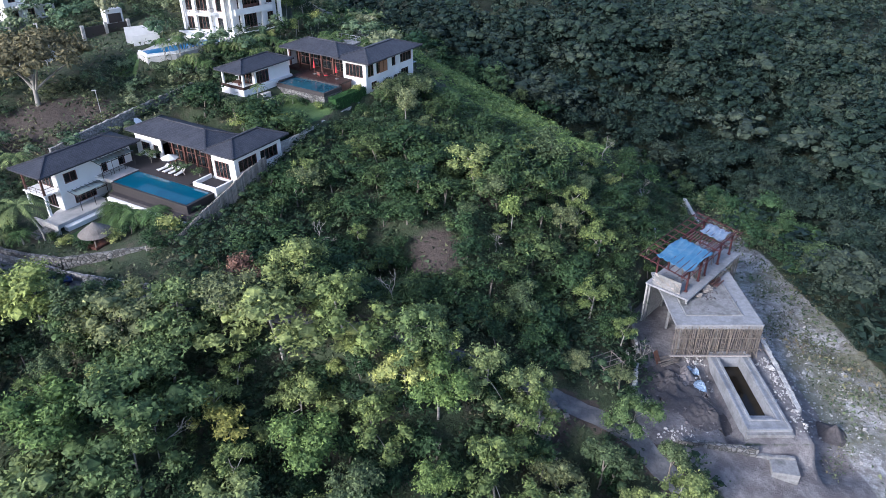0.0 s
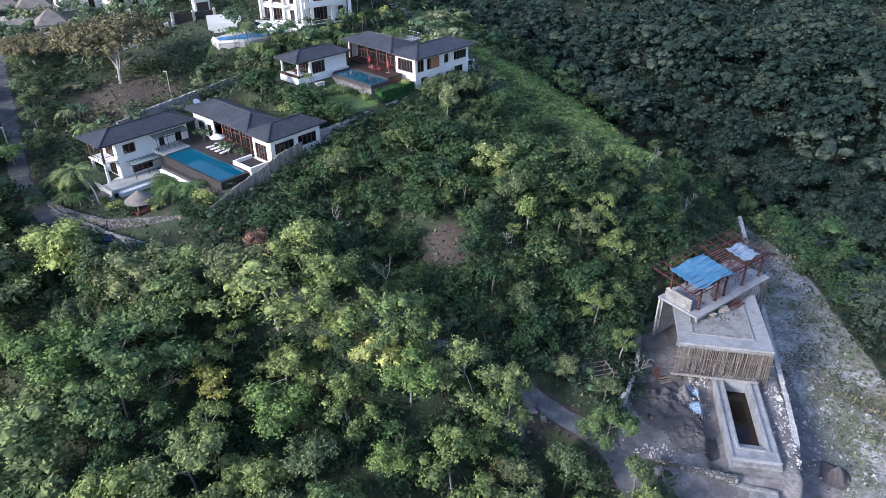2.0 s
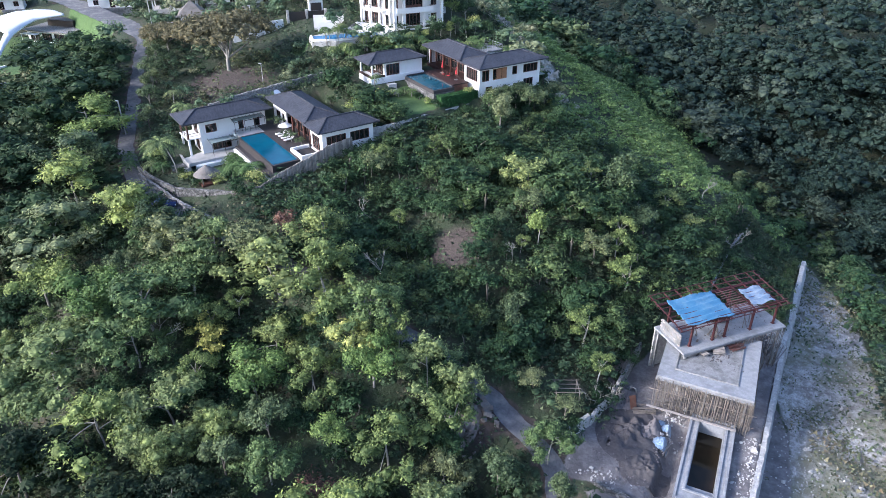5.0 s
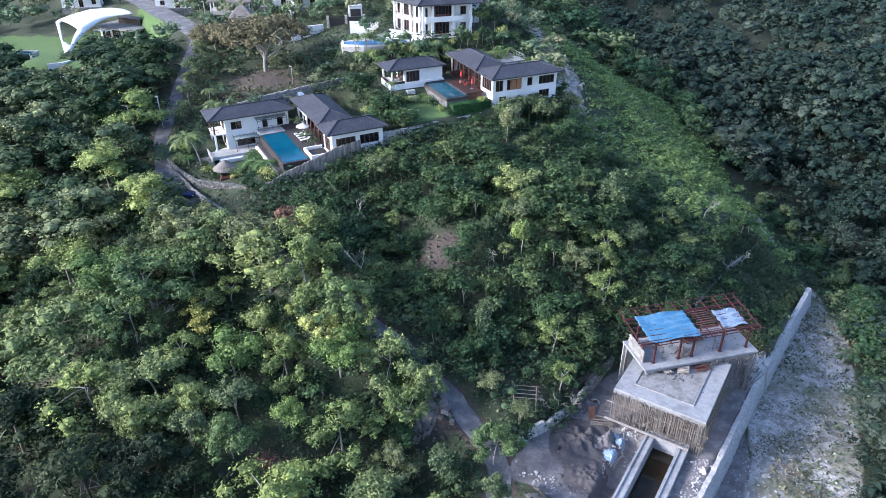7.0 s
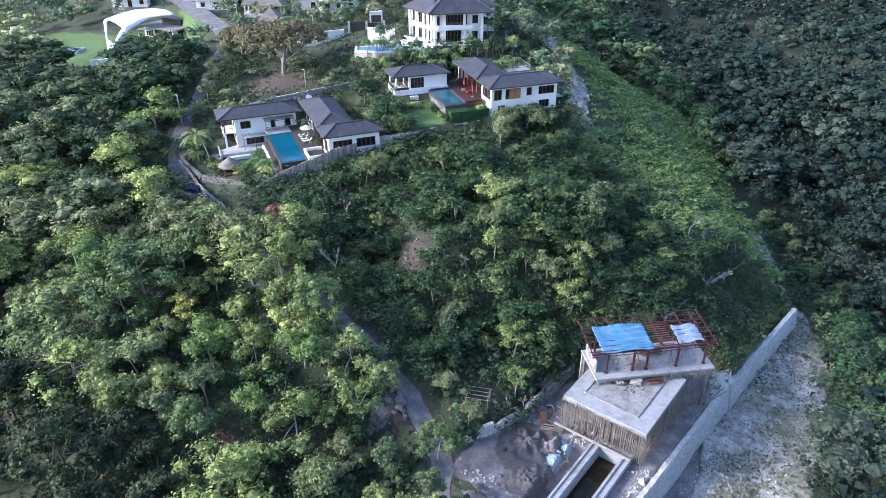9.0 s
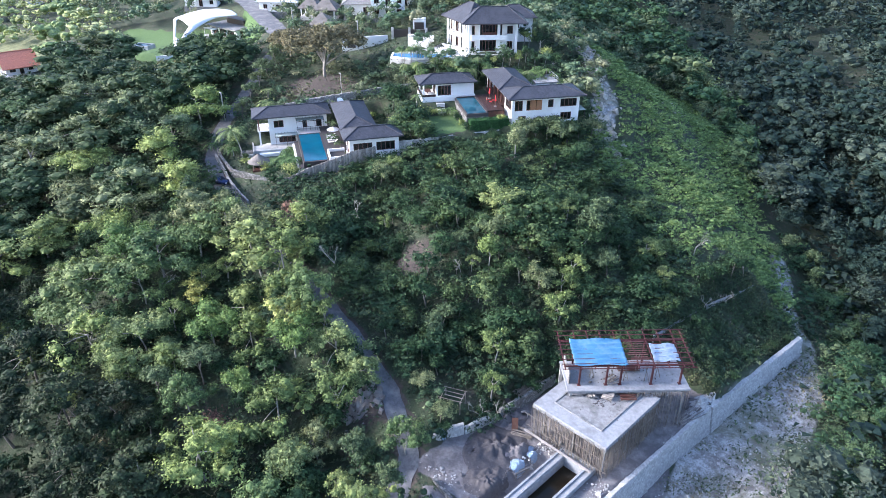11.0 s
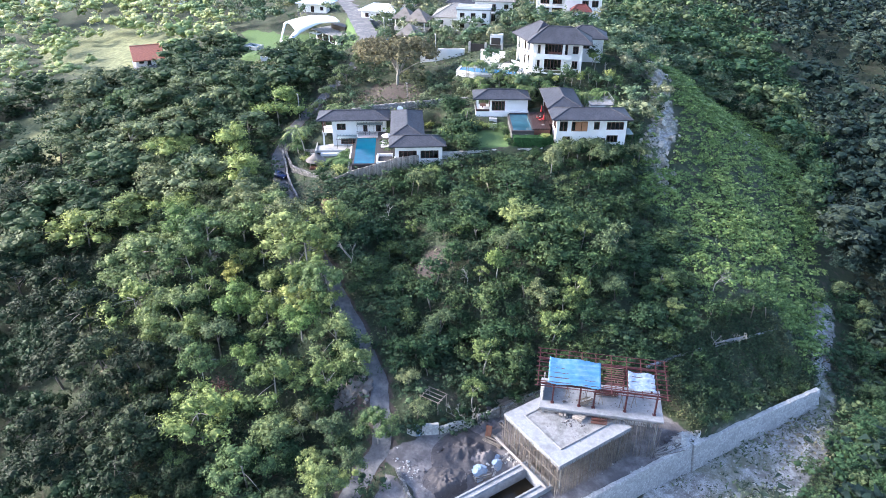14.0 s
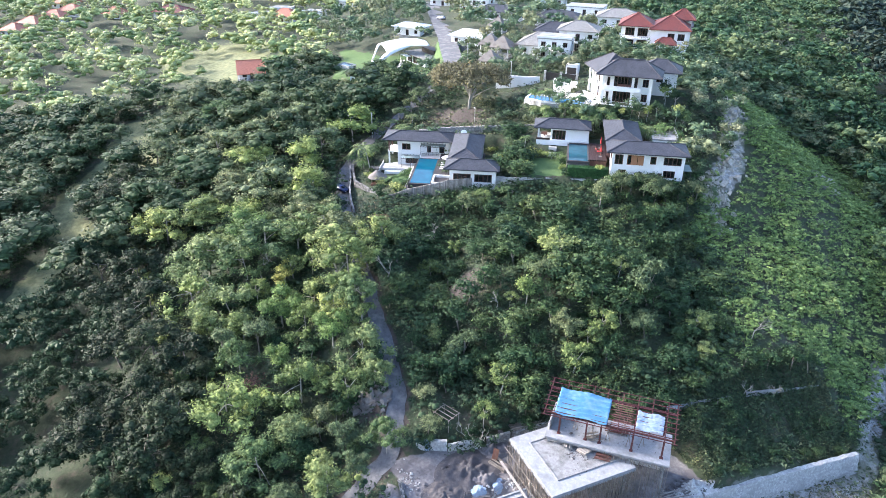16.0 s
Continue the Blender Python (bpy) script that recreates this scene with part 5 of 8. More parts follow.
for k in range(4):
    a = math.pi / 4 + k * math.pi / 2
    part("post", bars(((1.6 * math.cos(a), 1.6 * math.sin(a), 0), (1.6 * math.cos(a), 1.6 * math.sin(a), 1.95), 0.14), sides=6), BARK, hut)
part("platform", boxes((-1.4, 1.4, -1.4, 1.4, 0, 0.45), bevel=0.03), DARKWOOD, hut)


# ---- villa B ----
def villa_b():
    r = empty_in("villa_wing", VB, 0, "white two-storey villa wing with dark hipped tile roof", "house", "wings of the upper villa")
    room(r, 0.9, 15.6, 0.9, 6.2, 21.7, 24.5, south=((2.4, 4.0, 22.2, 23.6), (11.6, 14.0, 22.3, 23.9)), east=((2.2, 4.4, 21.8, 23.9),))
    room(r, 0.9, 15.6, 0.9, 6.2, 24.5, 27.628, south=((1.5, 3.2, 24.7, 26.9), (4.0, 7.4, 24.7, 26.9, ORANGEWOOD), (8.7, 9.9, 25.1, 26.8), (11.4, 15.0, 25.1, 26.8)), west=((1.6, 5.6, 24.6, 26.9),), east=((2.0, 5.0, 25.1, 26.8),))
    part("ground_slab", boxes((0.7, 15.8, 0.7, 6.4, 21.2, 21.698)), PAVING, r)
    for x, (z0, z1) in ((6.4, (22.0, 23.3)), (9.2, (22.0, 23.3)), (10.5, (22.0, 23.3))):
        part("shutter", boxes((x, x + 0.9, 0.84, 0.896, z0, z1)), BRONZE, r)
    part("ac_unit", boxes((7.6, 8.4, 0.55, 0.896, 22.6, 23.2), bevel=0.03), WHITE, r)
    for x0, x1 in ((4.15, 5.2), (6.2, 7.25)):
        part("curtain", boxes((x0, x1, 1.25, 1.3, 24.75, 26.85)), ORANGEWOOD, r, "orange-brown curtain")
    for x0 in (4.95, 6.15):
        part("shutter", boxes((x0, x0 + 1.1, 0.83, 0.88, 24.85, 26.75), bevel=0.02), ORANGEWOOD, r, "orange-brown timber shutter")
    add_roof(r, -0.4, 16.3, -0.9, 7.3, 27.85, 1.3)
    lean = part("porch_roof", boxes((15.62, 17.4, 1.4, 5.4, 23.85, 23.97)), SHADE_GLASS, r)
    for y in (1.5, 5.3):
        part("porch_post", bars(((17.3, y, 21.7), (17.3, y, 23.85), 0.1)), BRONZE, r)
    c = empty_in("villa_wing", VB, 0, "open living wing with dark hipped tile roof beside the pool", "house", "wings of the upper villa")
    part("floor_slab", boxes((0.2, 7.0, 6.402, 19.8, 23.7, 24.4)), REDDECK, c)
    part("wall", boxes((6.6, 6.85, 6.5, 19.6, 24.4, 27.828)), WHITE, c)
    part("wall", boxes((0.6, 6.598, 19.35, 19.6, 24.4, 27.828)), WHITE, c)
    for y in (8.4, 11.2, 14.0, 16.8, 19.2):
        column_at(c, 0.8, y, 24.4, 27.828, 0.15, DARKWOOD)
    window(c, False, 7.2, 19.2, 2.6, 24.42, 27.6, 11, 2)
    add_roof(c, -0.5, 7.4, 5.9, 20.6, 28.05, 1.5)
    b = empty_in("villa_wing", VB, 0, "raised white pavilion with dark hipped tile roof and open lounge", "house", "wings of the upper villa")
    part("base", boxes((-15.4, -3.4, 14.9, 20.6, 21.0, 24.4)), WHITE, b)
    room(b, -8.4, -3.6, 15.3, 20.2, 24.4, 27.228, west=((16.0, 19.4, 24.45, 26.7),))
    room(b, -12.2, -8.402, 15.3, 20.2, 24.4, 27.228, south=((-11.8, -8.8, 24.45, 26.7),), west=((16.0, 19.4, 24.45, 26.7),))
    for x, y in ((-15.0, 15.2), (-15.0, 20.2)):
        column_at(b, x, y, 24.4, 27.228, 0.16)
    part("parapet", boxes((-15.4, -12.3, 14.9, 15.1, 24.4, 24.85), (-15.4, -15.2, 15.102, 20.6, 24.4, 24.85)), REDDECK, b)
    part("table", boxes((-14.4, -13.0, 16.8, 18.8, 25.0, 25.1), (-13.8, -13.6, 17.6, 18.0, 24.4, 25.0)), DARKWOOD, b)
    add_roof(b, -16.1, -3.1, 14.3, 21.1, 27.45, 1.3)
    p = empty_in("swimming_pool", VB, 0, "dark turquoise infinity pool on a grey stone base", "pool")
    part("base", boxes((-8.2, -3.5, 3.0, 14.2, 20.8, 23.4)), STONE, p, "grey stone pool base")
    part("rim", boxes((-8.2, -7.85, 3.0, 14.2, 23.402, 24.05), (-7.848, -3.5, 3.0, 3.35, 23.402, 24.05), (-3.85, -3.5, 3.352, 14.2, 23.402, 24.3), (-7.848, -3.852, 13.85, 14.2, 23.402, 24.3)), DARKDECK, p)
    part("water", boxes((-7.848, -3.852, 3.352, 13.848, 23.404, 24.1)), WATER_DARK, p, "dark turquoise pool water")
    d = empty_in("pool_deck", VB, 0, "red-brown timber deck beside the upper pool", "deck")
    for i in range(10):
        part("board", boxes((-3.45 + 0.36 * i, -3.12 + 0.36 * i, 3.6, 14.6, 24.1, 24.34)), REDDECK, d)
    part("joist", boxes((-3.4, 0.1, 3.8, 14.4, 22.0, 24.098)), DARKWOOD, d)
    parasol("parasol", VB.m @ pose(-1.2, 6.0, 24.34), RED_CLOTH, 1.2, "closed bright red parasol on the deck", True)
    parasol("parasol", VB.m @ pose(-1.0, 11.5, 24.34), RED_CLOTH, 1.2, "closed bright red parasol on the deck", True)
    for i, (x, y) in enumerate(((-1.6, 8.2), (-0.9, 9.2), (-1.9, 9.6))):
        s = thing("garden_chair", VB.m @ pose(x, y, 24.34, 0, 0, 50 * i), "red-cushioned wooden garden chair on the deck", "chair", "chairs on the upper deck")
        part("seat", boxes((-0.28, 0.28, -0.28, 0.28, 0.36, 0.46), bevel=0.03), RED_CLOTH, s)
        part("backrest", boxes((-0.28, 0.28, 0.24, 0.30, 0.46, 0.95), bevel=0.02), DARKWOOD, s)
        for u in (-0.24, 0.24):
            for v in (-0.24, 0.24):
                part("leg", boxes((u - 0.025, u + 0.025, v - 0.025, v + 0.025, 0, 0.36)), DARKWOOD, s)
    part("garden_steps", boxes((-12.4, -10.6, 12.4, 14.898, 21.2, 22.2), (-12.4, -10.6, 13.4, 14.896, 22.2, 23.2)), PAVING, b)
    u = empty_in("utility_block", VB, 0, "small flat-roofed grey service building with roof terrace", "building")
    room(u, 10.5, 15.5, 14.0, 20.0, 22.0, 26.2, south=((12.0, 13.4, 23.0, 25.0),))
    part("roof", boxes((10.3, 15.7, 13.8, 20.2, 26.2, 26.45)), CONCRETE_OLD, u)
    rail(u, [(10.4, 13.9), (15.6, 13.9), (15.6, 20.1)], 26.45, 1.0, METAL_GREY)


villa_b()


# garden and terrace walls
rubble_wall("garden_wall", [(-62.5, 82.4), (-58, 80.8), (-50.5, 79.0), (-44, 80.6), (-39, 81.6)], [14.6, 14.2, 14.2, 14.4, 14.6], [11.0, 10.6, 10.6, 11.0, 11.6], 0.45, "grey stone garden wall above the lane", STONE)
rubble_wall("lane_wall", [(-61.1, 80.9), (-55, 79.2), (-49.3, 77.2), (-43, 75.6), (-37.5, 74.6)], [14.0, 13.6, 13.2, 13.1, 13.0], [11.5, 11.2, 11.0, 11.0, 11.0], 0.35, "low grey fieldstone wall along the upper edge of the lane", PALE_STONE)
rubble_wall("terrace_wall", [(-60.0, 99.0), (-57.0, 104.5), (-53.5, 110.5), (-50.5, 116.5), (-45.5, 125.5), (-44.2, 130)], [21.4, 22.2, 22.8, 23.2, 23.8, 24.4], [16.5, 17, 17.2, 17.4, 18, 18.5], 0.45, "curved grey stone terrace wall behind the villa", PALE_STONE)
rubble_wall("boundary_wall", [(-26.9, 103.5), (-23.6, 107.2), (-19.6, 114.6), (-15.4, 121.6), (-12.0, 126.5), (-6.5, 134.5)], [20.2, 20.6, 20.9, 21.1, 21.6, 21.8], [16.5, 17, 17.5, 18, 18.5, 19], 0.4, "low pale stone boundary wall below the lawn", LIMESTONE)
fence = thing("board_fence", pose(0, 0, 0), "weathered grey upright board fence below the pool", "fence")
FENCE = [tuple(VA.out(p)[0]) for p in ((1.5, -18.5), (5.5, -21.2), (9.0, -21.7), (14.0, -21.8), (18.0, -21.6), (23.0, -21.3))]
FENCE_Z = [14.9, 15.9, 17.6, 19.0, 20.2, 20.7]
for (a, b, za, zb) in zip(FENCE[:-1], FENCE[1:], FENCE_Z[:-1], FENCE_Z[1:]):
    n = int(math.dist(a, b) / 0.24)
    for i in range(n):
        f0, f1 = i / n, (i + 0.88) / n
        z = za + (zb - za) * f0 + RNG.uniform(-0.06, 0.06)
        bm = bmesh.new()
        bar(bm, (a[0] + (b[0] - a[0]) * (f0 + f1) / 2, a[1] + (b[1] - a[1]) * (f0 + f1) / 2, z - 3.0), (a[0] + (b[0] - a[0]) * (f0 + f1) / 2, a[1] + (b[1] - a[1]) * (f0 + f1) / 2, z), 0.17)
        bm.normal_update()
        part("board", bm, TIMBER, fence)
    part("rail", bars(((*a, za - 0.5), (*b, zb - 0.5), 0.1)), TIMBER, fence)


# ---- other houses of the hilltop ----
VILLAGE = [(-92, 158, 26.5, 50, 10, 9, 2, 0, "flat", "white two-storey house with flat roof terrace"), (-106, 161, 25.5, 48, 13, 11, 1, 3.4, "grey", "pale house with broad grey hipped roof"),
           (-99, 171, 26.5, 50, 12, 9, 2, 2.4, "grey", "long grey-roofed house with white walls"), (-143, 153, 25.0, 40, 13, 7, 1, 2.0, "shell", "long low white house along the lane"),
           (-120, 176, 26, 50, 14, 9, 1, 2.6, "dark", "low house with dark roof among trees"), (-176, 183, 25, 42, 20, 9, 1, 2.2, "dark", "long low building with dark roof"),
           (-150, 196, 25.5, 45, 18, 9, 1, 2.4, "dark", "long low building with dark roof"), (-158, 214, 26, 45, 15, 10, 2, 0, "flat", "flat white two-storey house"),
           (-125, 206, 27, 52, 15, 10, 2, 2.4, "grey", "white house with grey roof behind trees"), (-178, 143, 23.5, 40, 12, 8, 1, 1.2, "shell", "low white-roofed house across the lane"),
           (-205, 186, 24, 45, 14, 9, 2, 0, "flat", "pale flat-roofed house along the lane"), (-225, 205, 23, 45, 16, 10, 1, 2.4, "dark", "dark-roofed house along the lane"),
           (-200, 222, 24, 50, 15, 10, 2, 2.4, "grey", "white house with grey roof"), (-250, 190, 22, 45, 14, 9, 1, 2.4, "grey", "grey-roofed house far along the lane"), (-120, 228, 27, 50, 13, 9, 2, 2.6, "dark", "dark-roofed white house behind the trees")]
PLAIN = [(-181, 77, 3.5, 80, 11, 11, "house with a broad orange tile roof in the meadow"), (-350, -20, 3, 50, 11, 9, "low house with orange tile roof"), (-365, -12, 3, 50, 12, 9, "low house with orange tile roof"),
         (-376, -1, 3, 55, 12, 9, "low house with orange tile roof"), (-389, 8, 3, 50, 13, 10, "low house with orange tile roof"), (-422, 3, 3, 50, 13, 10, "low house with orange tile roof"), (-446, 0, 3, 45, 14, 10, "low house with orange tile roof"),
         (-368, 31, 3, 60, 10, 8, "low house with orange tile roof"), (-350, 62, 4, 55, 18, 12, "large house with dark brown tile roof"), (-287, 114, 5, 50, 13, 10, "house with orange tile roof and white terraces"),
         (-306, 106, 5, 45, 12, 9, "flat white house beside the orange roof"), (-314, 118, 5, 60, 11, 9, "flat white house beside the orange roof"), (-280, 128, 6, 50, 10, 8, "flat white house beside the orange roof"), (-300, 150, 9, 50, 14, 10, "flat pale house among trees")]
THATCHED = [(-99.5, 139.0, 24.6, 1.05), (-119, 149, 25.2, 1.1), (-146, 166, 25.8, 1.1), (-112, 150, 25.2, 1.2)]


def plain_house(name, x, y, z, heading, w, d, storeys, rise, material, label, over=0.9, h=3.1, cols=3, wall=None):
    t = thing(name, pose(x, y, z, 0, 0, heading) @ pose(-w / 2, -d / 2, 0), label, "house", "houses of the village")
    for s in range(storeys):
        z0 = s * h
        n = max(2, cols)
        south = tuple((w * (i + 0.5) / n - 0.7, w * (i + 0.5) / n + 0.7, z0 + (0.05 if i % 2 else 0.9), z0 + 2.3) for i in range(n))
        side = ((d * 0.35, d * 0.65, z0 + 0.9, z0 + 2.2),)
        room(t, 0, w, 0, d, z0, z0 + h, south=south, east=side, west=side, material=wall)
        if s:
            part("balcony", boxes((w * 0.2, w * 0.8, -1.3, -0.002, z0 - 0.2, z0)), WHITE, t)
            rail(t, [(w * 0.2, -1.25), (w * 0.8, -1.25)], z0)
    part("ground_slab", boxes((-0.4, w + 0.4, -0.4, d + 0.4, -2.5, -0.002)), CONCRETE_OLD, t)
    if rise:
        add_roof(t, -over, w + over, -over, d + over, storeys * h + 0.22, rise, material)
    else:
        part("roof", boxes((-0.3, w + 0.3, -0.3, d + 0.3, storeys * h, storeys * h + 0.3)), material, t)
        part("parapet", boxes((-0.3, w + 0.3, -0.3, -0.1, storeys * h + 0.302, storeys * h + 0.9)), WHITE, t)
    return t


def house_c():
    h = thing("hill_house", VC.m, "large white two-storey house with dark hipped roofs and balconies", "house")
    for z0, z1, wide in ((29.0, 32.6, 7.6), (32.6, 36.2, 9.0)):
        room(h, 0.9, 12.4, 2.4, 10.4, z0, z1, south=((1.4, 2.4, z0 + 0.4, z0 + 2.5), (3.4, wide, z0 + 0.1, z0 + 2.8), (10.2, 11.6, z0 + 0.6, z0 + 2.5)),
             east=((4, 6, z0 + 0.9, z0 + 2.4), (7.4, 9, z0 + 0.9, z0 + 2.4)))
    part("ground_slab", boxes((0.2, 13.0, -0.4, 11.0, 25.0, 28.998)), WHITE, h)
    for x in (1.1, 3.2, 8.0, 12.2):
        column_at(h, x, 0.9, 29.0, 36.2, 0.3)
    part("balcony", boxes((1.4, 10.0, 0.2, 2.398, 32.3, 32.6)), WHITE, h)
    part("balcony_wall", boxes((1.4, 10.0, 0.2, 0.35, 32.602, 33.45), (1.4, 1.55, 0.352, 2.398, 32.602, 33.45), (9.85, 10.0, 0.352, 2.398, 32.602, 33.45)), WHITE, h)
    part("veranda_bench", boxes((4.2, 7.6, 1.3, 1.9, 32.602, 33.2), (4.2, 7.6, 1.9, 2.0, 33.0, 33.7)), DARKWOOD, h, "dark wooden veranda bench")
    add_roof(h, -0.8, 14.7, -1.0, 7.8, 36.35, 3.0)
    add_roof(h, 0.6, 12.8, 5.2, 11.6, 36.3, 2.2)
    k = thing("hill_house_wing", VC_LEFT.m, "white angled wing with rounded balconies and dark hipped roof", "house")
    for z0, z1 in ((29.0, 32.6), (32.6, 36.0)):
        room(k, 1.0, 11.2, 2.2, 9.6, z0, z1, south=((1.6, 3.0, z0 + 0.1, z0 + 2.5), (4.0, 7.2, z0 + 0.1, z0 + 2.6), (8.4, 9.6, z0 + 0.1, z0 + 2.5)), west=((3.4, 5.4, z0 + 0.3, z0 + 2.5), (6.6, 8.4, z0 + 0.3, z0 + 2.5)))
    part("ground_slab", boxes((0.4, 11.0, 0.2, 10.0, 25.0, 28.998)), WHITE, k)
    bm = bmesh.new()
    quad_prism(bm, [(2.4, 2.198), (2.4, 1.2), (3.4, 0.5), (5.6, 0.3), (7.8, 0.5), (8.6, 1.2), (8.6, 2.198)], 32.2, 32.55)
    bm.normal_update()
    part("balcony", bm, WHITE, k)
    rail(k, [(2.5, 1.2), (3.4, 0.6), (5.6, 0.4), (7.8, 0.6), (8.5, 1.2)], 32.55)
    for x in (1.2, 4.0, 7.2, 10.6):
        column_at(k, x, 1.6, 29.0, 36.0, 0.22)
    add_roof(k, 0, 12.6, 0.2, 10.6, 36.0, 3.6)
    e = thing("side_house", VC.m, "white annex with dark hipped roof behind the large house", "house")
    room(e, 9.0, 18.0, 12.2, 19.0, 27.0, 34.8, south=((10.4, 12.0, 32.4, 34.2), (13, 14.6, 32.4, 34.2)), east=((14, 16, 32.4, 34.2),))
    add_roof(e, 8.0, 19.0, 11.5, 20.0, 35.1, 2.4)
    p = thing("swimming_pool", pose(0, 0, 0), "long blue pool on a curved white terrace", "pool")
    bm = bmesh.new()
    quad_prism(bm, [tuple(q) for q in TERRACE_C], 24.0, 28.3)
    bm.normal_update()
    part("terrace", bm, PAVING, p)
    bm = bmesh.new()
    quad_prism(bm, [(-55.4, 128.1), (-53, 125.4), (-48.7, 127.5), (-42.0, 135.2), (-45.4, 137.8)], 28.302, 28.45)
    bm.normal_update()
    part("water", bm, WATER_BLUE, p, "blue pool water")
    part("pool_rim", bars(((-55.6, 128.2, 28.5), (-53, 125.2, 28.5), 0.4), ((-53, 125.2, 28.5), (-48.7, 127.4, 28.5), 0.4), ((-48.7, 127.4, 28.5), (-41.6, 135.2, 28.5), 0.4)), WHITE, p)
    part("inner_step", boxes((-50, -45, 137, 139.4, 28.302, 29.1)), WHITE, p)
    g = thing("entrance_wall", pose(0, 0, 0), "white curved entrance wall with dark gates", "wall")
    bm = bmesh.new()
    pts = [(-79.8, 130.8), (-77.0, 133.6), (-74.6, 136.8), (-72.4, 140.8)]
    quad_prism(bm, pts + [(x - 0.3, y + 0.3) for x, y in reversed(pts)], 22.5, 28.0)
    bmesh.ops.recalc_face_normals(bm, faces=bm.faces)
    bm.normal_update()
    part("wall", bm, WHITE, g)
    part("garage_door", bars(*[((-78.7, 131.8, 25.2 + 0.3 * i), (-77.1, 133.4, 25.2 + 0.3 * i), 0.24) for i in range(7)]), BRONZE, g, "dark slatted door")
    gate = thing("entrance_gate", pose(-72.2, 142.0, 26.2, 0, 0, 43), "two dark metal gates between white pillars", "gate")
    for x in (0, 4.6, 9.2):
        part("pillar", boxes((x, x + 0.6, 0, 0.6, 0, 3.6)), LIMESTONE, gate)
    for x in (0.62, 5.22):
        part("gate_leaf", boxes((x, x + 3.96, 0.2, 0.32, 0.1, 3.2)), BRONZE, gate)
    part("gatehouse", boxes((5.8, 9.2, 1.6, 4.0, 0, 5.6)), WHITE, gate)
    # dark panel on the solid wall, standing in for a shaded opening
    part("opening_shade_panel", boxes((6.2, 8.8, 1.5, 1.598, 3.0, 4.8)), BRONZE, gate)
    st = thing("garden_stair", pose(-56.5, 139.0, 27.2, 0, 0, 30), "white terraced retaining walls with a stair", "stair")
    part("terrace_wall", boxes((-5, 2, 3.0, 3.3, -2, 3.0), (-4, 1, 1.4, 1.7, -2, 1.6)), WHITE, st)
    for i in range(8):
        part("step", boxes((1.0 + 0.45 * i, 1.45 + 0.45 * i, -0.8, 1.0, -2, 0.15 + 0.2 * i)), STONE, st)


house_c()


def red_house():
    t = thing("red_roofed_house", pose(-84.5, 176.5, 31.0, 0, 0, 50), "large white house with stepped red tile hipped roofs", "house")
    room(t, 0, 9, 2, 10, 0, 7.0, south=((1.2, 4, 0.3, 2.6), (5, 8, 0.3, 2.6), (1.2, 4, 3.8, 6.2), (5, 8, 3.8, 6.2)), west=((4, 7, 3.8, 6.0),))
    room(t, 9.002, 20, -1, 9, -2, 6.5, south=((10.5, 12.5, 0.6, 2.6), (14, 16, 3.6, 5.6), (17, 19, 3.6, 5.6)), east=((2, 5, 3.6, 5.6),))
    part("balcony", boxes((0, 9, -0.2, 1.998, 3.1, 3.4)), WHITE, t)
    rail(t, [(0.1, -0.1), (8.9, -0.1)], 3.4)
    for x in (0.3, 4.5, 8.6):
        column_at(t, x, 0.0, -2, 6.9, 0.25)
    add_roof(t, -1, 10, -0.8, 11, 7.2, 3.2, ROOF_RED)
    add_roof(t, 8.4, 20.8, -1.8, 10, 6.7, 3.6, ROOF_RED)
    add_roof(t, 10.5, 17.0, -5.0, -0.9, 3.0, 1.8, ROOF_RED)
    add_roof(t, 14, 22, 7, 14, 8.6, 2.8, ROOF_RED)
    room(t, 15, 21, 10.1, 13.2, 0, 8.4)
    room(t, 11.2, 16.4, -4.4, -1.002, -2, 2.8, south=((13, 15, 0.3, 2.0),))
    part("ground_slab", boxes((-0.5, 20.5, -4.6, 13.5, -5, -2.002)), CONCRETE_OLD, t)


red_house()
for x, y, z, hd, w, d, n, rise, material, label in VILLAGE:
    plain_house("village_house", x, y, land1(x, y) + 0.3, hd, w, d, n, rise, {"grey": ROOF_GREY, "dark": ROOF, "flat": CONCRETE, "shell": SHELL}[material], label)
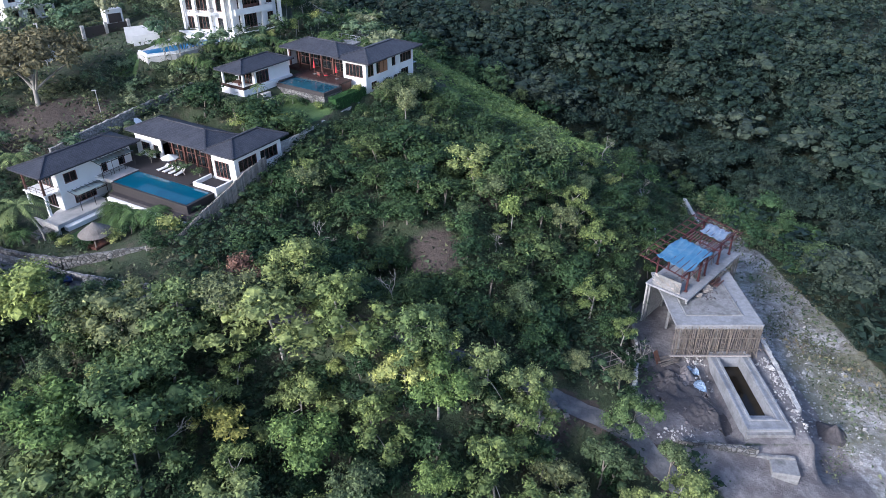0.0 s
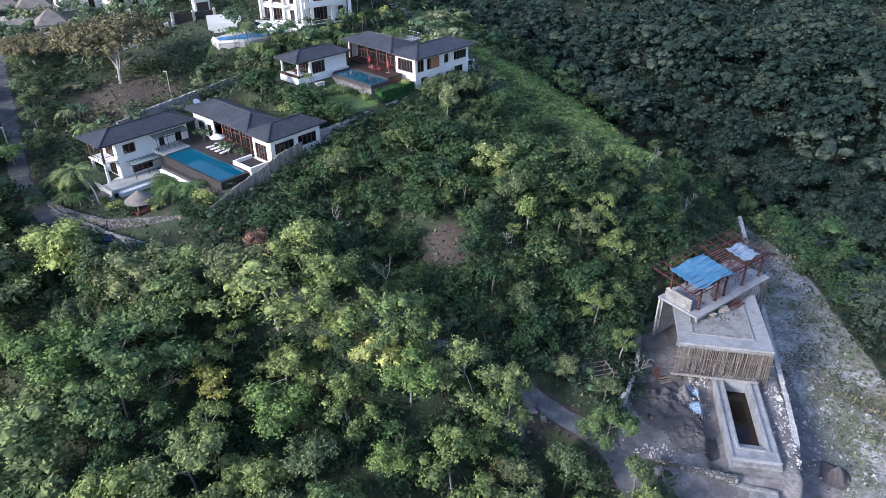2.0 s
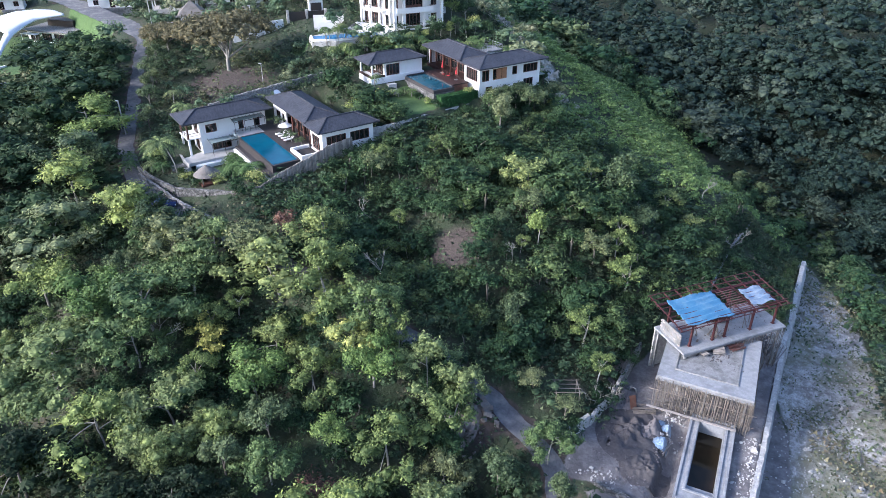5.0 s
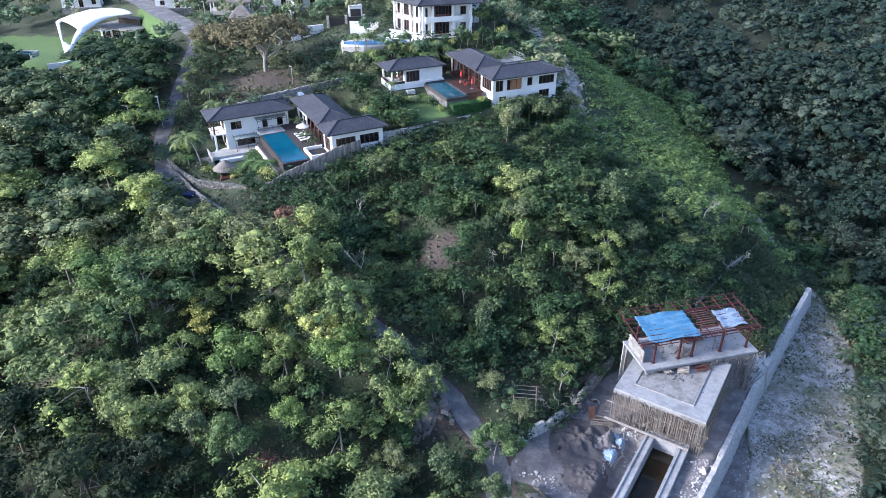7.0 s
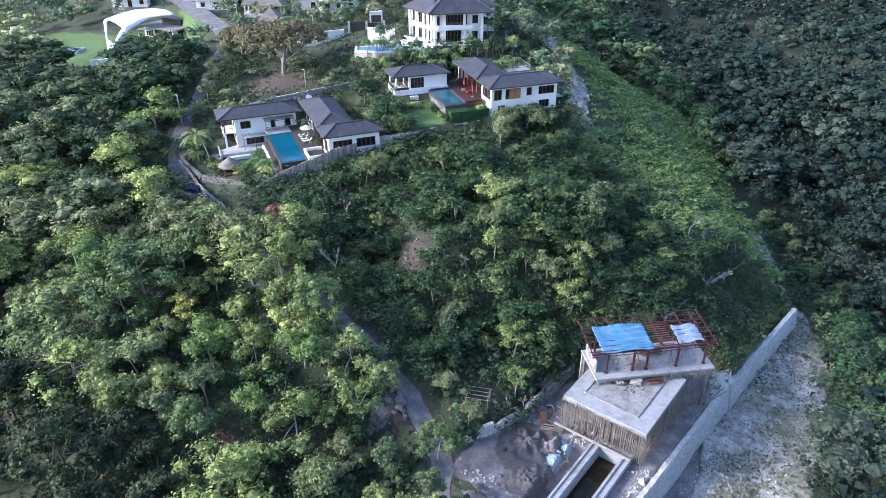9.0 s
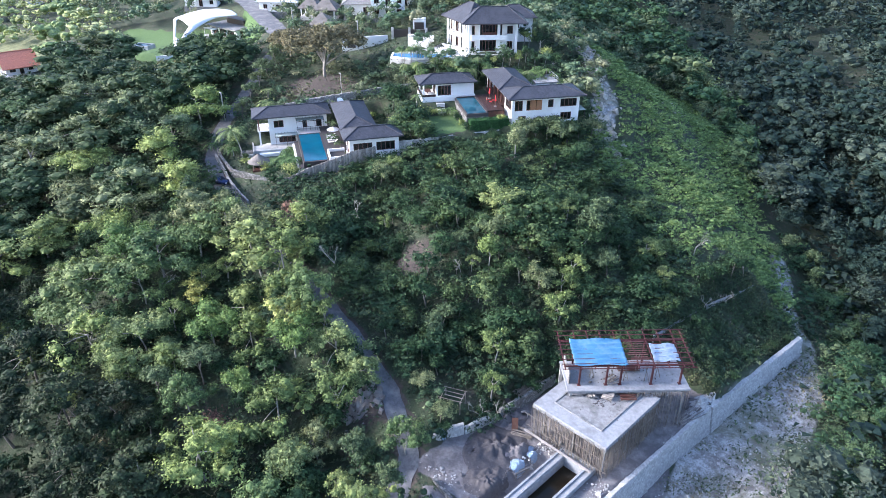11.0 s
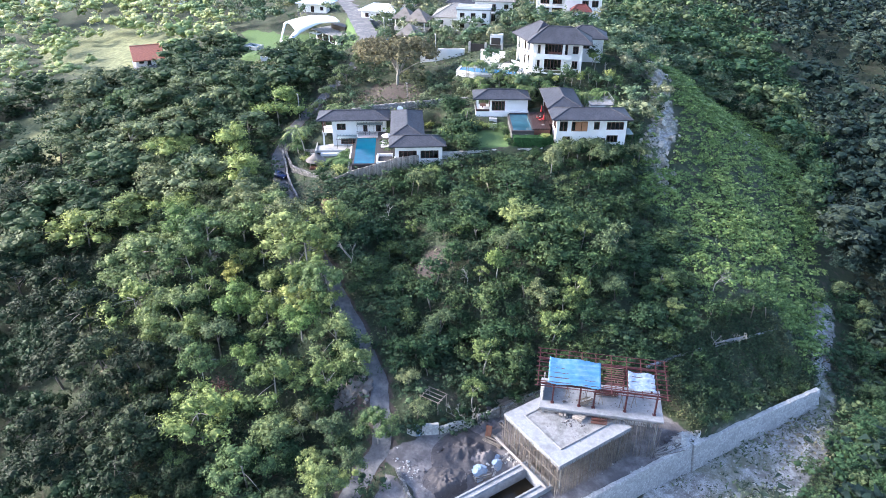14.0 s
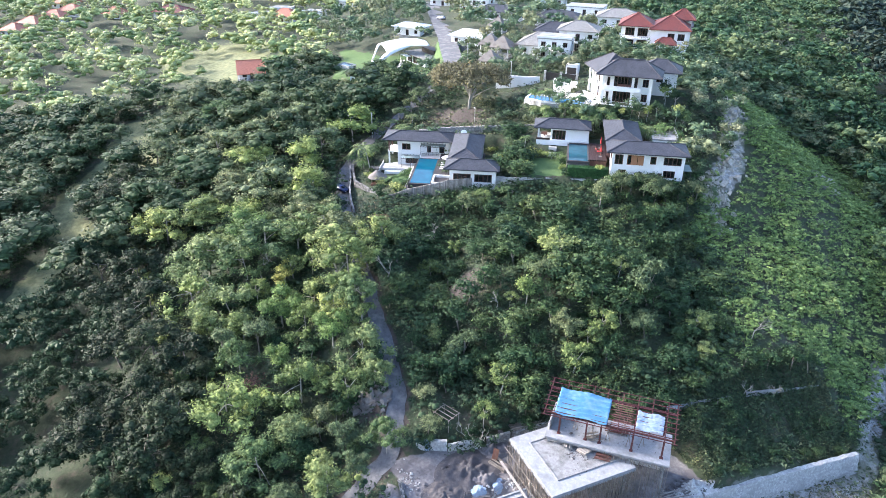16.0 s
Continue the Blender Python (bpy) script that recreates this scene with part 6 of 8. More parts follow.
def barn():
    """A plain house under a broad gabled roof."""
    x, y = PLAIN[0][:2]
    t = thing("orange_roofed_house", pose(x, y, land1(x, y) + 0.2, 0, 0, 82), "pale house under a broad orange tile gable roof", "house", "houses of the village")
    room(t, -4.6, 4.6, -4.6, 4.6, 0, 3.0, south=((-3.4, -1.6, 0.9, 2.2), (-0.6, 0.6, 0.02, 2.2), (1.6, 3.4, 0.9, 2.2)), east=((-1, 1, 0.9, 2.2),))
    part("ground_slab", boxes((-5.4, 5.4, -7.4, 5.4, -2, -0.002)), CONCRETE_OLD, t)
    bm = bmesh.new()
    prof = ((-6.6, 2.5), (0.6, 6.2), (5.6, 3.4), (5.6, 3.15), (0.6, 5.9), (-6.6, 2.25))
    a, b = [bm.verts.new((-5.4, v, z)) for v, z in prof], [bm.verts.new((5.4, v, z)) for v, z in prof]
    bm.faces.new(a[::-1]), bm.faces.new(b)
    for i in range(6):
        bm.faces.new((a[i], a[(i + 1) % 6], b[(i + 1) % 6], b[i]))
    bmesh.ops.recalc_face_normals(bm, faces=bm.faces)
    bm.normal_update()
    roof = part("roof", bm, ROOF_ORANGE, t)
    part("ridge_cap", bars(((-5.4, 0.6, 6.22), (5.4, 0.6, 6.22), 0.25)), ROOF_ORANGE, roof)
    for u in (-5.0, -1.7, 1.7, 5.0):
        part("porch_post", boxes((u - 0.1, u + 0.1, -6.3, -6.1, -0.002, 2.5)), WHITE, t)


barn()
for x, y, z, hd, w, d, label in PLAIN[1:]:
    plain_house("orange_roofed_house", x, y, land1(x, y) + 0.4, hd, w, d, 1, 0 if "flat" in label else 3.2, ROOF_RED if "brown" in label else CONCRETE if "flat" in label else ROOF_ORANGE, label, 1.2)


# thatched pavilions beside the gate
for x, y, z, s in THATCHED:
    t = thing("thatched_pavilion", pose(x, y, z, 0, 0, 40) @ Matrix.Scale(s, 4), "open garden pavilion with steep pale thatched roof", "pavilion", "thatched pavilions")
    bm = bmesh.new()
    hip_roof(bm, -3.2, 3.2, -3.0, 3.0, 2.8, 2.8, 0.3)
    part("thatch", bm, THATCH, t)
    for u in (-2.4, 2.4):
        for v in (-2.3, 2.3):
            part("post", boxes((u - 0.15, u + 0.15, v - 0.15, v + 0.15, -1.5, 2.5)), WHITE, t)
    part("platform", boxes((-2.7, 2.7, -2.6, 2.6, -1.5, 0.3)), PAVING, t)
pl = thing("small_pool", pose(-106.5, 136.0, 24.4, 0, 0, 35), "small bright blue pool beside the thatched pavilion", "pool")
part("rim", boxes((-3, 3, -2, -1.7, -1.5, 0.3), (-3, 3, 1.7, 2, -1.5, 0.3), (-3, -2.7, -1.698, 1.698, -1.5, 0.3), (2.7, 3, -1.698, 1.698, -1.5, 0.3)), PAVING, pl)
part("water", boxes((-2.698, 2.698, -1.698, 1.698, -1.5, 0.1)), WATER_BLUE, pl, "bright blue pool water")


# house under a white shell roof
def along(pts, f):
    p = np.array(pts, float)
    d = np.concatenate([[0], np.cumsum(np.linalg.norm(np.diff(p, axis=0), axis=1))])
    return np.array([np.interp(f * d[-1], d, p[:, k]) for k in range(3)])


def ribbon(bm, pts, w, z0, z1):
    """A flat path along a line, with thickness."""
    pts = [Vector((*p, 0)) for p in pts]
    rows = []
    for k, p in enumerate(pts):
        d = (pts[min(k + 1, len(pts) - 1)] - pts[max(k - 1, 0)]).normalized()
        q = Vector((-d.y, d.x, 0)) * w / 2
        rows.append([bm.verts.new(p + q * a + Vector((0, 0, z))) for a, z in ((-1, z0), (1, z0), (1, z1), (-1, z1))])
    for a, b in zip(rows, rows[1:]):
        for k in range(4):
            bm.faces.new((a[k], a[(k + 1) % 4], b[(k + 1) % 4], b[k]))
    bm.faces.new(rows[0][::-1]), bm.faces.new(rows[-1])
    bmesh.ops.recalc_face_normals(bm, faces=bm.faces)
    bm.normal_update()
    return bm


def shell_house():
    t = thing("shell_house", pose(0, 0, 0), "modern house under a white curved shell roof on a green lawn", "house")
    tip, left, right = (-141.4, 111.3, 16.1), (-162.5, 122.8, 21.8), (-144.8, 137.0, 23.7)
    outer = [left, (-161.5, 127.4, 22.9), (-158.8, 132.3, 24.0), (-154.0, 136.0, 24.4), (-149.5, 137.5, 24.3), right]
    inner = [tip, (-146.8, 119.2, 19.1), (-149.1, 123.7, 20.6), (-150.0, 128.4, 21.9), (-149.6, 131.6, 22.8), (-147.0, 134.5, 23.3), (-144.5, 136.6, 23.6)]
    bm = bmesh.new()
    n, rows = 32, []
    for i in range(n + 1):
        f = i / n
        b = along(inner, f)
        a = along([tip, left], f / 0.42) if f < 0.42 else along(outer, (f - 0.42) / 0.58)
        a = a + np.array([-0.5, 0.3, 0]) * (f == 0)
        bulge = 0.9 * math.sin(math.pi * f)
        rows.append([bm.verts.new(a * (1 - g) + b * g + np.array([0, 0, bulge * math.sin(math.pi * g)])) for g in (0, 0.16, 0.32, 0.48, 0.64, 0.82, 1)])
    for i, (p, q) in enumerate(zip(rows, rows[1:])):
        for j in range(6):
            if not (6 <= i <= 13 and 1 <= j <= 4):
                bm.faces.new((p[j], p[j + 1], q[j + 1], q[j]))
    bmesh.ops.recalc_face_normals(bm, faces=bm.faces)
    bmesh.ops.solidify(bm, geom=bm.faces[:], thickness=0.35)
    bm.normal_update()
    part("shell_roof", bm, SHELL, t, "smooth white curved shell roof with a triangular opening", True)
    h = Frame(-155.5, 132.0, 0, 8)
    w = thing("shell_house_wing", h.m, "low glazed wing with flat grey roof beneath the shell", "house")
    room(w, 0, 14, 0, 8, 16.2, 19.4, south=((0.8, 4.2, 16.4, 18.8), (5.0, 8.4, 16.4, 18.8), (9.2, 12.8, 16.4, 18.8)), east=((1.5, 6, 16.4, 18.8),))
    part("flat_roof", boxes((-1.0, 15.4, -1.4, 9.0, 19.4, 19.7)), ROOF_GREY, w)
    part("upper_room", boxes((3, 12, 5, 8.6, 19.702, 21.4)), BRONZE, w)
    part("roof_terrace", boxes((8, 20, 9.2, 18, 18.0, 19.0)), PAVING, w)
    part("awning", boxes((1.0, 6.2, -3.4, -1.41, 19.0, 19.12)), WHITE, w, "white canvas awning")
    part("awning_post", bars(((1.2, -3.3, 16.2), (1.2, -3.3, 19.0), 0.1), ((6.0, -3.3, 16.2), (6.0, -3.3, 19.0), 0.1)), WHITE, w)
    g = thing("garden_path", pose(0, 0, 0), "pale curved garden path over the lawn", "path")
    part("path", ribbon(bmesh.new(), [(-156.7, 130.9), (-151, 127.7), (-147, 125.2), (-144.3, 122.3), (-142.3, 118.8), (-143.5, 116.6)], 1.6, 15.8, 16.3), PAVING, g)
    k = thing("garden_wall", pose(0, 0, 0), "low curved white garden wall below the lawn", "wall")
    part("wall", ribbon(bmesh.new(), [(-139.4, 104.6), (-137.6, 107.8), (-137.8, 111.5), (-140.1, 114.3)], 0.5, 14.6, 16.5), WHITE, k)
    r = thing("drive", pose(0, 0, 0), "pale grey drive below the shell house", "drive")
    part("paving", ribbon(bmesh.new(), [(-125.3, 90.2), (-126.8, 98.1), (-126.6, 107.9), (-121, 114)], 3.6, 15.0, 16.25), CONCRETE, r)
    q = thing("small_pool", pose(-157, 108.5, 16.1, 0, 0, 30), "small dark blue pool on the lawn", "pool")
    part("rim", boxes((-3, 3, -2, -1.7, -1, 0.3), (-3, 3, 1.7, 2, -1, 0.3), (-3, -2.7, -1.698, 1.698, -1, 0.3), (2.7, 3, -1.698, 1.698, -1, 0.3)), PAVING, q)
    part("water", boxes((-2.698, 2.698, -1.698, 1.698, -1, 0.1)), WATER_DARK, q, "dark pool water")


shell_house()


# ---- car, poles ----
def car(x, y, turn, paint, label):
    c = thing("car", pose(x, y, land1(x, y) + 0.10, 0, 0, turn), label, "car", "cars on the lane")
    prof = [(-2.0, 0.35), (-2.0, 0.8), (-1.9, 0.95), (-1.0, 1.02), (-0.4, 1.45), (1.3, 1.5), (1.9, 1.05), (2.05, 0.9), (2.05, 0.35)]
    bm = bmesh.new()
    a = [bm.verts.new((u, -0.85 if v < 1.1 else -0.66, v)) for u, v in prof]
    b = [bm.verts.new((u, 0.85 if v < 1.1 else 0.66, v)) for u, v in prof]
    bm.faces.new(a), bm.faces.new(b[::-1])
    for i in range(len(prof)):
        j = (i + 1) % len(prof)
        bm.faces.new((a[j], a[i], b[i], b[j]))
    bmesh.ops.recalc_face_normals(bm, faces=bm.faces)
    bmesh.ops.bevel(bm, geom=bm.edges[:], offset=0.06, segments=2, affect="EDGES")
    bm.normal_update()
    part("body", bm, paint, c, "", True)
    for n0, s in (("windscreen", ((-1.0, 1.05), (-0.42, 1.44))), ("rear_window", ((1.87, 1.1), (1.36, 1.46)))):
        bm = bmesh.new()
        off = -0.03 if n0 == "windscreen" else 0.03
        vs = [bm.verts.new(p) for p in ((s[0][0] + off, -0.68, s[0][1]), (s[0][0] + off, 0.68, s[0][1]), (s[1][0] + off, 0.6, s[1][1]), (s[1][0] + off, -0.6, s[1][1]))]
        bm.faces.new(vs)
        bmesh.ops.solidify(bm, geom=bm.faces[:], thickness=0.02)
        bm.normal_update()
        part(n0, bm, GLASS, c)
    for u in (-1.3, 1.3):
        for v in (-0.8, 0.8):
            bm = bmesh.new()
            bar(bm, (u, v - 0.1, 0.3), (u, v + 0.1, 0.3), 0.44, sides=14)
            bm.normal_update()
            part("wheel", bm, RUBBER, c)
    for v in (-0.6, 0.6):
        part("headlight", boxes((-2.04, -1.98, v - 0.16, v + 0.16, 0.62, 0.76)), WHITE, c, "pale headlight")
        part("tail_light", boxes((2.03, 2.08, v - 0.14, v + 0.14, 0.66, 0.86)), RED_CLOTH, c, "red tail light")


car(-50.0, 75.3, 205, CAR_PAINT, "dark blue hatchback car parked on the lane")
car(-196.0, 164.0, 20, SHELL, "white hatchback car parked far along the lane")
for x, y, h, label in ((-75.2, 91.4, 7.0, "grey concrete utility pole beside the lane"), (-58.0, 113.5, 5.0, "thin grey lamp post on the scrubby bank"), (-76, 133.5, 8.0, "tall grey utility pole by the gates"), (-112, 137, 7, "grey utility pole along the lane")):
    t = thing("utility_pole", pose(x, y, land1(x, y)), label, "pole", "poles along the lane")
    part("pole", bars(((0, 0, 0), (0, 0, h), 0.09 if "lamp" in label else 0.18), sides=8), METAL_GREY, t)
    part("lamp_head" if "lamp" in label else "crossarm", boxes((-0.6, 0.15, -0.1, 0.1, h - 0.25, h - 0.1), bevel=0.02), METAL_GREY, t)
t = thing("satellite_dish", VA.m @ pose(19.0, 2.4, 22.4), "white satellite dish on the villa's roof", "dish")
bm = bmesh.new()
bmesh.ops.create_cone(bm, cap_ends=True, segments=16, radius1=0.15, radius2=0.75, depth=0.25, matrix=Euler((0.7, 0.3, 0)).to_matrix().to_4x4() @ Matrix.Translation((0, 0, 0.9)))
bm.normal_update()
part("bowl", bm, WHITE, t)
part("mast", bars(((0, 0, 0), (0.1, -0.4, 0.7), 0.08), sides=6), METAL_GREY, t)


# ---- vegetation ----
ICO_V = np.array([(0, 0, -1), (0.72, -0.53, -0.45), (-0.28, -0.85, -0.45), (-0.89, 0, -0.45), (-0.28, 0.85, -0.45), (0.72, 0.53, -0.45),
                  (0.28, -0.85, 0.45), (-0.72, -0.53, 0.45), (-0.72, 0.53, 0.45), (0.28, 0.85, 0.45), (0.89, 0, 0.45), (0, 0, 1)])
ICO_F = np.array([(0, 1, 2), (1, 0, 5), (0, 2, 3), (0, 3, 4), (0, 4, 5), (1, 5, 10), (2, 1, 6), (3, 2, 7), (4, 3, 8), (5, 4, 9),
                  (1, 10, 6), (2, 6, 7), (3, 7, 8), (4, 8, 9), (5, 9, 10), (6, 10, 11), (7, 6, 11), (8, 7, 11), (9, 8, 11), (10, 9, 11)])


def unit(v):
    return v / np.maximum(np.linalg.norm(v, axis=-1, keepdims=True), 1e-9)


def leaves_at(rng, pos, out, size):
    """Pointed leaf blades at pos, facing about out. Returns vertices and triangles."""
    n = len(pos)
    nrm = unit(out + rng.normal(0, 0.55, (n, 3)))
    t = unit(np.cross(nrm, rng.normal(0, 1, (n, 3))))
    s = np.cross(nrm, t)
    L = (size * rng.uniform(0.6, 1.4, n))[:, None]
    v = np.stack([pos - t * L * 0.45 - s * L * 0.36, pos - t * L * 0.45 + s * L * 0.36, pos + t * L * 0.75 - nrm * L * 0.2], 1).reshape(-1, 3)
    return v, np.arange(3 * n).reshape(n, 3)


def crown(rng, clumps, radii, n_leaf, size, core=0.5, droop=-0.35, cores=99, sprig=5, reach=(0.55, 1.22)):
    """Sprigs of a few leaves over a set of clumps, and a dense twiggy core in each, so that gaps look into the crown and not through it."""
    w = radii ** 2
    m = max(1, n_leaf // sprig)
    pick = rng.choice(len(clumps), m, p=w / w.sum())
    d = rng.normal(0, 1, (m, 3))
    d[:, 2] = np.abs(d[:, 2] + 0.25) * np.where(rng.random(m) < 0.22, droop, 1)
    d = unit(d)
    pos = clumps[pick] + d * radii[pick][:, None] * rng.uniform(*reach, (m, 1)) * (1, 1, 0.85)
    pos = np.repeat(pos, sprig, 0) + rng.normal(0, 0.75 * size, (m * sprig, 3))
    d = np.repeat(d, sprig, 0)
    V, Q = leaves_at(rng, pos, d * (1, 1, 0.7) + (0, 0, 0.6), size)
    cv, ct = [], []
    for i, (c, r) in enumerate(list(zip(clumps, radii))[:cores]):
        cv.append(c + ICO_V * r * core * rng.uniform(0.8, 1.1, (12, 1)) * (1, 1, 0.8))
        ct.append(ICO_F + 12 * i + len(V))
    return np.concatenate([V] + cv), np.concatenate([Q] + ct)


def tube(path, radii, sides=6):
    path = np.asarray(path, float)
    d = unit(np.gradient(path, axis=0))
    s = unit(np.cross(d, (0.31, 0.95, 0.05)))
    u = np.cross(s, d)
    a = 2 * np.pi * np.arange(sides) / sides
    V = (path[:, None] + (s[:, None] * np.cos(a)[None, :, None] + u[:, None] * np.sin(a)[None, :, None]) * np.asarray(radii)[:, None, None]).reshape(-1, 3)
    i = np.arange(len(path) - 1)[:, None] * sides
    k = np.arange(sides)[None]
    Q = np.stack([i + k, i + (k + 1) % sides, i + sides + (k + 1) % sides, i + sides + k], -1).reshape(-1, 4)
    return V, Q


def join(pieces):
    V, Q, o = [], [], 0
    for v, q in pieces:
        V.append(v), Q.append(q + o)
        o += len(v)
    return np.concatenate(V), np.concatenate(Q)


def limbs(rng, height, clumps, radii, r0, split=0.5, forks=3):
    """A leaning, tapered trunk with limbs out to the clumps."""
    lean = rng.normal(0, 0.35, 2)
    top = np.array([lean[0], lean[1], height * 0.72])
    k = np.linspace(0, 1, 6)[:, None]
    trunk = k * top + np.sin(k * 5) * (*rng.normal(0, 0.08, 2), 0)
    out = [tube(trunk - (0, 0, 0.3) * (1 - k), r0 * (1 - 0.6 * k[:, 0]), 7)]
    for c in clumps[np.argsort(-radii)[:forks]]:
        f = rng.uniform(split, 0.95)
        a = f * top
        kk = np.linspace(0, 1, 5)[:, None]
        p = a + (c - a) * kk * 0.85 + (0, 0, 0.25) * np.sin(kk * np.pi)
        out.append(tube(p, r0 * 0.45 * (1 - 0.75 * kk[:, 0]), 5))
    return join(out)


def spreading(rng):
    """A broad dense crown of uneven lobes: a dome with a skirt that hides most of the limbs."""
    c, r = [], []
    k = int(rng.integers(7, 10))
    for i in range(k):
        a = 2 * math.pi * (i + rng.uniform(-0.3, 0.3)) / max(1, k - 2)
        q = rng.uniform(2.0, 3.3) if i < k - 2 else rng.uniform(0.2, 1.3)
        m = np.array([q * math.cos(a), q * math.sin(a), 6.4 - 0.30 * q * q + rng.normal(0, 0.4)])
        w = rng.uniform(1.2, 1.8)
        for _ in range(int(rng.integers(5, 8))):
            d = unit(rng.normal(0, 1, 3))
            d[2] = abs(d[2]) * (1 if rng.random() < 0.6 else -1.0)
            c.append(m + d * w * rng.uniform(0.3, 1.0) * (1, 1, 0.85))
            r.append(rng.uniform(0.6, 1.0))
    order = rng.permutation(len(c))
    return np.array(c)[order], np.array(r)[order], 8.0, 0.13


def shape(rng, kind):
    """Clumps, radii, height, trunk radius of one tree of each habit."""
    if kind == "round":
        n, cr, ch, cz = 13, 2.5, 1.9, 5.0
    elif kind == "tall":
        n, cr, ch, cz = 12, 1.7, 2.8, 5.2
    elif kind == "wide":
        n, cr, ch, cz = 16, 3.3, 1.2, 5.0
    elif kind == "loose":
        n, cr, ch, cz = 11, 2.3, 2.5, 5.2
    elif kind == "spread":
        return spreading(rng)
    else:  # bush
        n, cr, ch, cz = 8, 1.5, 0.9, 1.2
    d = unit(rng.normal(0, 1, (n, 3)))
    d[:, 2] = np.abs(d[:, 2]) * np.where(rng.random(n) < 0.35, -0.8, 1)
    f = rng.uniform(0.35, 1.0, (n, 1))
    c = d * f * (cr, cr, ch) + (0, 0, cz)
    c[:, :2] += rng.normal(0, 0.35, 2)
    r = rng.uniform(0.75, 1.25, n) * (0.62 if kind == "loose" else 0.8 if kind == "bush" else 1.0) * (0.9 if kind == "tall" else 1)
    return c, r, (cz + ch), 0.16


def tree_meshes(kind, seed, n_leaf, size, leaf, bark):
    rng = np.random.default_rng(seed)
    c, r, h, r0 = shape(rng, kind)
    V, T = crown(rng, c, r, n_leaf, size * (0.45 if kind == "bush" else 1), 0.4 if kind == "bush" else 0.6 if leaf is L_SLOPE else 0.74, -0.35, 34 if kind == "spread" else 11, 5, (0.45, 1.5) if leaf is L_SLOPE else (0.55, 1.25))
    tv, tq = limbs(rng, h, c, r, r0 * (0.4 if kind == "bush" else 1), 0.5, 2 if kind == "bush" or leaf is L_SLOPE else 4)
    return fast_mesh("crown", V, None, T, [leaf]), fast_mesh("trunk", tv, tq, None, [bark], None, True)


HABITS = {
    "dark": [tree_meshes(k, s, n, 0.25, L_DARK, BARK) for k, s, n in (("spread", 1, 3500), ("spread", 2, 3500), ("spread", 6, 3500), ("wide", 4, 2800), ("loose", 5, 2600))],
    "deep": [tree_meshes(k, s, n, 0.25, L_DEEP_SHADE, BARK) for k, s, n in (("spread", 51, 3500), ("spread", 52, 3500), ("round", 53, 2600))],
    "mid": [tree_meshes(k, s, n, 0.25, L_MID, PALE_BARK) for k, s, n in (("spread", 61, 3500), ("spread", 62, 3500), ("round", 63, 3200))],
    "fresh": [tree_meshes(k, s, n, 0.24, L_FRESH, PALE_BARK) for k, s, n in (("spread", 71, 3500), ("round", 72, 3400))],
    "light": [tree_meshes(k, s, n, 0.24, L_LIGHT, PALE_BARK) for k, s, n in (("spread", 11, 3600), ("tall", 12, 2700), ("spread", 13, 3600), ("wide", 14, 3000))],
    "gold": [tree_meshes(k, s, n, 0.23, L_GOLD, PALE_BARK) for k, s, n in (("loose", 81, 1500),)],
    "pale": [tree_meshes(k, s, n, 0.24, L_PALE, PALE_BARK) for k, s, n in (("spread", 91, 3300), ("spread", 92, 3300))],
    "olive": [tree_meshes(k, s, n, 0.24, L_OLIVE, PALE_BARK) for k, s, n in (("spread", 21, 3300), ("loose", 22, 2300), ("spread", 23, 3300))],
    "small": [tree_meshes(k, s, 640 if k == "bush" else 900, 0.42 if k == "bush" else 0.33, L_SLOPE, BARK) for k, s in (("round", 31), ("tall", 32), ("bush", 33), ("loose", 34), ("bush", 35), ("wide", 36))],
    "pink": [tree_meshes("bush", s, 700, 0.45, L_PINK, BARK) for s in (41, 42)]}
LABELS = {"dark": "dark green broad-leaved tree with a dense rounded crown", "deep": "tree at the foot, shade put into its deep green", "mid": "mid green leafy tree with a broad lobed crown", "fresh": "fresh bright green tree with a dense crown",
          "light": "yellow-green leafy tree with a bright open crown", "gold": "sparse tree with large yellowing leaves", "pale": "pale grey-green tree with a feathery crown",
          "olive": "grey-green tree with a thin feathery crown", "small": "small dark green tree of the hillside scrub", "pink": "reddish-brown dry shrub beside the lane"}
GROUPS = {"dark": "dark trees of the wood", "deep": "deep green trees of the lower wood", "mid": "green trees of the wood", "fresh": "fresh green trees of the wood", "light": "bright trees of the wood", "gold": "yellowing trees", "pale": "pale grey-green trees",
          "olive": "grey-green trees", "small": "scrub trees of the slope", "pink": "reddish shrubs"}


KINDS = {"dark": "broadleaf_tree", "deep": "broadleaf_tree", "mid": "broadleaf_tree", "fresh": "broadleaf_tree", "light": "leafy_tree", "gold": "leafy_tree", "pale": "feathery_tree", "olive": "feathery_tree", "small": "scrub_tree", "pink": "shrub"}


def plant(kind, x, y, height, rng, variant=None, wide=1.0):
    """A tree of its own: trunk and crown."""
    pair = HABITS[kind][int(rng.integers(len(HABITS[kind]))) if variant is None else variant]
    bush = kind == "pink" or (kind == "small" and pair in (HABITS["small"][2], HABITS["small"][4]))
    s = min(height, 3.4) / 2.3 if bush else height / 7.2
    t = thing("shrub" if bush else KINDS[kind], pose(x, y, land1(x, y) - (0.16 * height if kind == "small" and not bush else 0.1), 0, 0, rng.uniform(0, 360)) @ Matrix.Diagonal((s * wide, s * wide, s, 1)), LABELS[kind], "shrub" if bush else "tree", GROUPS[kind])
    for me, nm in ((pair[1], "trunk"), (pair[0], "crown")):
        ob = new(nm, me)
        ob.parent = t
    return t


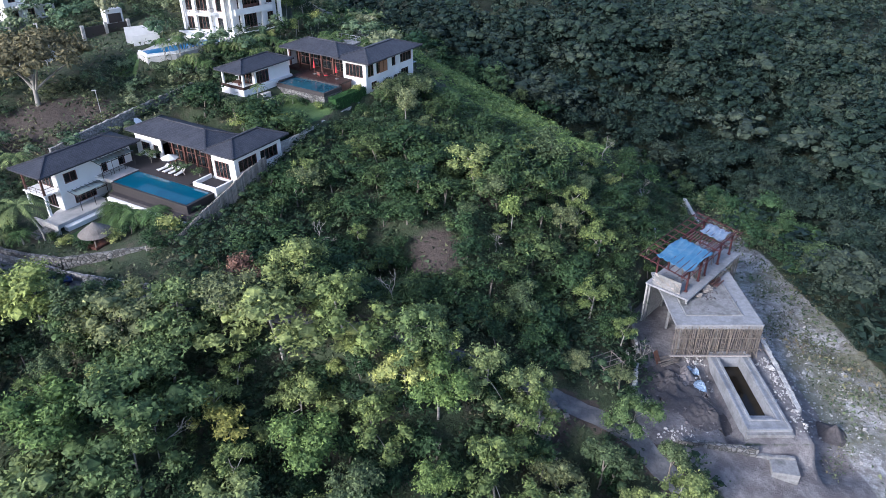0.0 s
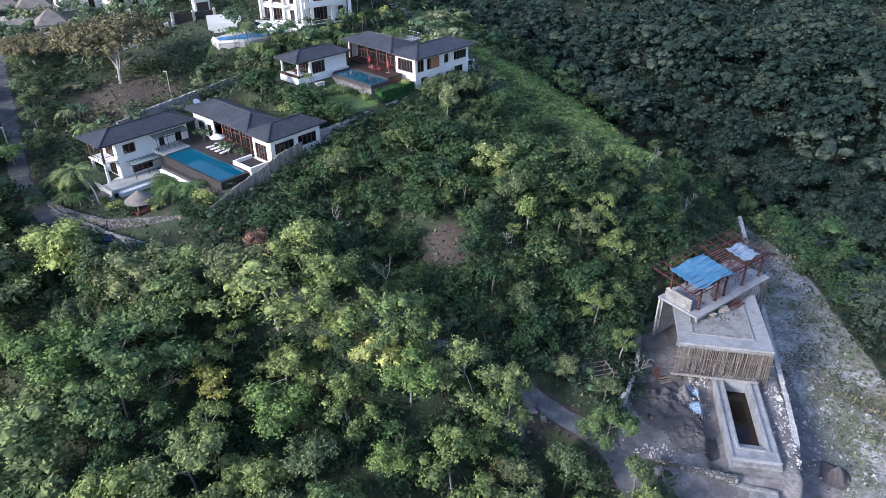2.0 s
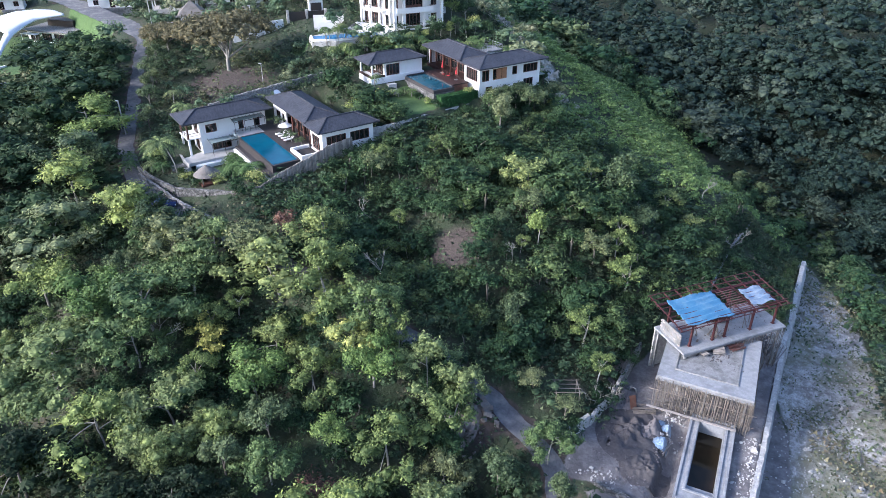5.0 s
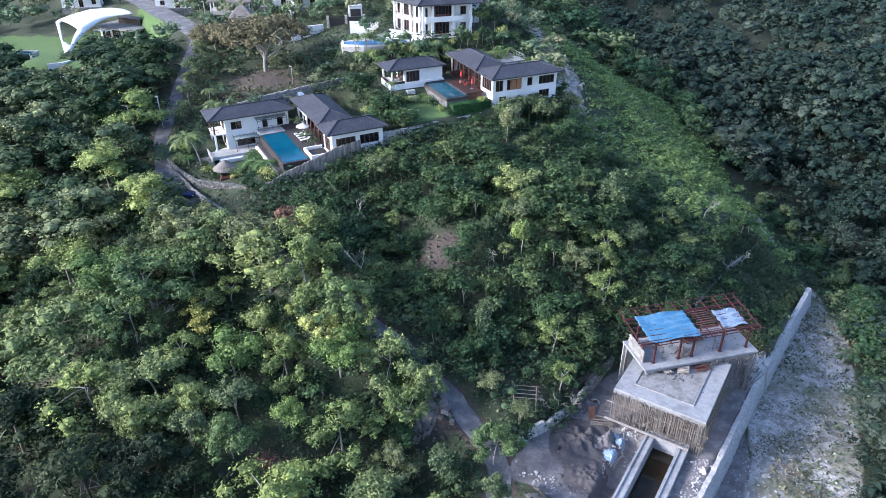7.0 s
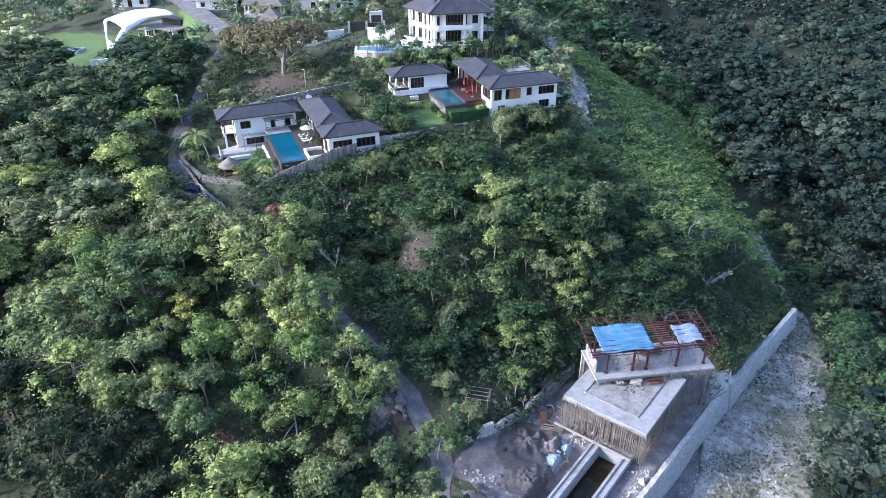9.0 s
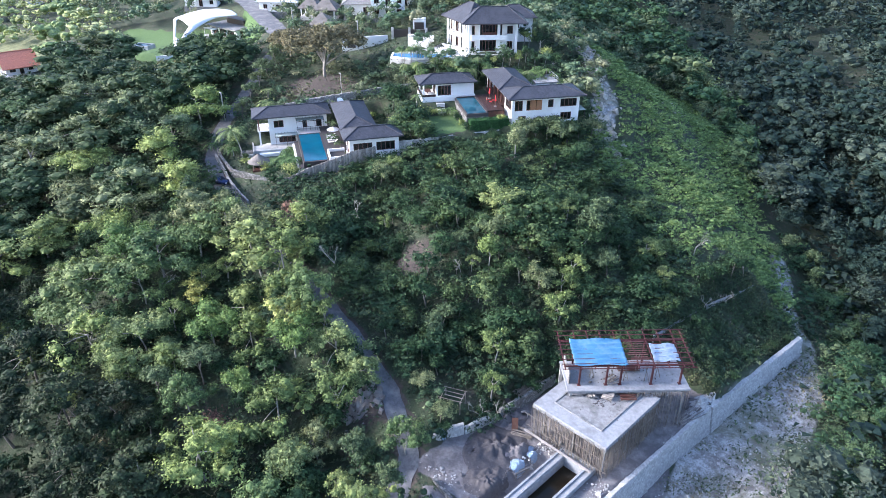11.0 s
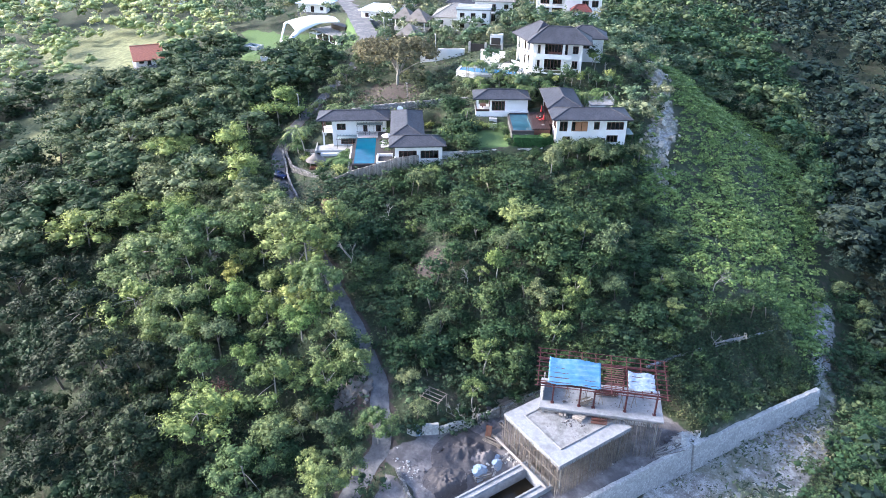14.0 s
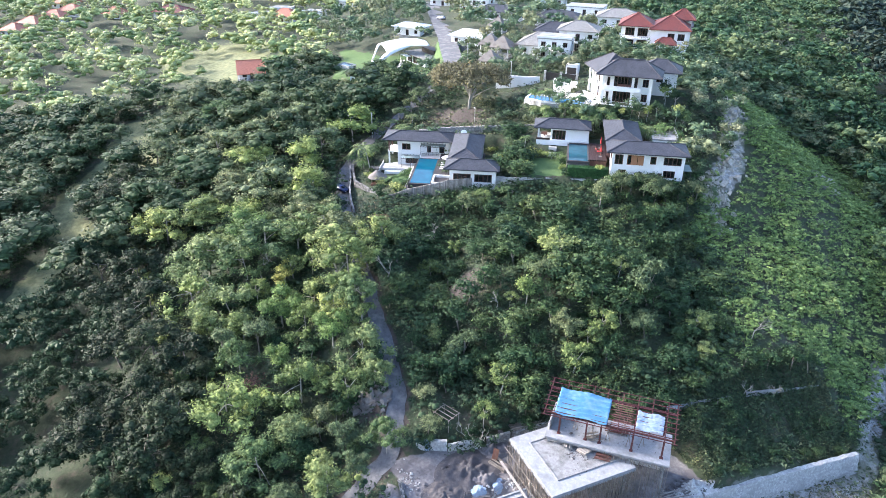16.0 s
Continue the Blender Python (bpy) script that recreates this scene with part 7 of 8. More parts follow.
# where no tree stands
CLEAR = [SITE, PV.rect(-1.2, 18.6, 4, 9.2), CHALK, VA.rect(-4, 30, -21.5, 4.5), VB.rect(-18, 18, -0.6, 22.5), VC.rect(-1, 20, -1, 21), VC_LEFT.rect(-1, 13, -1, 11), TERRACE_C, arr((-81, 130), (-72, 126), (-56, 136), (-56, 146), (-63, 152), (-73, 144)), YARD_S, Frame(-84.5, 176.5, 0, 50).rect(-2, 22, -6, 15), Frame(-143, 128, 0, 30).rect(-16, 18, -22, 14), GARDEN_S]
SPOT_CLEAR = [(-178, 74, 8), (-168, 72, 8), (-158, 70, 7), (-120, 100, 6), (-133, 114, 6), (-183, 70, 8), (-177, 66, 7), (-200, 74, 10), (-212, 66, 11), (-205, 84, 7), (-137, 106, 7), (-128, 98, 7), (-126, 106, 5), (-150, 104, 8), (-157, 109, 7), (-148, 114, 8), (-1, 84.5, 4.0), (7, 98, 2.2), (-26, 76, 3.0), (-106, 136, 4), (14, 61.5, 4.5), (36.2, 104, 1.6), (36.3, 108, 1.6), (36.6, 112, 1.8), (37, 116, 2.2), (38, 120, 2), (38.6, 124, 2), (39.2, 128, 2), (20, 71.5, 3.5)]
HOUSES = [(r[0], r[1], 0.62 * max(r[4], r[5]) + 1) for r in VILLAGE + PLAIN] + [(r[0], r[1], 5) for r in THATCHED]


def open_ground(x, y, margin=0.0):
    bad = along_lane(x, y)[0] < 2.3 + 2.6 * smooth(-104, -122, x) + margin
    for p in CLEAR:
        bad |= outside(x, y, p) < margin
    for cx, cy, r in SPOT_CLEAR + HOUSES:
        bad |= np.hypot(x - cx, y - cy) < r + margin * 0.5
    bad |= np.hypot((x + 215) / 1.8, y - 72) < 12
    bad |= np.hypot((x + 128) / 2.2, y - 34) < 6
    bad |= along_strip(x, y) < 5.0
    return bad


def jittered(rng, x0, x1, y0, y1, step):
    gx, gy = np.meshgrid(np.arange(x0, x1, step), np.arange(y0, y1, step))
    x, y = gx.ravel() + rng.uniform(-0.45, 0.45, gx.size) * step, gy.ravel() + rng.uniform(-0.45, 0.45, gx.size) * step
    return x, y


def noise_field(x, y):
    return np.sin(x * 0.23 + 1.7 * np.sin(y * 0.13)) * np.sin(y * 0.29 + 1.1 * np.sin(x * 0.19))


def creeper_zone(x, y):
    """The steep flank below the crest, under creepers and low scrub."""
    return outside(x, y, arr((4, 132), (20, 126), (30, 118), (33, 106), (40, 101), (47, 101.5), (49, 128.5), (46, 131), (36, 150), (16, 176), (0, 196), (-24, 216), (-48, 196), (-40, 178), (-16, 158), (-6, 144)))


# the trees that stand out, by kind: place and crown radius
STAND = {
    "light": [(-51.4, 52.1, 4.6), (-65.3, 70.6, 5.8), (-48.6, 67.4, 5.4), (-4.1, 60.6, 2.8), (-77.2, 59.7, 5.6), (-65.9, 35.6, 5.6)],
    "pale": [(-57.6, 60.5, 6.3), (-110.8, 72.4, 6.3), (-91, 75.1, 6.3), (-92.6, 53.1, 6.3), (-91.4, 62.3, 6.3)],
    "dark": [(-36.8, 64.6, 4.8), (-43.0, 66.8, 4.0), (-26.5, 66.8, 4.6), (-10.1, 41.1, 3.4), (-8, 47.2, 3.1), (17.9, 55.1, 3.5), (12.7, 52.7, 2.9), (25.3, 54.8, 2.5), (-70.8, 52.3, 6.1), (-71.3, 76.5, 6.3), (-80.8, 41.3, 6.3), (-106.3, 36.6, 6.3), (-135.2, 47, 6.3)],
    "mid": [(-32.8, 54.1, 6.0), (-39.4, 42.9, 6.0), (-37, 36.5, 4.7), (-3.6, 64.0, 3.4), (-31.5, 66.2, 4.2), (-30.6, 60.3, 4.9), (-20.9, 44.4, 4.3), (-31.1, 49.3, 3.9), (-21.1, 39.4, 3.3), (-5.3, 43.3, 3), (5.3, 62.6, 3.6), (10.3, 62.8, 2.5), (22.5, 60.4, 2.5), (-117.3, 57.9, 6.3), (13.3, 46.9, 4), (17.1, 42.1, 3.9)],
    "olive": [(-19, 65.2, 6.6), (-11.5, 65.4, 4.4), (-17.9, 74.5, 4), (-16.3, 59.1, 3.9), (-21.5, 49.8, 3.1), (-18, 39.9, 3.2), (-13.5, 45.4, 2.9), (-7.3, 55.7, 3.2), (5.7, 51.4, 4.1), (10.4, 57.9, 4.2), (-64.2, 44, 6.3), (25.6, 50.3, 3.1)],
    "gold": [(-23.2, 55.4, 3)],
    "fresh": [(-40.6, 50.9, 5.0), (-15, 52.8, 4.4), (-26, 38.2, 4.4), (-0.6, 59, 3.6), (-0.7, 49.1, 2.3), (-78.6, 86.8, 6.3), (4.9, 39.7, 5)],
    "pink": [(0.9, 45.4, 2.4)],
    # trees at the foot take the darkened leaves, which carry painted shade
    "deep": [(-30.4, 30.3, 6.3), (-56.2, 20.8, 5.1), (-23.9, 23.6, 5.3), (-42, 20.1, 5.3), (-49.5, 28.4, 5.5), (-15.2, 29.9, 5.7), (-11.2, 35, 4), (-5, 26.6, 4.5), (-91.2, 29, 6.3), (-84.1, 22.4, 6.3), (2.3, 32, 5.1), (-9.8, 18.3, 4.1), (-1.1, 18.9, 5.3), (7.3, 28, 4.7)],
}


def forest():
    rng = np.random.default_rng(77)
    # the slope between the villas and the site
    x, y = jittered(rng, -40, 48, 66, 134, 3.4)
    ok = ~open_ground(x, y, 0.2) & (creeper_zone(x, y) > 0) & (along_lane(x, y)[1] > -90) & (y > np.interp(x, [-40, -28, 3, 23], [80, 73, 69.5, 66]))
    ok &= ~((x > 43) & (y < 102))
    pts = np.stack([x[ok], y[ok]], 1)
    for px, py in pts:
        villa = min(abs(outside(np.array([px]), np.array([py]), p)[0]) for p in (VA.rect(6, 30, -24, 4), VB.rect(-18, 18, -1, 10)))
        h = rng.uniform(2.6, 4.4) if rng.random() < 0.7 else rng.uniform(4.5, 6.5)
        if 92 < py < 112 and -12 < px < 22:
            h += 2.0
        if villa < 5:
            h = np.clip(h + 1.5, 4.6, 6.4)
        u, v = (px - VA.o[0]) * VA.c + (py - VA.o[1]) * VA.s, (py - VA.o[1]) * VA.c - (px - VA.o[0]) * VA.s
        if v < -20:
            h = min(h, max(1.4, np.interp(u, [2, 8, 14, 18, 22, 34], [14.0, 15.6, 16.8, 18.8, 20.2, 20.8]) + (-v - 22) * 0.12 - land1(px, py)))
        if px > 27 and py < 104:
            h = min(h, 3.2)
        r = rng.random()
        k, var = ("small", None) if r < 0.80 else ("olive", 1) if r < 0.89 else ("small", 1) if r < 0.92 else ("dark", int(rng.integers(3, 5)))
        plant(k, px, py, h, rng, var, rng.uniform(1.15, 1.6))
    # the wood below the lane and west of it: the trees that stand out, then smaller ones between them
    taken = []
    for kind, rows in STAND.items():
        for px, py, r in rows:
            var = int(rng.integers(len(HABITS[kind])))
            h = float(np.clip(0.95 * r + 3.8, 3.0, 9.2))
            if kind == "pink":
                plant(kind, px, py, 3.0, rng, None, r / 2.2)
                continue
            w = 1.4 * r / (h / 7.2 * (3.2 if kind == "gold" else 4.4))
            plant(kind, px, py, h, rng, var, float(np.clip(w, 0.95, 1.9)))
            taken.append((px, py, r))
    # trees close under the front of the upper villa
    for u, v in ((1.0, -2.4), (3.4, -1.8), (5.6, -2.6), (8.0, -1.9), (10.2, -2.6), (12.6, -2.0), (15.0, -2.4), (17.2, -1.6), (19.0, 1.2), (18.8, 4.6)):
        px, py = VB.out((u, v))[0]
        plant("dark" if rng.random() < 0.5 else "small", px, py, float(np.clip(24.4 - land1(px, py), 3.0, 6.5)), rng, 3, rng.uniform(1.0, 1.3))
    # trees along the lane past the villa
    for px, py, h in ((-71.0, 94.0, 4.6), (-75.5, 99.2, 5.4), (-79.6, 104.4, 5.8), (-84.2, 109.6, 6.0), (-88.8, 114.8, 6.0), (-93.4, 120.2, 5.6), (-98.2, 125.6, 5.2), (-86.6, 116.4, 4.6)):
        plant("dark", px, py, h, rng, int(rng.integers(3, 5)), rng.uniform(0.95, 1.2))
    taken = np.array(taken)
    x, y = jittered(rng, -64, 30, 20, 78, 4.2)
    ok = ~open_ground(x, y, 1.2) & (y < np.interp(x, [-62, -47, -10, 3, 23], [78, 74, 68, 66, 58]))
    for px, py in zip(x[ok], y[ok]):
        if (np.hypot(taken[:, 0] - px, taken[:, 1] - py) - taken[:, 2]).min() < 1.6:
            continue
        if py < 48 and noise_field(np.array([px * 0.8 + 5]), np.array([py * 0.8 + 2]))[0] > 0.45:
            continue
        r = rng.random()
        # low on the slope the darkened leaves stand in for shade
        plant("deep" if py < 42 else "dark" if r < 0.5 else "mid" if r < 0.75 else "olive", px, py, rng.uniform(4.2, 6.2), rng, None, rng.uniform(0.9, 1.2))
    for i in range(240):
        px, py = rng.uniform(-64, 28), rng.uniform(24, 76)
        if open_ground(np.array([px]), np.array([py]), 0.3)[0] or py > np.interp(px, [-62, -47, -10, 3, 23], [78, 74, 68, 66, 58]):
            continue
        if py < 48 and noise_field(np.array([px * 0.8 + 5]), np.array([py * 0.8 + 2]))[0] > 0.2:
            continue
        r = rng.random()
        plant("small" if r < 0.75 else "olive" if r < 0.9 else "light", px, py, rng.uniform(2.6, 5.5), rng, None if r < 0.75 else 1, rng.uniform(1.1, 1.5))


forest()


def woods(name, x, y, h, leaf, n_leaf, size, seed, label, wide=1.15, kinds=("round", "tall", "wide", "loose"), cores=5, tint=None):
    """Trees too many to count, joined into one mesh; each has a tint of its own."""
    rng = np.random.default_rng(seed)
    base = []
    for i in range(8):
        k = kinds[i % len(kinds)]
        c, r, hh, r0 = shape(rng, k)
        base.append((*crown(rng, c, r, n_leaf, size * (0.32 if k == "bush" else 1), 0.42 if k == "bush" else 0.95 if cores == 13 else 0.84 if cores > 20 else 0.74 if cores > 5 else 0.66, -0.35, cores), hh if k != "bush" else 2.3))
    z = land(x, y)
    V, T, S, o = [], [], [], 0
    for i in range(len(x)):
        v, t, hh = base[int(rng.integers(8))]
        a, s = rng.uniform(0, 6.28), h[i] / hh
        w = wide * rng.uniform(0.85, 1.2)
        ca, sa = math.cos(a) * s * w, math.sin(a) * s * w
        V.append(np.stack([v[:, 0] * ca - v[:, 1] * sa + x[i], v[:, 0] * sa + v[:, 1] * ca + y[i], v[:, 2] * s + z[i]], 1))
        T.append(t + o)
        S.append(np.full(len(v), np.clip((rng.random() if tint is None else tint[i]) + rng.normal(0, 0.08), 0, 1)))
        o += len(v)
    ob = new(name, fast_mesh(name, np.concatenate(V), None, np.concatenate(T), [leaf], np.concatenate(S)))
    return tagged(ob, label, "woods", "", "stuff")


CREST_LINE = ((160, 174, 204, 232, 256, 279, 319, 420), (30, 25, 5, -20, -46, -79, -117, -200))


def scatter_woods():
    rng = np.random.default_rng(101)
    # valley beyond the flank, its shade painted into the leaf colour
    x, y = jittered(rng, -30, 130, 60, 235, 5.6)
    ok = ~open_ground(x, y, 0.8) & (creeper_zone(x, y) > 0) & (x > np.interp(y, [60, 100, 131, 150, 176, 196, 216, 235], [60, 60, 49, 37, 16, -2, -26, -40]))
    x, y = x[ok], y[ok]
    edge = outside(x, y, CHALK)
    keep = edge > 2.6
    x, y, edge = x[keep], y[keep], edge[keep]
    green = (edge < 13) & (y > 92)
    woods("clearing_edge_woods", x[green], y[green], rng.uniform(3.2, 6.0, green.sum()), L_RIDGE, 1100, 0.3, 15, "green bushy trees along the edge of the chalk clearing", 1.3, cores=7)
    x, y = x[~green], y[~green]
    near = (x < 84) & (y < 165)
    woods("valley_edge_woods", x[near], y[near], rng.uniform(6, 10, near.sum()), L_VALLEY_SHADE, 1300, 0.28, 11, "dense trees beside the chalk clearing, shade put into leaf colour", 1.2, cores=10)
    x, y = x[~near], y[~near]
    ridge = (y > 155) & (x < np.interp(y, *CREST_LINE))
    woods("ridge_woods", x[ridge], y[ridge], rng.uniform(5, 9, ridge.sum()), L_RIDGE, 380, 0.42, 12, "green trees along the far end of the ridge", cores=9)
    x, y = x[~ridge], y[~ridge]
    woods("valley_woods", x, y, rng.uniform(7, 12, len(x)), L_VALLEY_SHADE, 190, 0.45, 1, "dense valley wood, its shade put into dark leaf colour", 1.25, cores=9)
    # beyond the valley and behind the village
    x, y = jittered(rng, -260, 230, 215, 420, 8.4)
    ok = ~open_ground(x, y, 3) & (x > np.interp(y, [215, 235, 260], [-90, -130, -260]))
    x, y = x[ok], y[ok]
    ridge = x < np.interp(y, *CREST_LINE)
    woods("ridge_end_woods", x[ridge], y[ridge], rng.uniform(7, 11, ridge.sum()), L_RIDGE, 180, 0.5, 13, "green wooded ridge behind the village", 1.3, cores=9)
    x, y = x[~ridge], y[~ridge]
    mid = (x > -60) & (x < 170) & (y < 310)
    woods("far_valley_woods", x[mid], y[mid], rng.uniform(8, 12, mid.sum()), L_VALLEY_SHADE, 130, 0.5, 16, "wood across the valley, shade put into its leaf colour", 1.3, cores=9)
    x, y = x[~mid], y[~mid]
    woods("far_woods", x, y, rng.uniform(8, 13, len(x)), L_VALLEY_SHADE, 50, 0.9, 2, "far wooded slope beyond the valley", 1.35, cores=6)
    # hilltop, round the houses
    x, y = jittered(rng, -130, 0, 94, 222, 4.6)
    ok = ~open_ground(x, y, 0.6) & (creeper_zone(x, y) > -3) & ~((y < 118) & (x > -36)) & ~((x > -20) & (y < 140)) & (np.hypot((x + 66) / 1.2, y - 112) > 8.5)
    x, y = x[ok], y[ok]
    h = np.where(np.hypot(x + 65, y - 112) < 26, rng.uniform(1.8, 3.5, len(x)), rng.uniform(3.0, 6.5, len(x)))
    woods("hilltop_woods", x, y, h, L_HILL, 330, 0.42, 3, "mixed green trees between the hilltop houses", cores=8)
    # west of the lane
    x, y = jittered(rng, -170, -60, -25, 112, 7.4)
    edge = np.interp(y, [-30, 60, 79, 88, 107, 112], [-60, -62, -63, -76, -93, -96])
    ok = ~open_ground(x, y, 1.0) & (x < edge) & ~((x > -170) & (np.hypot(x + 143, y - 118) < 20))
    x, y = x[ok], y[ok]
    free = np.all([np.hypot(x - q[0], y - q[1]) > q[2] * 0.8 for k in STAND for q in STAND[k]], axis=0)
    x, y = x[free], y[free]
    woods("west_woods", x, y, rng.uniform(6.0, 10.0, len(x)), L_WEST, 700, 0.36, 4, "dense mixed wood west of the lane", 1.55, ("round", "wide", "round", "tall"), cores=21)
    x, y = jittered(rng, -170, -50, -25, 110, 4.4)
    ok = ~open_ground(x, y, 0.8) & (x < np.interp(y, [-30, 20, 60, 79, 88, 107, 112], [-50, -62, -62, -64, -77, -94, -97]))
    x, y = x[ok], y[ok]
    woods("west_scrub", x, y, rng.uniform(2.0, 4.2, len(x)), L_WEST, 75, 1.15, 26, "dark bushes under the wood west of the lane", 1.5, ("bush",), cores=3, tint=rng.uniform(0.1, 0.5, len(x)))
    x, y = jittered(rng, -62, 30, -4, 30, 5.2)
    ok = ~open_ground(x, y, 1.0) & (y < np.interp(x, [-62, 30, 70], [22, 22, 48]))
    x, y = x[ok], y[ok]
    gap = noise_field(x * 0.8 + 5, y * 0.8 + 2) > 0.4
    gap |= ~np.all([np.hypot(x - q[0], y - q[1]) > q[2] * 0.8 for k in STAND for q in STAND[k]], axis=0)
    x, y = x[~gap], y[~gap]
    # only the darkest tints here: shade at the foot put into leaf colour
    woods("lower_woods", x, y, rng.uniform(5, 8.0, len(x)), L_WEST, 1100, 0.34, 5, "dense wood at the foot of the slope", 1.1, ("spread", "wide", "spread", "loose"), cores=24, tint=rng.uniform(0.0, 0.25, len(x)))
    # the foot of the hill
    x, y = jittered(rng, -64, 150, -70, 40, 9.0)
    ok = ~open_ground(x, y, 2.0) & ((x > 30) | (y < -4)) & (y < np.interp(x, [-64, 40, 60, 150], [40, 34, 30, 40]))
    x, y = x[ok], y[ok]
    woods("foothill_woods", x, y, rng.uniform(6, 9, len(x)), L_WEST, 150, 0.9, 17, "mixed wood at the foot of the hill", 1.5, ("spread", "wide", "spread", "loose"), cores=5)
    # the far plain, its trees coloured brighter in place of stronger sun
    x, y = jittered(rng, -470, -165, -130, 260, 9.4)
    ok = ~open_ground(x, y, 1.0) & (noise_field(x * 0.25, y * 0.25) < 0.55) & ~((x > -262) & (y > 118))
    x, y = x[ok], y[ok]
    woods("plain_woods", x, y, rng.uniform(6, 10.5, len(x)), L_PLAIN_SUN, 90, 0.55, 6, "scattered trees on the far plain, coloured pale as if sunlit", 1.35, ("round", "tall", "round", "spread"), cores=13)
    x, y = jittered(rng, -262, -128, 118, 262, 6.0)
    ok = ~open_ground(x, y, 1.0)
    x, y = x[ok], y[ok]
    woods("village_trees", x, y, rng.uniform(4, 8, len(x)), L_HILL, 150, 0.6, 14, "green trees crowding between the village houses", 1.2, cores=7)
    x, y = jittered(rng, -1000, 420, -300, 800, 34)
    ok = ~((x > -470) & (x < 260) & (y > -130) & (y < 420))
    x, y = x[ok], y[ok]
    woods("horizon_woods", x, y, rng.uniform(8, 14, len(x)), L_VALLEY_SHADE, 24, 3.6, 7, "distant tree cover to the horizon", 2.6, cores=1)
    # creepers of the flank
    x, y = jittered(rng, -50, 50, 100, 220, 1.55)
    d = creeper_zone(x, y)
    ok = (d < 1) & ~((x > 33) & (y < 131)) & ~open_ground(x, y, 0.0) & (np.abs(outside(x, y, arr((-4, 145), (-12, 156), (-33, 174), (-32, 175), (-11, 157), (-3, 146)))) > 1.9)
    x, y = x[ok], y[ok]
    tint = 0.30 + 0.22 * noise_field(x * 0.35 + 1, y * 0.3) + 0.12 * noise_field(x * 1.4, y * 1.1) + 0.10 * np.sin(0.9 * (x * 0.55 + y * 0.8)) + rng.normal(0, 0.10, len(x))
    woods("creeper_scrub", x, y, 1.2 + 0.5 * noise_field(x * 0.7, y * 0.6) + rng.uniform(-0.4, 0.9, len(x)), L_CREEPER, 110, 0.72, 8, "bright green creepers smothering the steep flank", 1.4, ("bush",), cores=5, tint=tint)


scatter_woods()


def scrub():
    """Low bushes between the trees, on the slope and round the houses."""
    rng = np.random.default_rng(303)
    x, y = jittered(rng, -64, 50, 26, 140, 2.3)
    ok = ~open_ground(x, y, -0.4) & (creeper_zone(x, y) > -2) & ~((x > 37) & (y > 101) & (y < 131)) & ~((x > 30) & (x < 52) & (y > 50) & (y < 102)) & ~((y < 56) & (noise_field(x * 0.7, y * 0.7 + 9) > 0.25)) & ~((x < -44) & (y > 76)) & (rng.random(len(x)) < 0.93)
    x2, y2 = jittered(rng, 57, 68, 52, 138, 2.2)
    ok2 = ~open_ground(x2, y2, -0.3)
    x3, y3 = jittered(rng, 24, 78, 118, 185, 2.6)
    ok3 = (outside(x3, y3, CHALK) > 0.9) & (outside(x3, y3, CHALK) < 15) & (creeper_zone(x3, y3) > 0.5) & (x3 > np.interp(y3, [118, 131, 150, 176, 185], [50, 50, 40, 18, 10]))
    xe, ye = np.concatenate([x2[ok2], x3[ok3]]), np.concatenate([y2[ok2], y3[ok3]])
    # the southern scrub takes the valley leaves, with shade put into their colour
    for near, leaf, words in ((ye < 104, L_VALLEY_SHADE, "scrub along the edge of the chalk clearing, coloured as shaded"), (ye >= 104, L_RIDGE, "dark green scrub along the edge of the chalk clearing")):
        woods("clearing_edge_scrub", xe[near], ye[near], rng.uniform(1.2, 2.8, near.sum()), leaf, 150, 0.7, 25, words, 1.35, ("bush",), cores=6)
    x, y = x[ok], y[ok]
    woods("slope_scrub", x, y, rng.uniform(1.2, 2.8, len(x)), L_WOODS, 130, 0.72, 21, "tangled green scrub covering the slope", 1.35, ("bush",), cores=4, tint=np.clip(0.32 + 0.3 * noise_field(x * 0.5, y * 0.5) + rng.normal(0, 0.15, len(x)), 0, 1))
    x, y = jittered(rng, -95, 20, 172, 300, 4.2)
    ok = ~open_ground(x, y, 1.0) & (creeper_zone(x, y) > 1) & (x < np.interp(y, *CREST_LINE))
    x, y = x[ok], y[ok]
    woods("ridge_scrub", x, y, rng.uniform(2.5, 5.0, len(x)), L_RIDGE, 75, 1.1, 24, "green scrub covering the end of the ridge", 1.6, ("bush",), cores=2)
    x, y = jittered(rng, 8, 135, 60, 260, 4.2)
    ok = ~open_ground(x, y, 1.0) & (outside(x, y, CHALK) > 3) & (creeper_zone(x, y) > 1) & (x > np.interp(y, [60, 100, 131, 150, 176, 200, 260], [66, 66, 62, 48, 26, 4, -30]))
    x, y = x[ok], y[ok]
    woods("valley_scrub", x, y, rng.uniform(2.0, 4.5, len(x)), L_VALLEY_SHADE, 45, 1.4, 23, "scrub between the valley trees, coloured dark as if shaded", 1.6, ("bush",), cores=2)
    x, y = jittered(rng, -128, -14, 92, 205, 2.7)
    ok = ~open_ground(x, y, 0.1) & (creeper_zone(x, y) > 0) & ~((x > -36) & (y < 112)) & (np.hypot((x + 68) / 1.3, y - 113) > 6.5) & (rng.random(len(x)) < 0.85)
    x, y = x[ok], y[ok]
    woods("hilltop_scrub", x, y, rng.uniform(0.9, 2.4, len(x)), L_WOODS, 80, 1.2, 22, "green shrubs covering the hilltop between the houses", 1.5, ("bush",), cores=2)


scrub()


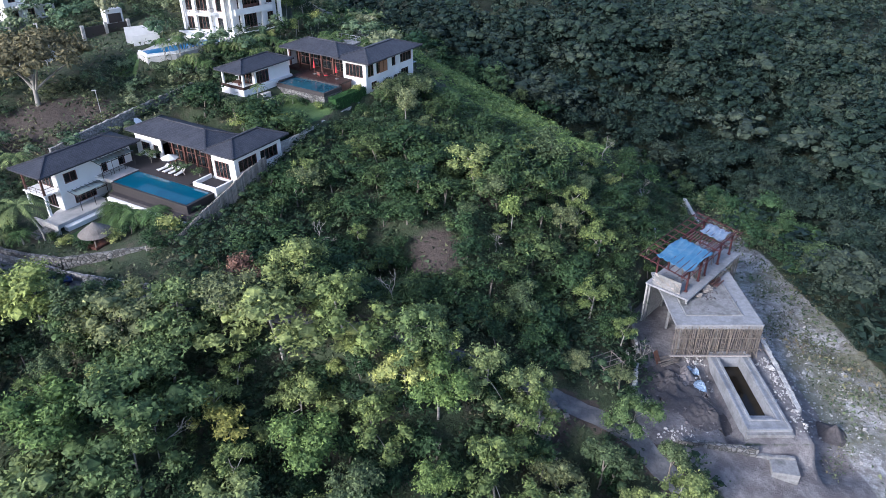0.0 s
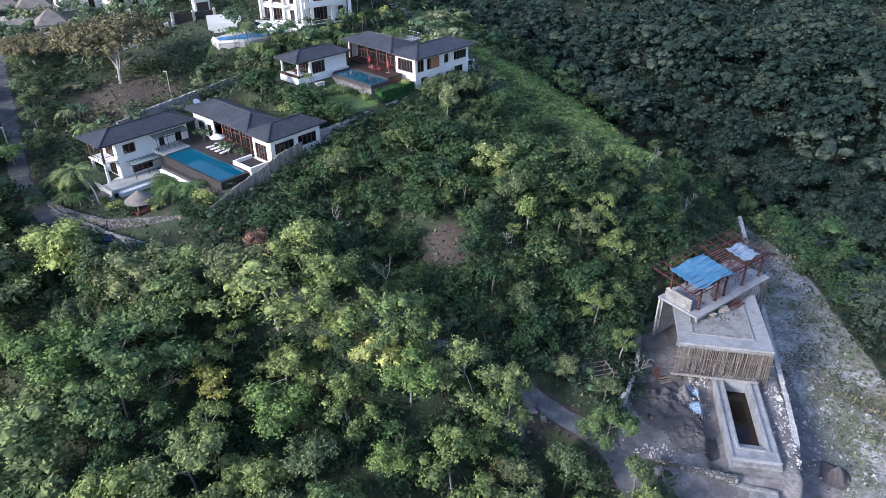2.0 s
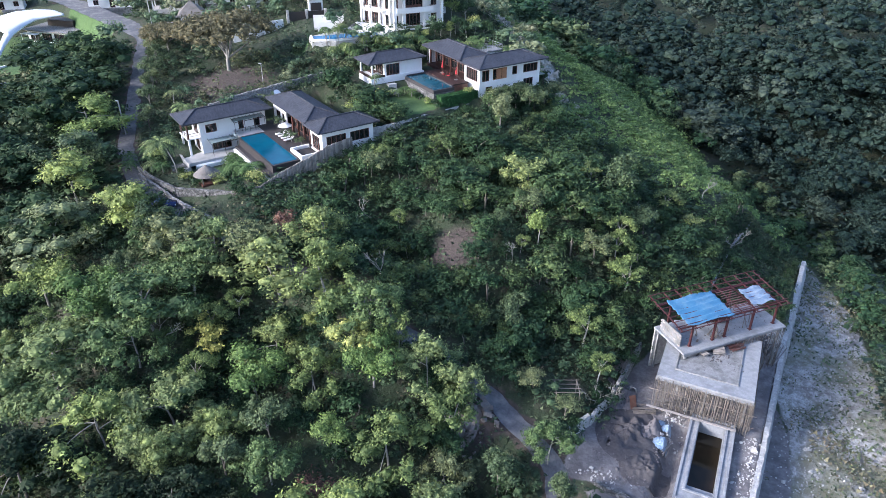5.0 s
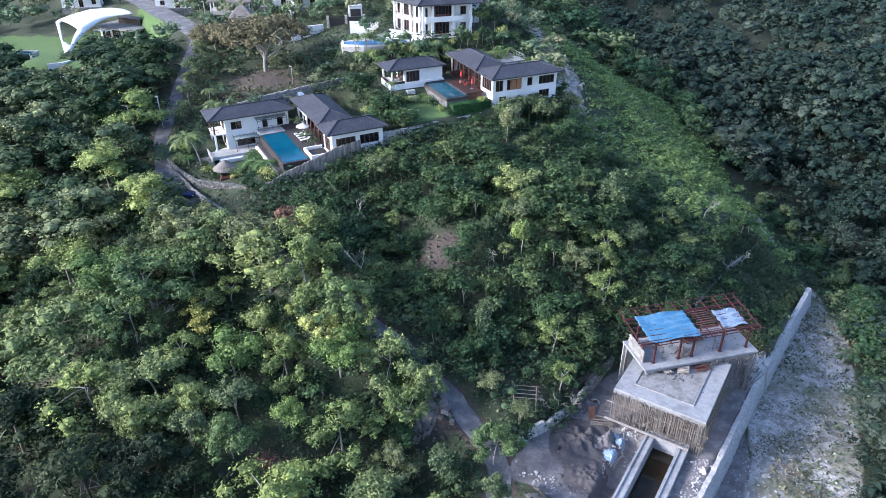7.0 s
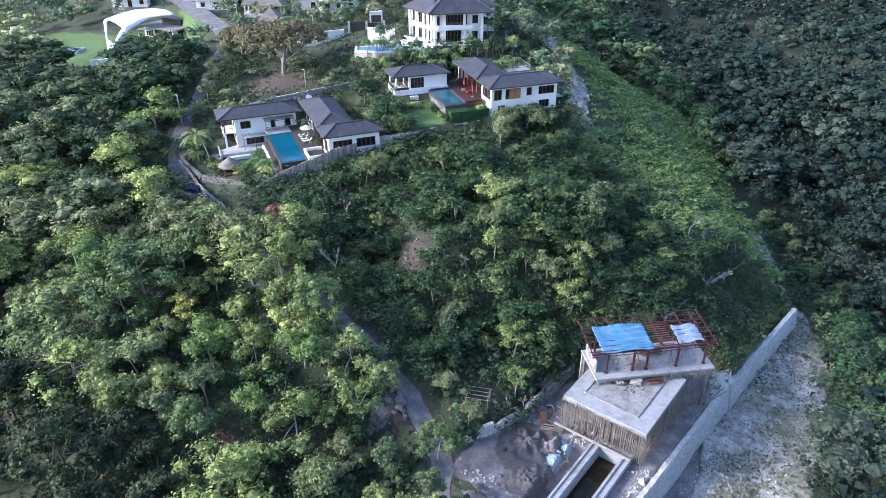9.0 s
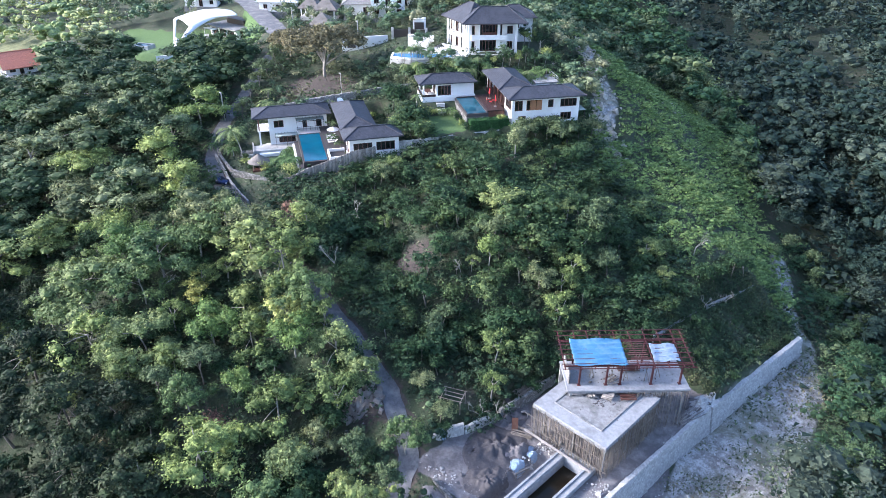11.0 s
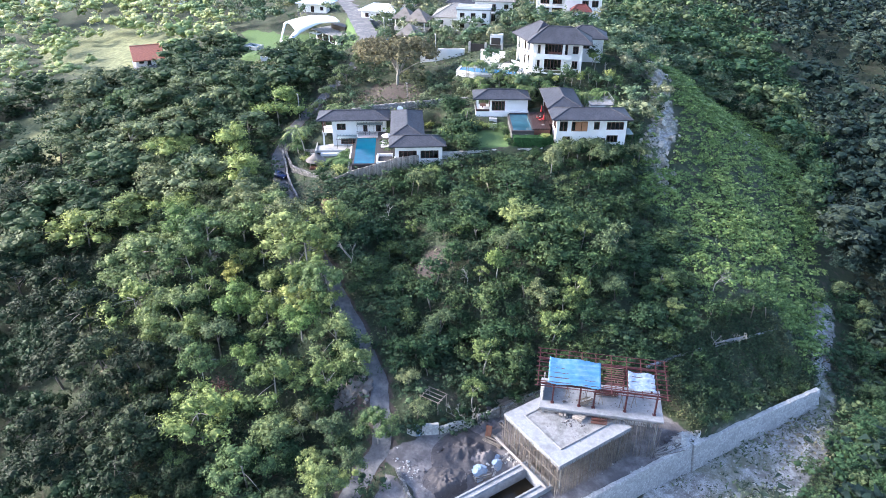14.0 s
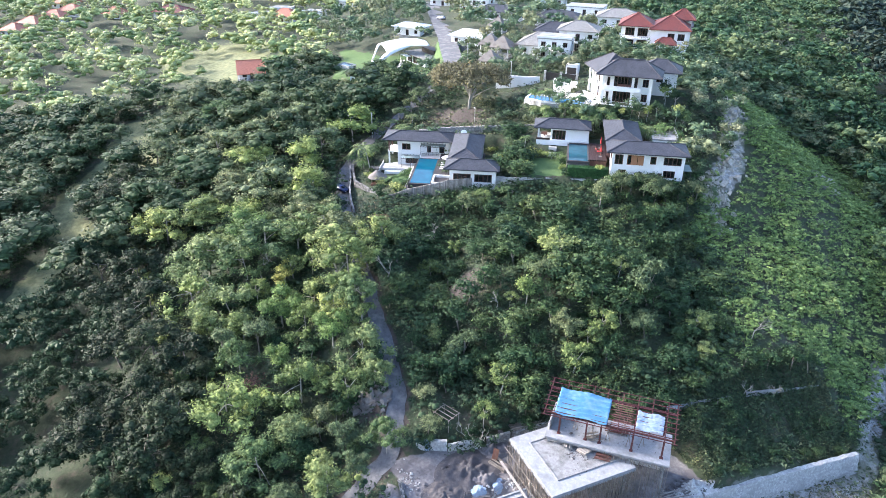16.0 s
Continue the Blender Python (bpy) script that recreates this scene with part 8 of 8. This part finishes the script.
def undergrowth():
    """Low leaves over the forest floor."""
    rng = np.random.default_rng(9)
    x, y = jittered(rng, -75, 62, 30, 150, 0.5)
    d = along_lane(x, y)[0]
    bad = (d < 1.9)
    for p in (CLEAR[0], CLEAR[1], VA.rect(-1, 30, -21, 4), VB.rect(-18, 18, -0.3, 22.5)):
        bad |= outside(x, y, p) < 0.3
    bad |= (np.hypot(x + 1, y - 84.5) < 4.5 + rng.normal(0, 1.2, len(x))) & (rng.random(len(x)) < 0.6)
    bad |= np.hypot(x - 7, y - 98) < 2.2
    bad |= (x > 30) & (x < 52) & (y > 50) & (y < 102)
    dens = noise_field(x, y)
    ok = ~bad & (rng.random(len(x)) < 0.55 + 0.5 * dens)
    x, y = x[ok], y[ok]
    z = land(x, y)
    pos = np.stack([x, y, z + rng.uniform(0.05, 0.9, len(x)) ** 1.5], 1)
    V, Q = leaves_at(rng, pos, np.tile((0, 0, 1.0), (len(x), 1)), 0.5)
    tint = np.repeat(np.clip(0.45 + 0.4 * noise_field(x * 0.6, y * 0.6) + rng.normal(0, 0.1, len(x)), 0, 1), 3)
    ob = new("undergrowth", fast_mesh("undergrowth", V, None, Q, [L_UNDER], tint))
    tagged(ob, "low green undergrowth covering the forest floor", "undergrowth", "", "stuff")


undergrowth()


def bank():
    """Low creepers over the grassy bank behind the retaining wall."""
    rng = np.random.default_rng(19)
    x, y = jittered(rng, 33.5, 49.5, 100.5, 131, 0.15)
    ok = (x < wall_line(y) - 0.5) & (outside(x, y, SITE) > 0.2) & (creeper_zone(x, y) < 2) & ~((np.hypot((x - 43) / 1.7, y - 119) < 2.4) & (rng.random(len(x)) < 0.85))
    x, y = x[ok], y[ok]
    z = land(x, y) + np.abs(noise_field(x * 3.1, y * 2.7)) * 0.9 + rng.uniform(0.0, 0.5, len(x))
    V, Q = leaves_at(rng, np.stack([x, y, z], 1), np.tile((0, 0, 0.8), (len(x), 1)), 0.3)
    tint = np.repeat(np.clip(0.2 + 0.35 * noise_field(x, y) + rng.normal(0, 0.12, len(x)), 0, 1), 3)
    ob = new("bank_creepers", fast_mesh("bank_creepers", V, None, Q, [L_WOODS], np.clip(tint * 1.4 + 0.2, 0, 1)))
    tagged(ob, "low dark green creepers matting the grassy bank", "creepers", "", "stuff")


bank()
for i, (x, y, h, k) in enumerate(((33.6, 118.5, 5.0, "loose"), (35.2, 122.0, 4.6, "round"), (36.4, 126.0, 5.2, "loose"), (34.0, 108.0, 4.2, "round"), (33.2, 113.0, 4.6, "wide"), (37.4, 129.0, 4.4, "loose"), (43.5, 126.5, 2.2, "bush"), (46.5, 122.0, 1.8, "bush"), (45.6, 110.0, 1.6, "bush"), (41.0, 104.5, 1.4, "bush"), (44.0, 105.5, 1.2, "bush"), (40.4, 110.5, 1.5, "bush"), (39.6, 115.0, 1.3, "bush"), (43.2, 113.5, 1.1, "bush"), (47.3, 116.0, 1.3, "bush"), (41.8, 123.5, 1.5, "bush"), (47.6, 127.0, 1.6, "bush"), (38.2, 105.2, 1.9, "bush"), (42.6, 108.0, 1.6, "bush"), (45.2, 114.2, 1.5, "bush"), (40.8, 118.4, 1.8, "bush"), (44.9, 118.9, 1.4, "bush"), (39.2, 112.4, 2.0, "bush"), (45.9, 103.6, 1.3, "bush"), (46.9, 107.2, 1.4, "bush"), (44.4, 122.4, 1.8, "bush"), (37.2, 110.2, 2.2, "bush"), (47.0, 119.4, 1.5, "bush"))):
    rng_k = np.random.default_rng(500 + i)
    plant("small", x, y, h, rng_k, {"bush": 2, "loose": 3, "round": 0, "wide": 5}[k], 1.2)


# ---- single trees and palms that stand out ----
def frond_crown(rng, n, length, droop, width, rise):
    """Arching fronds with leaflets on both sides of the rib."""
    V, Q, o = [], [], 0
    for i in range(n):
        a = 2 * math.pi * i / n + rng.uniform(-0.2, 0.2)
        up = rise * rng.uniform(0.5, 1.2)
        k = np.linspace(0, 1, 9)
        r = length * k * rng.uniform(0.85, 1.1)
        rib = np.stack([np.cos(a) * r, np.sin(a) * r, up * length * k - droop * length * k ** 2.2], 1)
        side = np.array([-math.sin(a), math.cos(a), 0])
        for j in range(8):
            for sgn in (-1, 1):
                for q in (0.15, 0.65):
                    p = rib[j] * (1 - q) + rib[j + 1] * q
                    d = rib[j + 1] - rib[j]
                    w = width * math.sin(math.pi * min(0.97, (j + q + 0.7) / 9))
                    e = p + side * sgn * w + d * 0.7 - np.array([0, 0, 0.35 * w])
                    V += [p - d * 0.12, p + d * 0.22, e + d * 0.1, e - d * 0.05]
                    Q.append((o, o + 1, o + 2, o + 3))
                    o += 4
    return np.array(V), np.array(Q)


def palm(name, x, y, height, length, n, label, seed, lean=(0.3, 0.1), leaf=None, group="palms", stems=1, droop=0.75):
    rng = np.random.default_rng(seed)
    t = thing(name, pose(x, y, land1(x, y) - 0.1, 0, 0, rng.uniform(0, 360)), label, "palm", group)
    for s in range(stems):
        o = rng.normal(0, 0.5, 2) * (stems > 1)
        h = height * rng.uniform(0.8, 1.1) if stems > 1 else height
        k = np.linspace(0, 1, 7)[:, None]
        path = np.concatenate([k * lean[0] * h * k + o[0], k * lean[1] * h * k + o[1], k * h], 1)
        v, q = tube(path, 0.14 * (1 - 0.4 * k[:, 0]) if stems == 1 else 0.07 * (1 - 0.3 * k[:, 0]))
        ob = new("trunk", fast_mesh("trunk", v, q, None, [PALE_BARK], None, True))
        ob.parent = t
        v, q = frond_crown(rng, n, length, droop, length * 0.17, 0.55)
        ob = new("crown", fast_mesh("crown", v + path[-1], q, None, [leaf or L_PALM]))
        ob.parent = t
    return t


palm("coconut_palm", -55.2, 84.0, 6.0, 3.9, 20, "coconut palm with long drooping fronds in the garden", 1)
palm("coconut_palm", -31.0, 112.6, 6.0, 1.7, 11, "slender palm on the lawn beside the pavilion", 4, (0.05, 0.05))
palm("garden_palm", -63.4, 96.2, 4.2, 2.8, 24, "bushy yellow-green palm behind the villa", 2, (0.05, 0.1))
palm("garden_palm", -71.5, 101.5, 3.0, 2.2, 18, "bushy yellow-green palm behind the villa", 3, (0.1, 0.0))
for i, (x, y) in enumerate(((-66.5, 84.0), (-64.5, 82.0), (-60.5, 83.2), (-58.0, 83.4), (-62.4, 84.8), (-65.0, 86.6), (-64.0, 87.8))):
    palm("garden_palm", x, y, 1.7, 2.1, 18, "low bushy palm above the garden wall", 20 + i, (0.05, 0.0))
for i, (u, v) in enumerate(((7.0, -5.5), (6.4, -8.0), (7.2, -10.5), (5.5, -12.0), (6.8, -14.5))):
    x, y = VA.out((u, v))[0]
    palm("garden_palm", x, y, 1.9, 2.9, 22, "low bushy palm beside the pool wall", 30 + i, (0.05, 0.0))
for i, (u, v) in enumerate(((-11.5, 11.0), (-9.8, 11.6), (-9.3, 9.6))):
    x, y = VB.out((u, v))[0]
    palm("garden_palm", x, y, 1.4, 1.7, 15, "low bushy palm on the lawn", 40 + i, (0.05, 0.0))
rp = np.random.default_rng(4)
for i in range(46):
    f = rp.random()
    x, y = -50.6 + 36 * f + rp.normal(0, 1.4), 126.2 + 20 * f + rp.normal(0, 1.5)
    palm("areca_palm", x, y, rp.uniform(2.6, 4.2), 1.7, 12, "clump of slender palms between the villas", 60 + i, (0.06, 0.04), None, "palm row behind the villa", 3, 0.95)


def leafy(name, x, y, kind, height, label, leaf, bark, seed, n_leaf=1300, size=0.3, wide=1.0, category="tree"):
    rng = np.random.default_rng(seed)
    c, r, h, r0 = shape(rng, kind)
    V, T = crown(rng, c, r, n_leaf, size)
    tv, tq = limbs(rng, h, c, r, r0 * (0.5 if kind == "bush" else 1))
    s = height / (2.3 if kind == "bush" else h + 0.6)
    t = thing(name, pose(x, y, land1(x, y) - 0.1) @ Matrix.Diagonal((s * wide, s * wide, s, 1)), label, category)
    for me, nm in ((fast_mesh("trunk", tv, tq, None, [bark], None, True), "trunk"), (fast_mesh("crown", V, None, T, [leaf]), "crown")):
        ob = new(nm, me)
        ob.parent = t
    return t


def rain_tree(px, py, s, seed):
    rng = np.random.default_rng(seed)
    n = 84
    a, f = rng.uniform(0, 6.28, n), np.sqrt(rng.random(n))
    c = np.stack([7.4 * f * np.cos(a), 7.4 * f * np.sin(a), 6.3 - 1.5 * f ** 2 + rng.normal(0, 0.25, n)], 1)
    r = rng.uniform(1.0, 1.5, n)
    V, T = crown(rng, c, r, 9000, 0.36, 0.62)
    V[:, 2] = 6 + (V[:, 2] - 6) * 0.75
    t = thing("rain_tree", pose(px, py, land1(px, py) - 0.1) @ Matrix.Diagonal((s, s, 1.25 * s, 1)), "wide umbrella-shaped tree with brownish thin crown", "tree")
    tv, tq = limbs(rng, 5.5, c, r + rng.random(n), 0.34, 0.3, 14)
    for me, nm in ((fast_mesh("trunk", tv, tq, None, [PALE_BARK], None, True), "trunk"), (fast_mesh("crown", V, None, T, [L_BROWN]), "crown")):
        ob = new(nm, me)
        ob.parent = t


rain_tree(-70.9, 118.1, 1.36, 3)
rain_tree(-93.0, 123.0, 0.8, 4)
stones("rock_ledges", 420, lambda r: (lambda f: (np.interp(f, [0, 0.3, 0.55, 1], [2, -6, -12, -33]) + r.normal() * 1.5, np.interp(f, [0, 0.3, 0.55, 1], [141, 147, 156, 174]) + r.normal() * 1.5))(r.random()), 0.5, "broken pale rock ledges on the steep flank", 41, PALE_ROCK)
stones("rock_ledges", 70, lambda r: (-11.5 + r.normal() * 1.5, 189 + r.normal() * 1.8), 0.6, "pale rock ledge breaking through the creepers", 42, PALE_ROCK)
stones("rock_ledges", 90, lambda r: (11.4 + r.normal() * 1.1, 61.6 + r.normal() * 1.6), 0.5, "broken rock of the bank beside the lane", 43, ROCK)


def weeds():
    """Tufts of weed and grass on the chalk clearing."""
    rng = np.random.default_rng(27)
    x, y = jittered(rng, 47, 64, 56, 142, 0.28)
    patch = noise_field(x * 1.6 + 2, y * 1.3) + 1.1 * np.exp(-(((x - 53) / 5) ** 2 + ((y - 121) / 4) ** 2)) + 0.9 * np.exp(-(((x - 56) / 2.5) ** 2 + ((y - 84) / 9) ** 2)) + 0.25 * smooth(56, 61, x)
    ok = (outside(x, y, CHALK) < 1.5) & (x > wall_line(y) + 1.4) & (patch + rng.normal(0, 0.22, len(x)) > 0.72) & (rng.random(len(x)) < 0.75)
    x, y = x[ok], y[ok]
    V, Q = leaves_at(rng, np.stack([x, y, land(x, y) + rng.uniform(0.02, 0.3, len(x))], 1), np.tile((0, 0, 0.6), (len(x), 1)), 0.3)
    ob = new("weeds", fast_mesh("weeds", V, None, Q, [L_UNDER], np.repeat(rng.uniform(0.2, 0.9, len(x)), 3)))
    tagged(ob, "thin weeds and grass tufts on the chalk clearing", "weeds", "", "stuff")


weeds()


def bare_tree(x, y, h, label, seed, thin=1.0):
    """A leafless tree of forking pale branches."""
    rng = np.random.default_rng(seed)
    out = []

    def grow(p, d, length, r, depth):
        q = p + d * length
        k = np.linspace(0, 1, 4)[:, None]
        mid = p + (q - p) * k + np.sin(k * 3.1) * rng.normal(0, 0.06 * length, 3)
        out.append(tube(mid, r * (1 - 0.35 * k[:, 0]), 5))
        if depth:
            for _ in range(rng.integers(2, 4)):
                e = unit(d + rng.normal(0, 0.5, 3) + (0, 0, 0.12))
                grow(mid[-1], e, length * rng.uniform(0.6, 0.8), r * 0.62, depth - 1)
    grow(np.zeros(3), np.array([0.05, 0.05, 1.0]), h * 0.36, 0.11 * thin, 4)
    v, q = join(out)
    t = thing("bare_tree", pose(x, y, land1(x, y) - 0.1), label, "tree", "bare trees")
    ob = new("bare_crown", fast_mesh("bare_crown", v, q, None, [PALE_BARK], None, True))
    ob.parent = t


bare_tree(30.2, 123, 5.5, "leafless pale grey tree standing in the scrub", 2)
bare_tree(-17.0, 84.9, 6.5, "leafless whitish tree standing above the scrub", 12)
bare_tree(-6.5, 71.4, 6.0, "pale leafless tree beside the lane", 13)
bare_tree(-5.6, 66.2, 5.2, "whitish leafless tree leaning over the lane", 17)
bare_tree(-30.0, 52.0, 7.5, "leafless pale tree among the wood", 14)
bare_tree(7.5, 86.5, 4.0, "small leafless whitish tree beside the bare patch", 3)
bare_tree(25.0, 72.5, 4.5, "thin leafless tree beside the broken wall", 5, 0.8)
bare_tree(27.0, 74.2, 4.0, "thin leafless tree beside the broken wall", 6, 0.8)
bare_tree(36.8, 116.2, 3.0, "fallen bleached branches against the thin wall", 8, 0.9)
bare_tree(38.3, 121.0, 2.8, "fallen bleached branches against the thin wall", 9, 0.9)
leafy("tree", 10.2, 90.5, "tall", 8.0, "bright green young tree standing above the scrub", L_FRESH, PALE_BARK, 50, 1540, 0.32, 0.8)
leafy("pale_tree", -6.6, 116.6, "tall", 8.0, "pale silvery green tree before the white villa wall", L_PALE, PALE_BARK, 57, 2600, 0.26, 0.95)
leafy("pale_tree", 0.8, 64.0, "loose", 8.0, "pale silvery thin-leaved tree beside the lane", L_OLIVE, PALE_BARK, 51, 1144, 0.24, 1.0)
leafy("pale_tree", -7.2, 77.2, "loose", 5.2, "pale yellowish dry tree on the slope", L_OLIVE, PALE_BARK, 52, 924, 0.22, 0.9)
for i, (x, y, h) in enumerate(((-24, 76.5, 2.2), (-27, 77.2, 2.4), (-22, 75.8, 1.6))):
    leafy("shrub", x, y, "bush", h, "reddish-brown dry shrub beside the lane", L_PINK, BARK, 55 + i, 924, 0.22, 1.1, "shrub")
for i, (u, v, h) in enumerate(((16.6, -2.8, 2.6), (16.0, -11.0, 2.6), (16.9, -13.2, 1.8))):
    x, y = VA.out((u, v))[0]
    leafy("deck_tree", x, y, "wide", h, "small round frangipani tree growing through the deck", L_DARK, PALE_BARK, 60 + i, 924, 0.24, 1.5)
for i, (u, v, h, w) in enumerate(((26.5, -8, 3.2, 1.3), (27.5, -3.0, 2.6, 1.2), (30.5, -9.5, 3.0, 1.6), (31.5, -15.5, 2.8, 2.0), (29.5, 0.5, 2.2, 1.4))):
    x, y = VA.out((u, v))[0]
    leafy("garden_tree", x, y, "wide" if i > 1 else "round", h, "low rounded garden tree between the villas", L_LIGHT if i == 2 else L_DARK, PALE_BARK, 70 + i, 1364, 0.26, w)
for i, (u, v, h) in enumerate(((2.5, -1.5, 5.0), (-1.5, 1.5, 2.6), (17.5, -1.0, 3.0), (19, 3.5, 4.0))):
    x, y = VB.out((u, v))[0]
    leafy("garden_tree", x, y, "tall" if i == 0 else "round", h, "pale green tree against the white villa wall", L_LIGHT, PALE_BARK, 80 + i, 1364, 0.27, 1.1)


rg = np.random.default_rng(88)
for i, (u, v, h, k) in enumerate(((6.6, -4.4, 1.6, 0), (5.6, -16.2, 2.2, 0), (6.3, -18.2, 2.4, 1), (4.2, -18.8, 2.6, 0), (7.0, -20.6, 2.2, 0), (1.2, -12.2, 2.0, 1), (-1.2, -10.0, 1.7, 0), (-2.2, -7.2, 1.5, 1), (-2.8, -4.6, 1.4, 0), (3.4, -13.4, 1.6, 0),
                                (25.6, -11.5, 1.6, 0), (26.4, -5.4, 1.8, 1), (28.6, -6.4, 1.7, 0), (27.6, 1.6, 1.8, 0), (26.0, 3.2, 1.6, 1), (29.4, -12.2, 1.8, 0), (33.4, -12.5, 2.2, 0), (34.0, -17.5, 2.4, 0), (35.0, -8.5, 2.2, 1),
                                (-4.5, 1.0, 2.0, 0), (-5.0, 4.0, 2.3, 1), (-3.6, 6.2, 2.2, 0), (2.0, 7.4, 1.8, 0), (6.5, 7.6, 1.6, 1), (10.5, 7.8, 1.5, 0))):
    x, y = VA.out((u, v))[0]
    leafy("shrub", x, y, "bush", h, "bushy dark green garden shrub beside the villa" if k == 0 else "bushy yellow-green garden shrub beside the villa", L_SLOPE if k == 0 else L_LIGHT, BARK, 300 + i, 900, 0.2, rg.uniform(1.0, 1.35), "shrub")
for i, (u, v, h, k) in enumerate(((-16.5, 1.0, 1.5, 0), (-17.0, 4.5, 1.8, 1), (-16.6, 8.0, 1.6, 0), (-15.6, 10.6, 1.8, 0), (-9.2, 6.5, 1.6, 0), (-9.0, 4.0, 1.5, 1), (-8.8, 1.2, 1.4, 0), (-13.5, 12.0, 1.7, 1), (-4.0, -0.9, 2.0, 0), (8.0, -1.4, 1.2, 0), (12.5, -1.5, 1.3, 1), (16.8, -1.2, 1.6, 0))):
    x, y = VB.out((u, v))[0]
    leafy("shrub", x, y, "bush", h, "bushy green garden shrub round the lawn", L_SLOPE if k == 0 else L_LIGHT, BARK, 340 + i, 900, 0.2, rg.uniform(1.0, 1.3), "shrub")


for i, (u, v, h) in enumerate(((0.2, -3.2, 3.4), (2.5, -2.4, 3.4), (4.6, -3.4, 3.6), (6.5, -3.0, 3.4), (8.6, -3.4, 3.9), (10.5, -2.6, 4.2), (12.6, -3.2, 4.4), (14.5, -1.8, 4.8), (16.8, -3.4, 4.6), (19.0, -2.4, 5.0), (21.0, -4.0, 5.0), (18.4, 1.4, 5.4), (16.0, 4.0, 5.0), (15.5, 9.0, 5.5), (-4.0, -1.0, 3.0))):
    x, y = VC.out((u, v))[0]
    leafy("garden_tree", x, y, "round", h, "leafy green tree before the large white house", L_SLOPE if i % 3 else L_LIGHT, PALE_BARK, 380 + i, 1100, 0.27, 1.1)


def hedge(fr, x0, x1, y0, y1, z0, z1, label):
    """A clipped hedge: leaves over the faces of a block."""
    rng = np.random.default_rng(int(abs(x0) * 10) + 3)
    w, d, h = x1 - x0, y1 - y0, z1 - z0
    n = int((w * d + 2 * h * (w + d)) * 26)
    p = rng.random((n, 3)) * (w, d, h)
    face = rng.choice(5, n, p=np.array([w * d, w * h, w * h, d * h, d * h]) / (w * d + 2 * h * (w + d)))
    out = np.array([(0, 0, 1), (0, -1, 0), (0, 1, 0), (-1, 0, 0), (1, 0, 0)], float)[face]
    p = np.where(face[:, None] == 0, p * (1, 1, 0) + (0, 0, h), p)
    p = np.where(face[:, None] == 1, p * (1, 0, 1), p)
    p = np.where(face[:, None] == 2, p * (1, 0, 1) + (0, d, 0), p)
    p = np.where(face[:, None] == 3, p * (0, 1, 1), p)
    p = np.where(face[:, None] == 4, p * (0, 1, 1) + (w, 0, 0), p)
    v, q = leaves_at(rng, p + rng.normal(0, 0.06, p.shape), out, 0.22)
    t = thing("hedge", fr.m @ pose(x0, y0, z0), label, "hedge")
    ob = new("foliage", fast_mesh("foliage", v, None, q, [HEDGE]))
    ob.parent = t
    part("twig_core", boxes((0.08, w - 0.08, 0.08, d - 0.08, 0, h - 0.08)), HEDGE, t)


hedge(VB, -8.0, 0.4, 0.6, 2.4, 21.2, 23.4, "clipped dark green hedge below the upper pool")
hedge(VB, 5.0, 15.0, -0.9, -0.1, 21.4, 22.2, "low clipped hedge along the white villa wall")
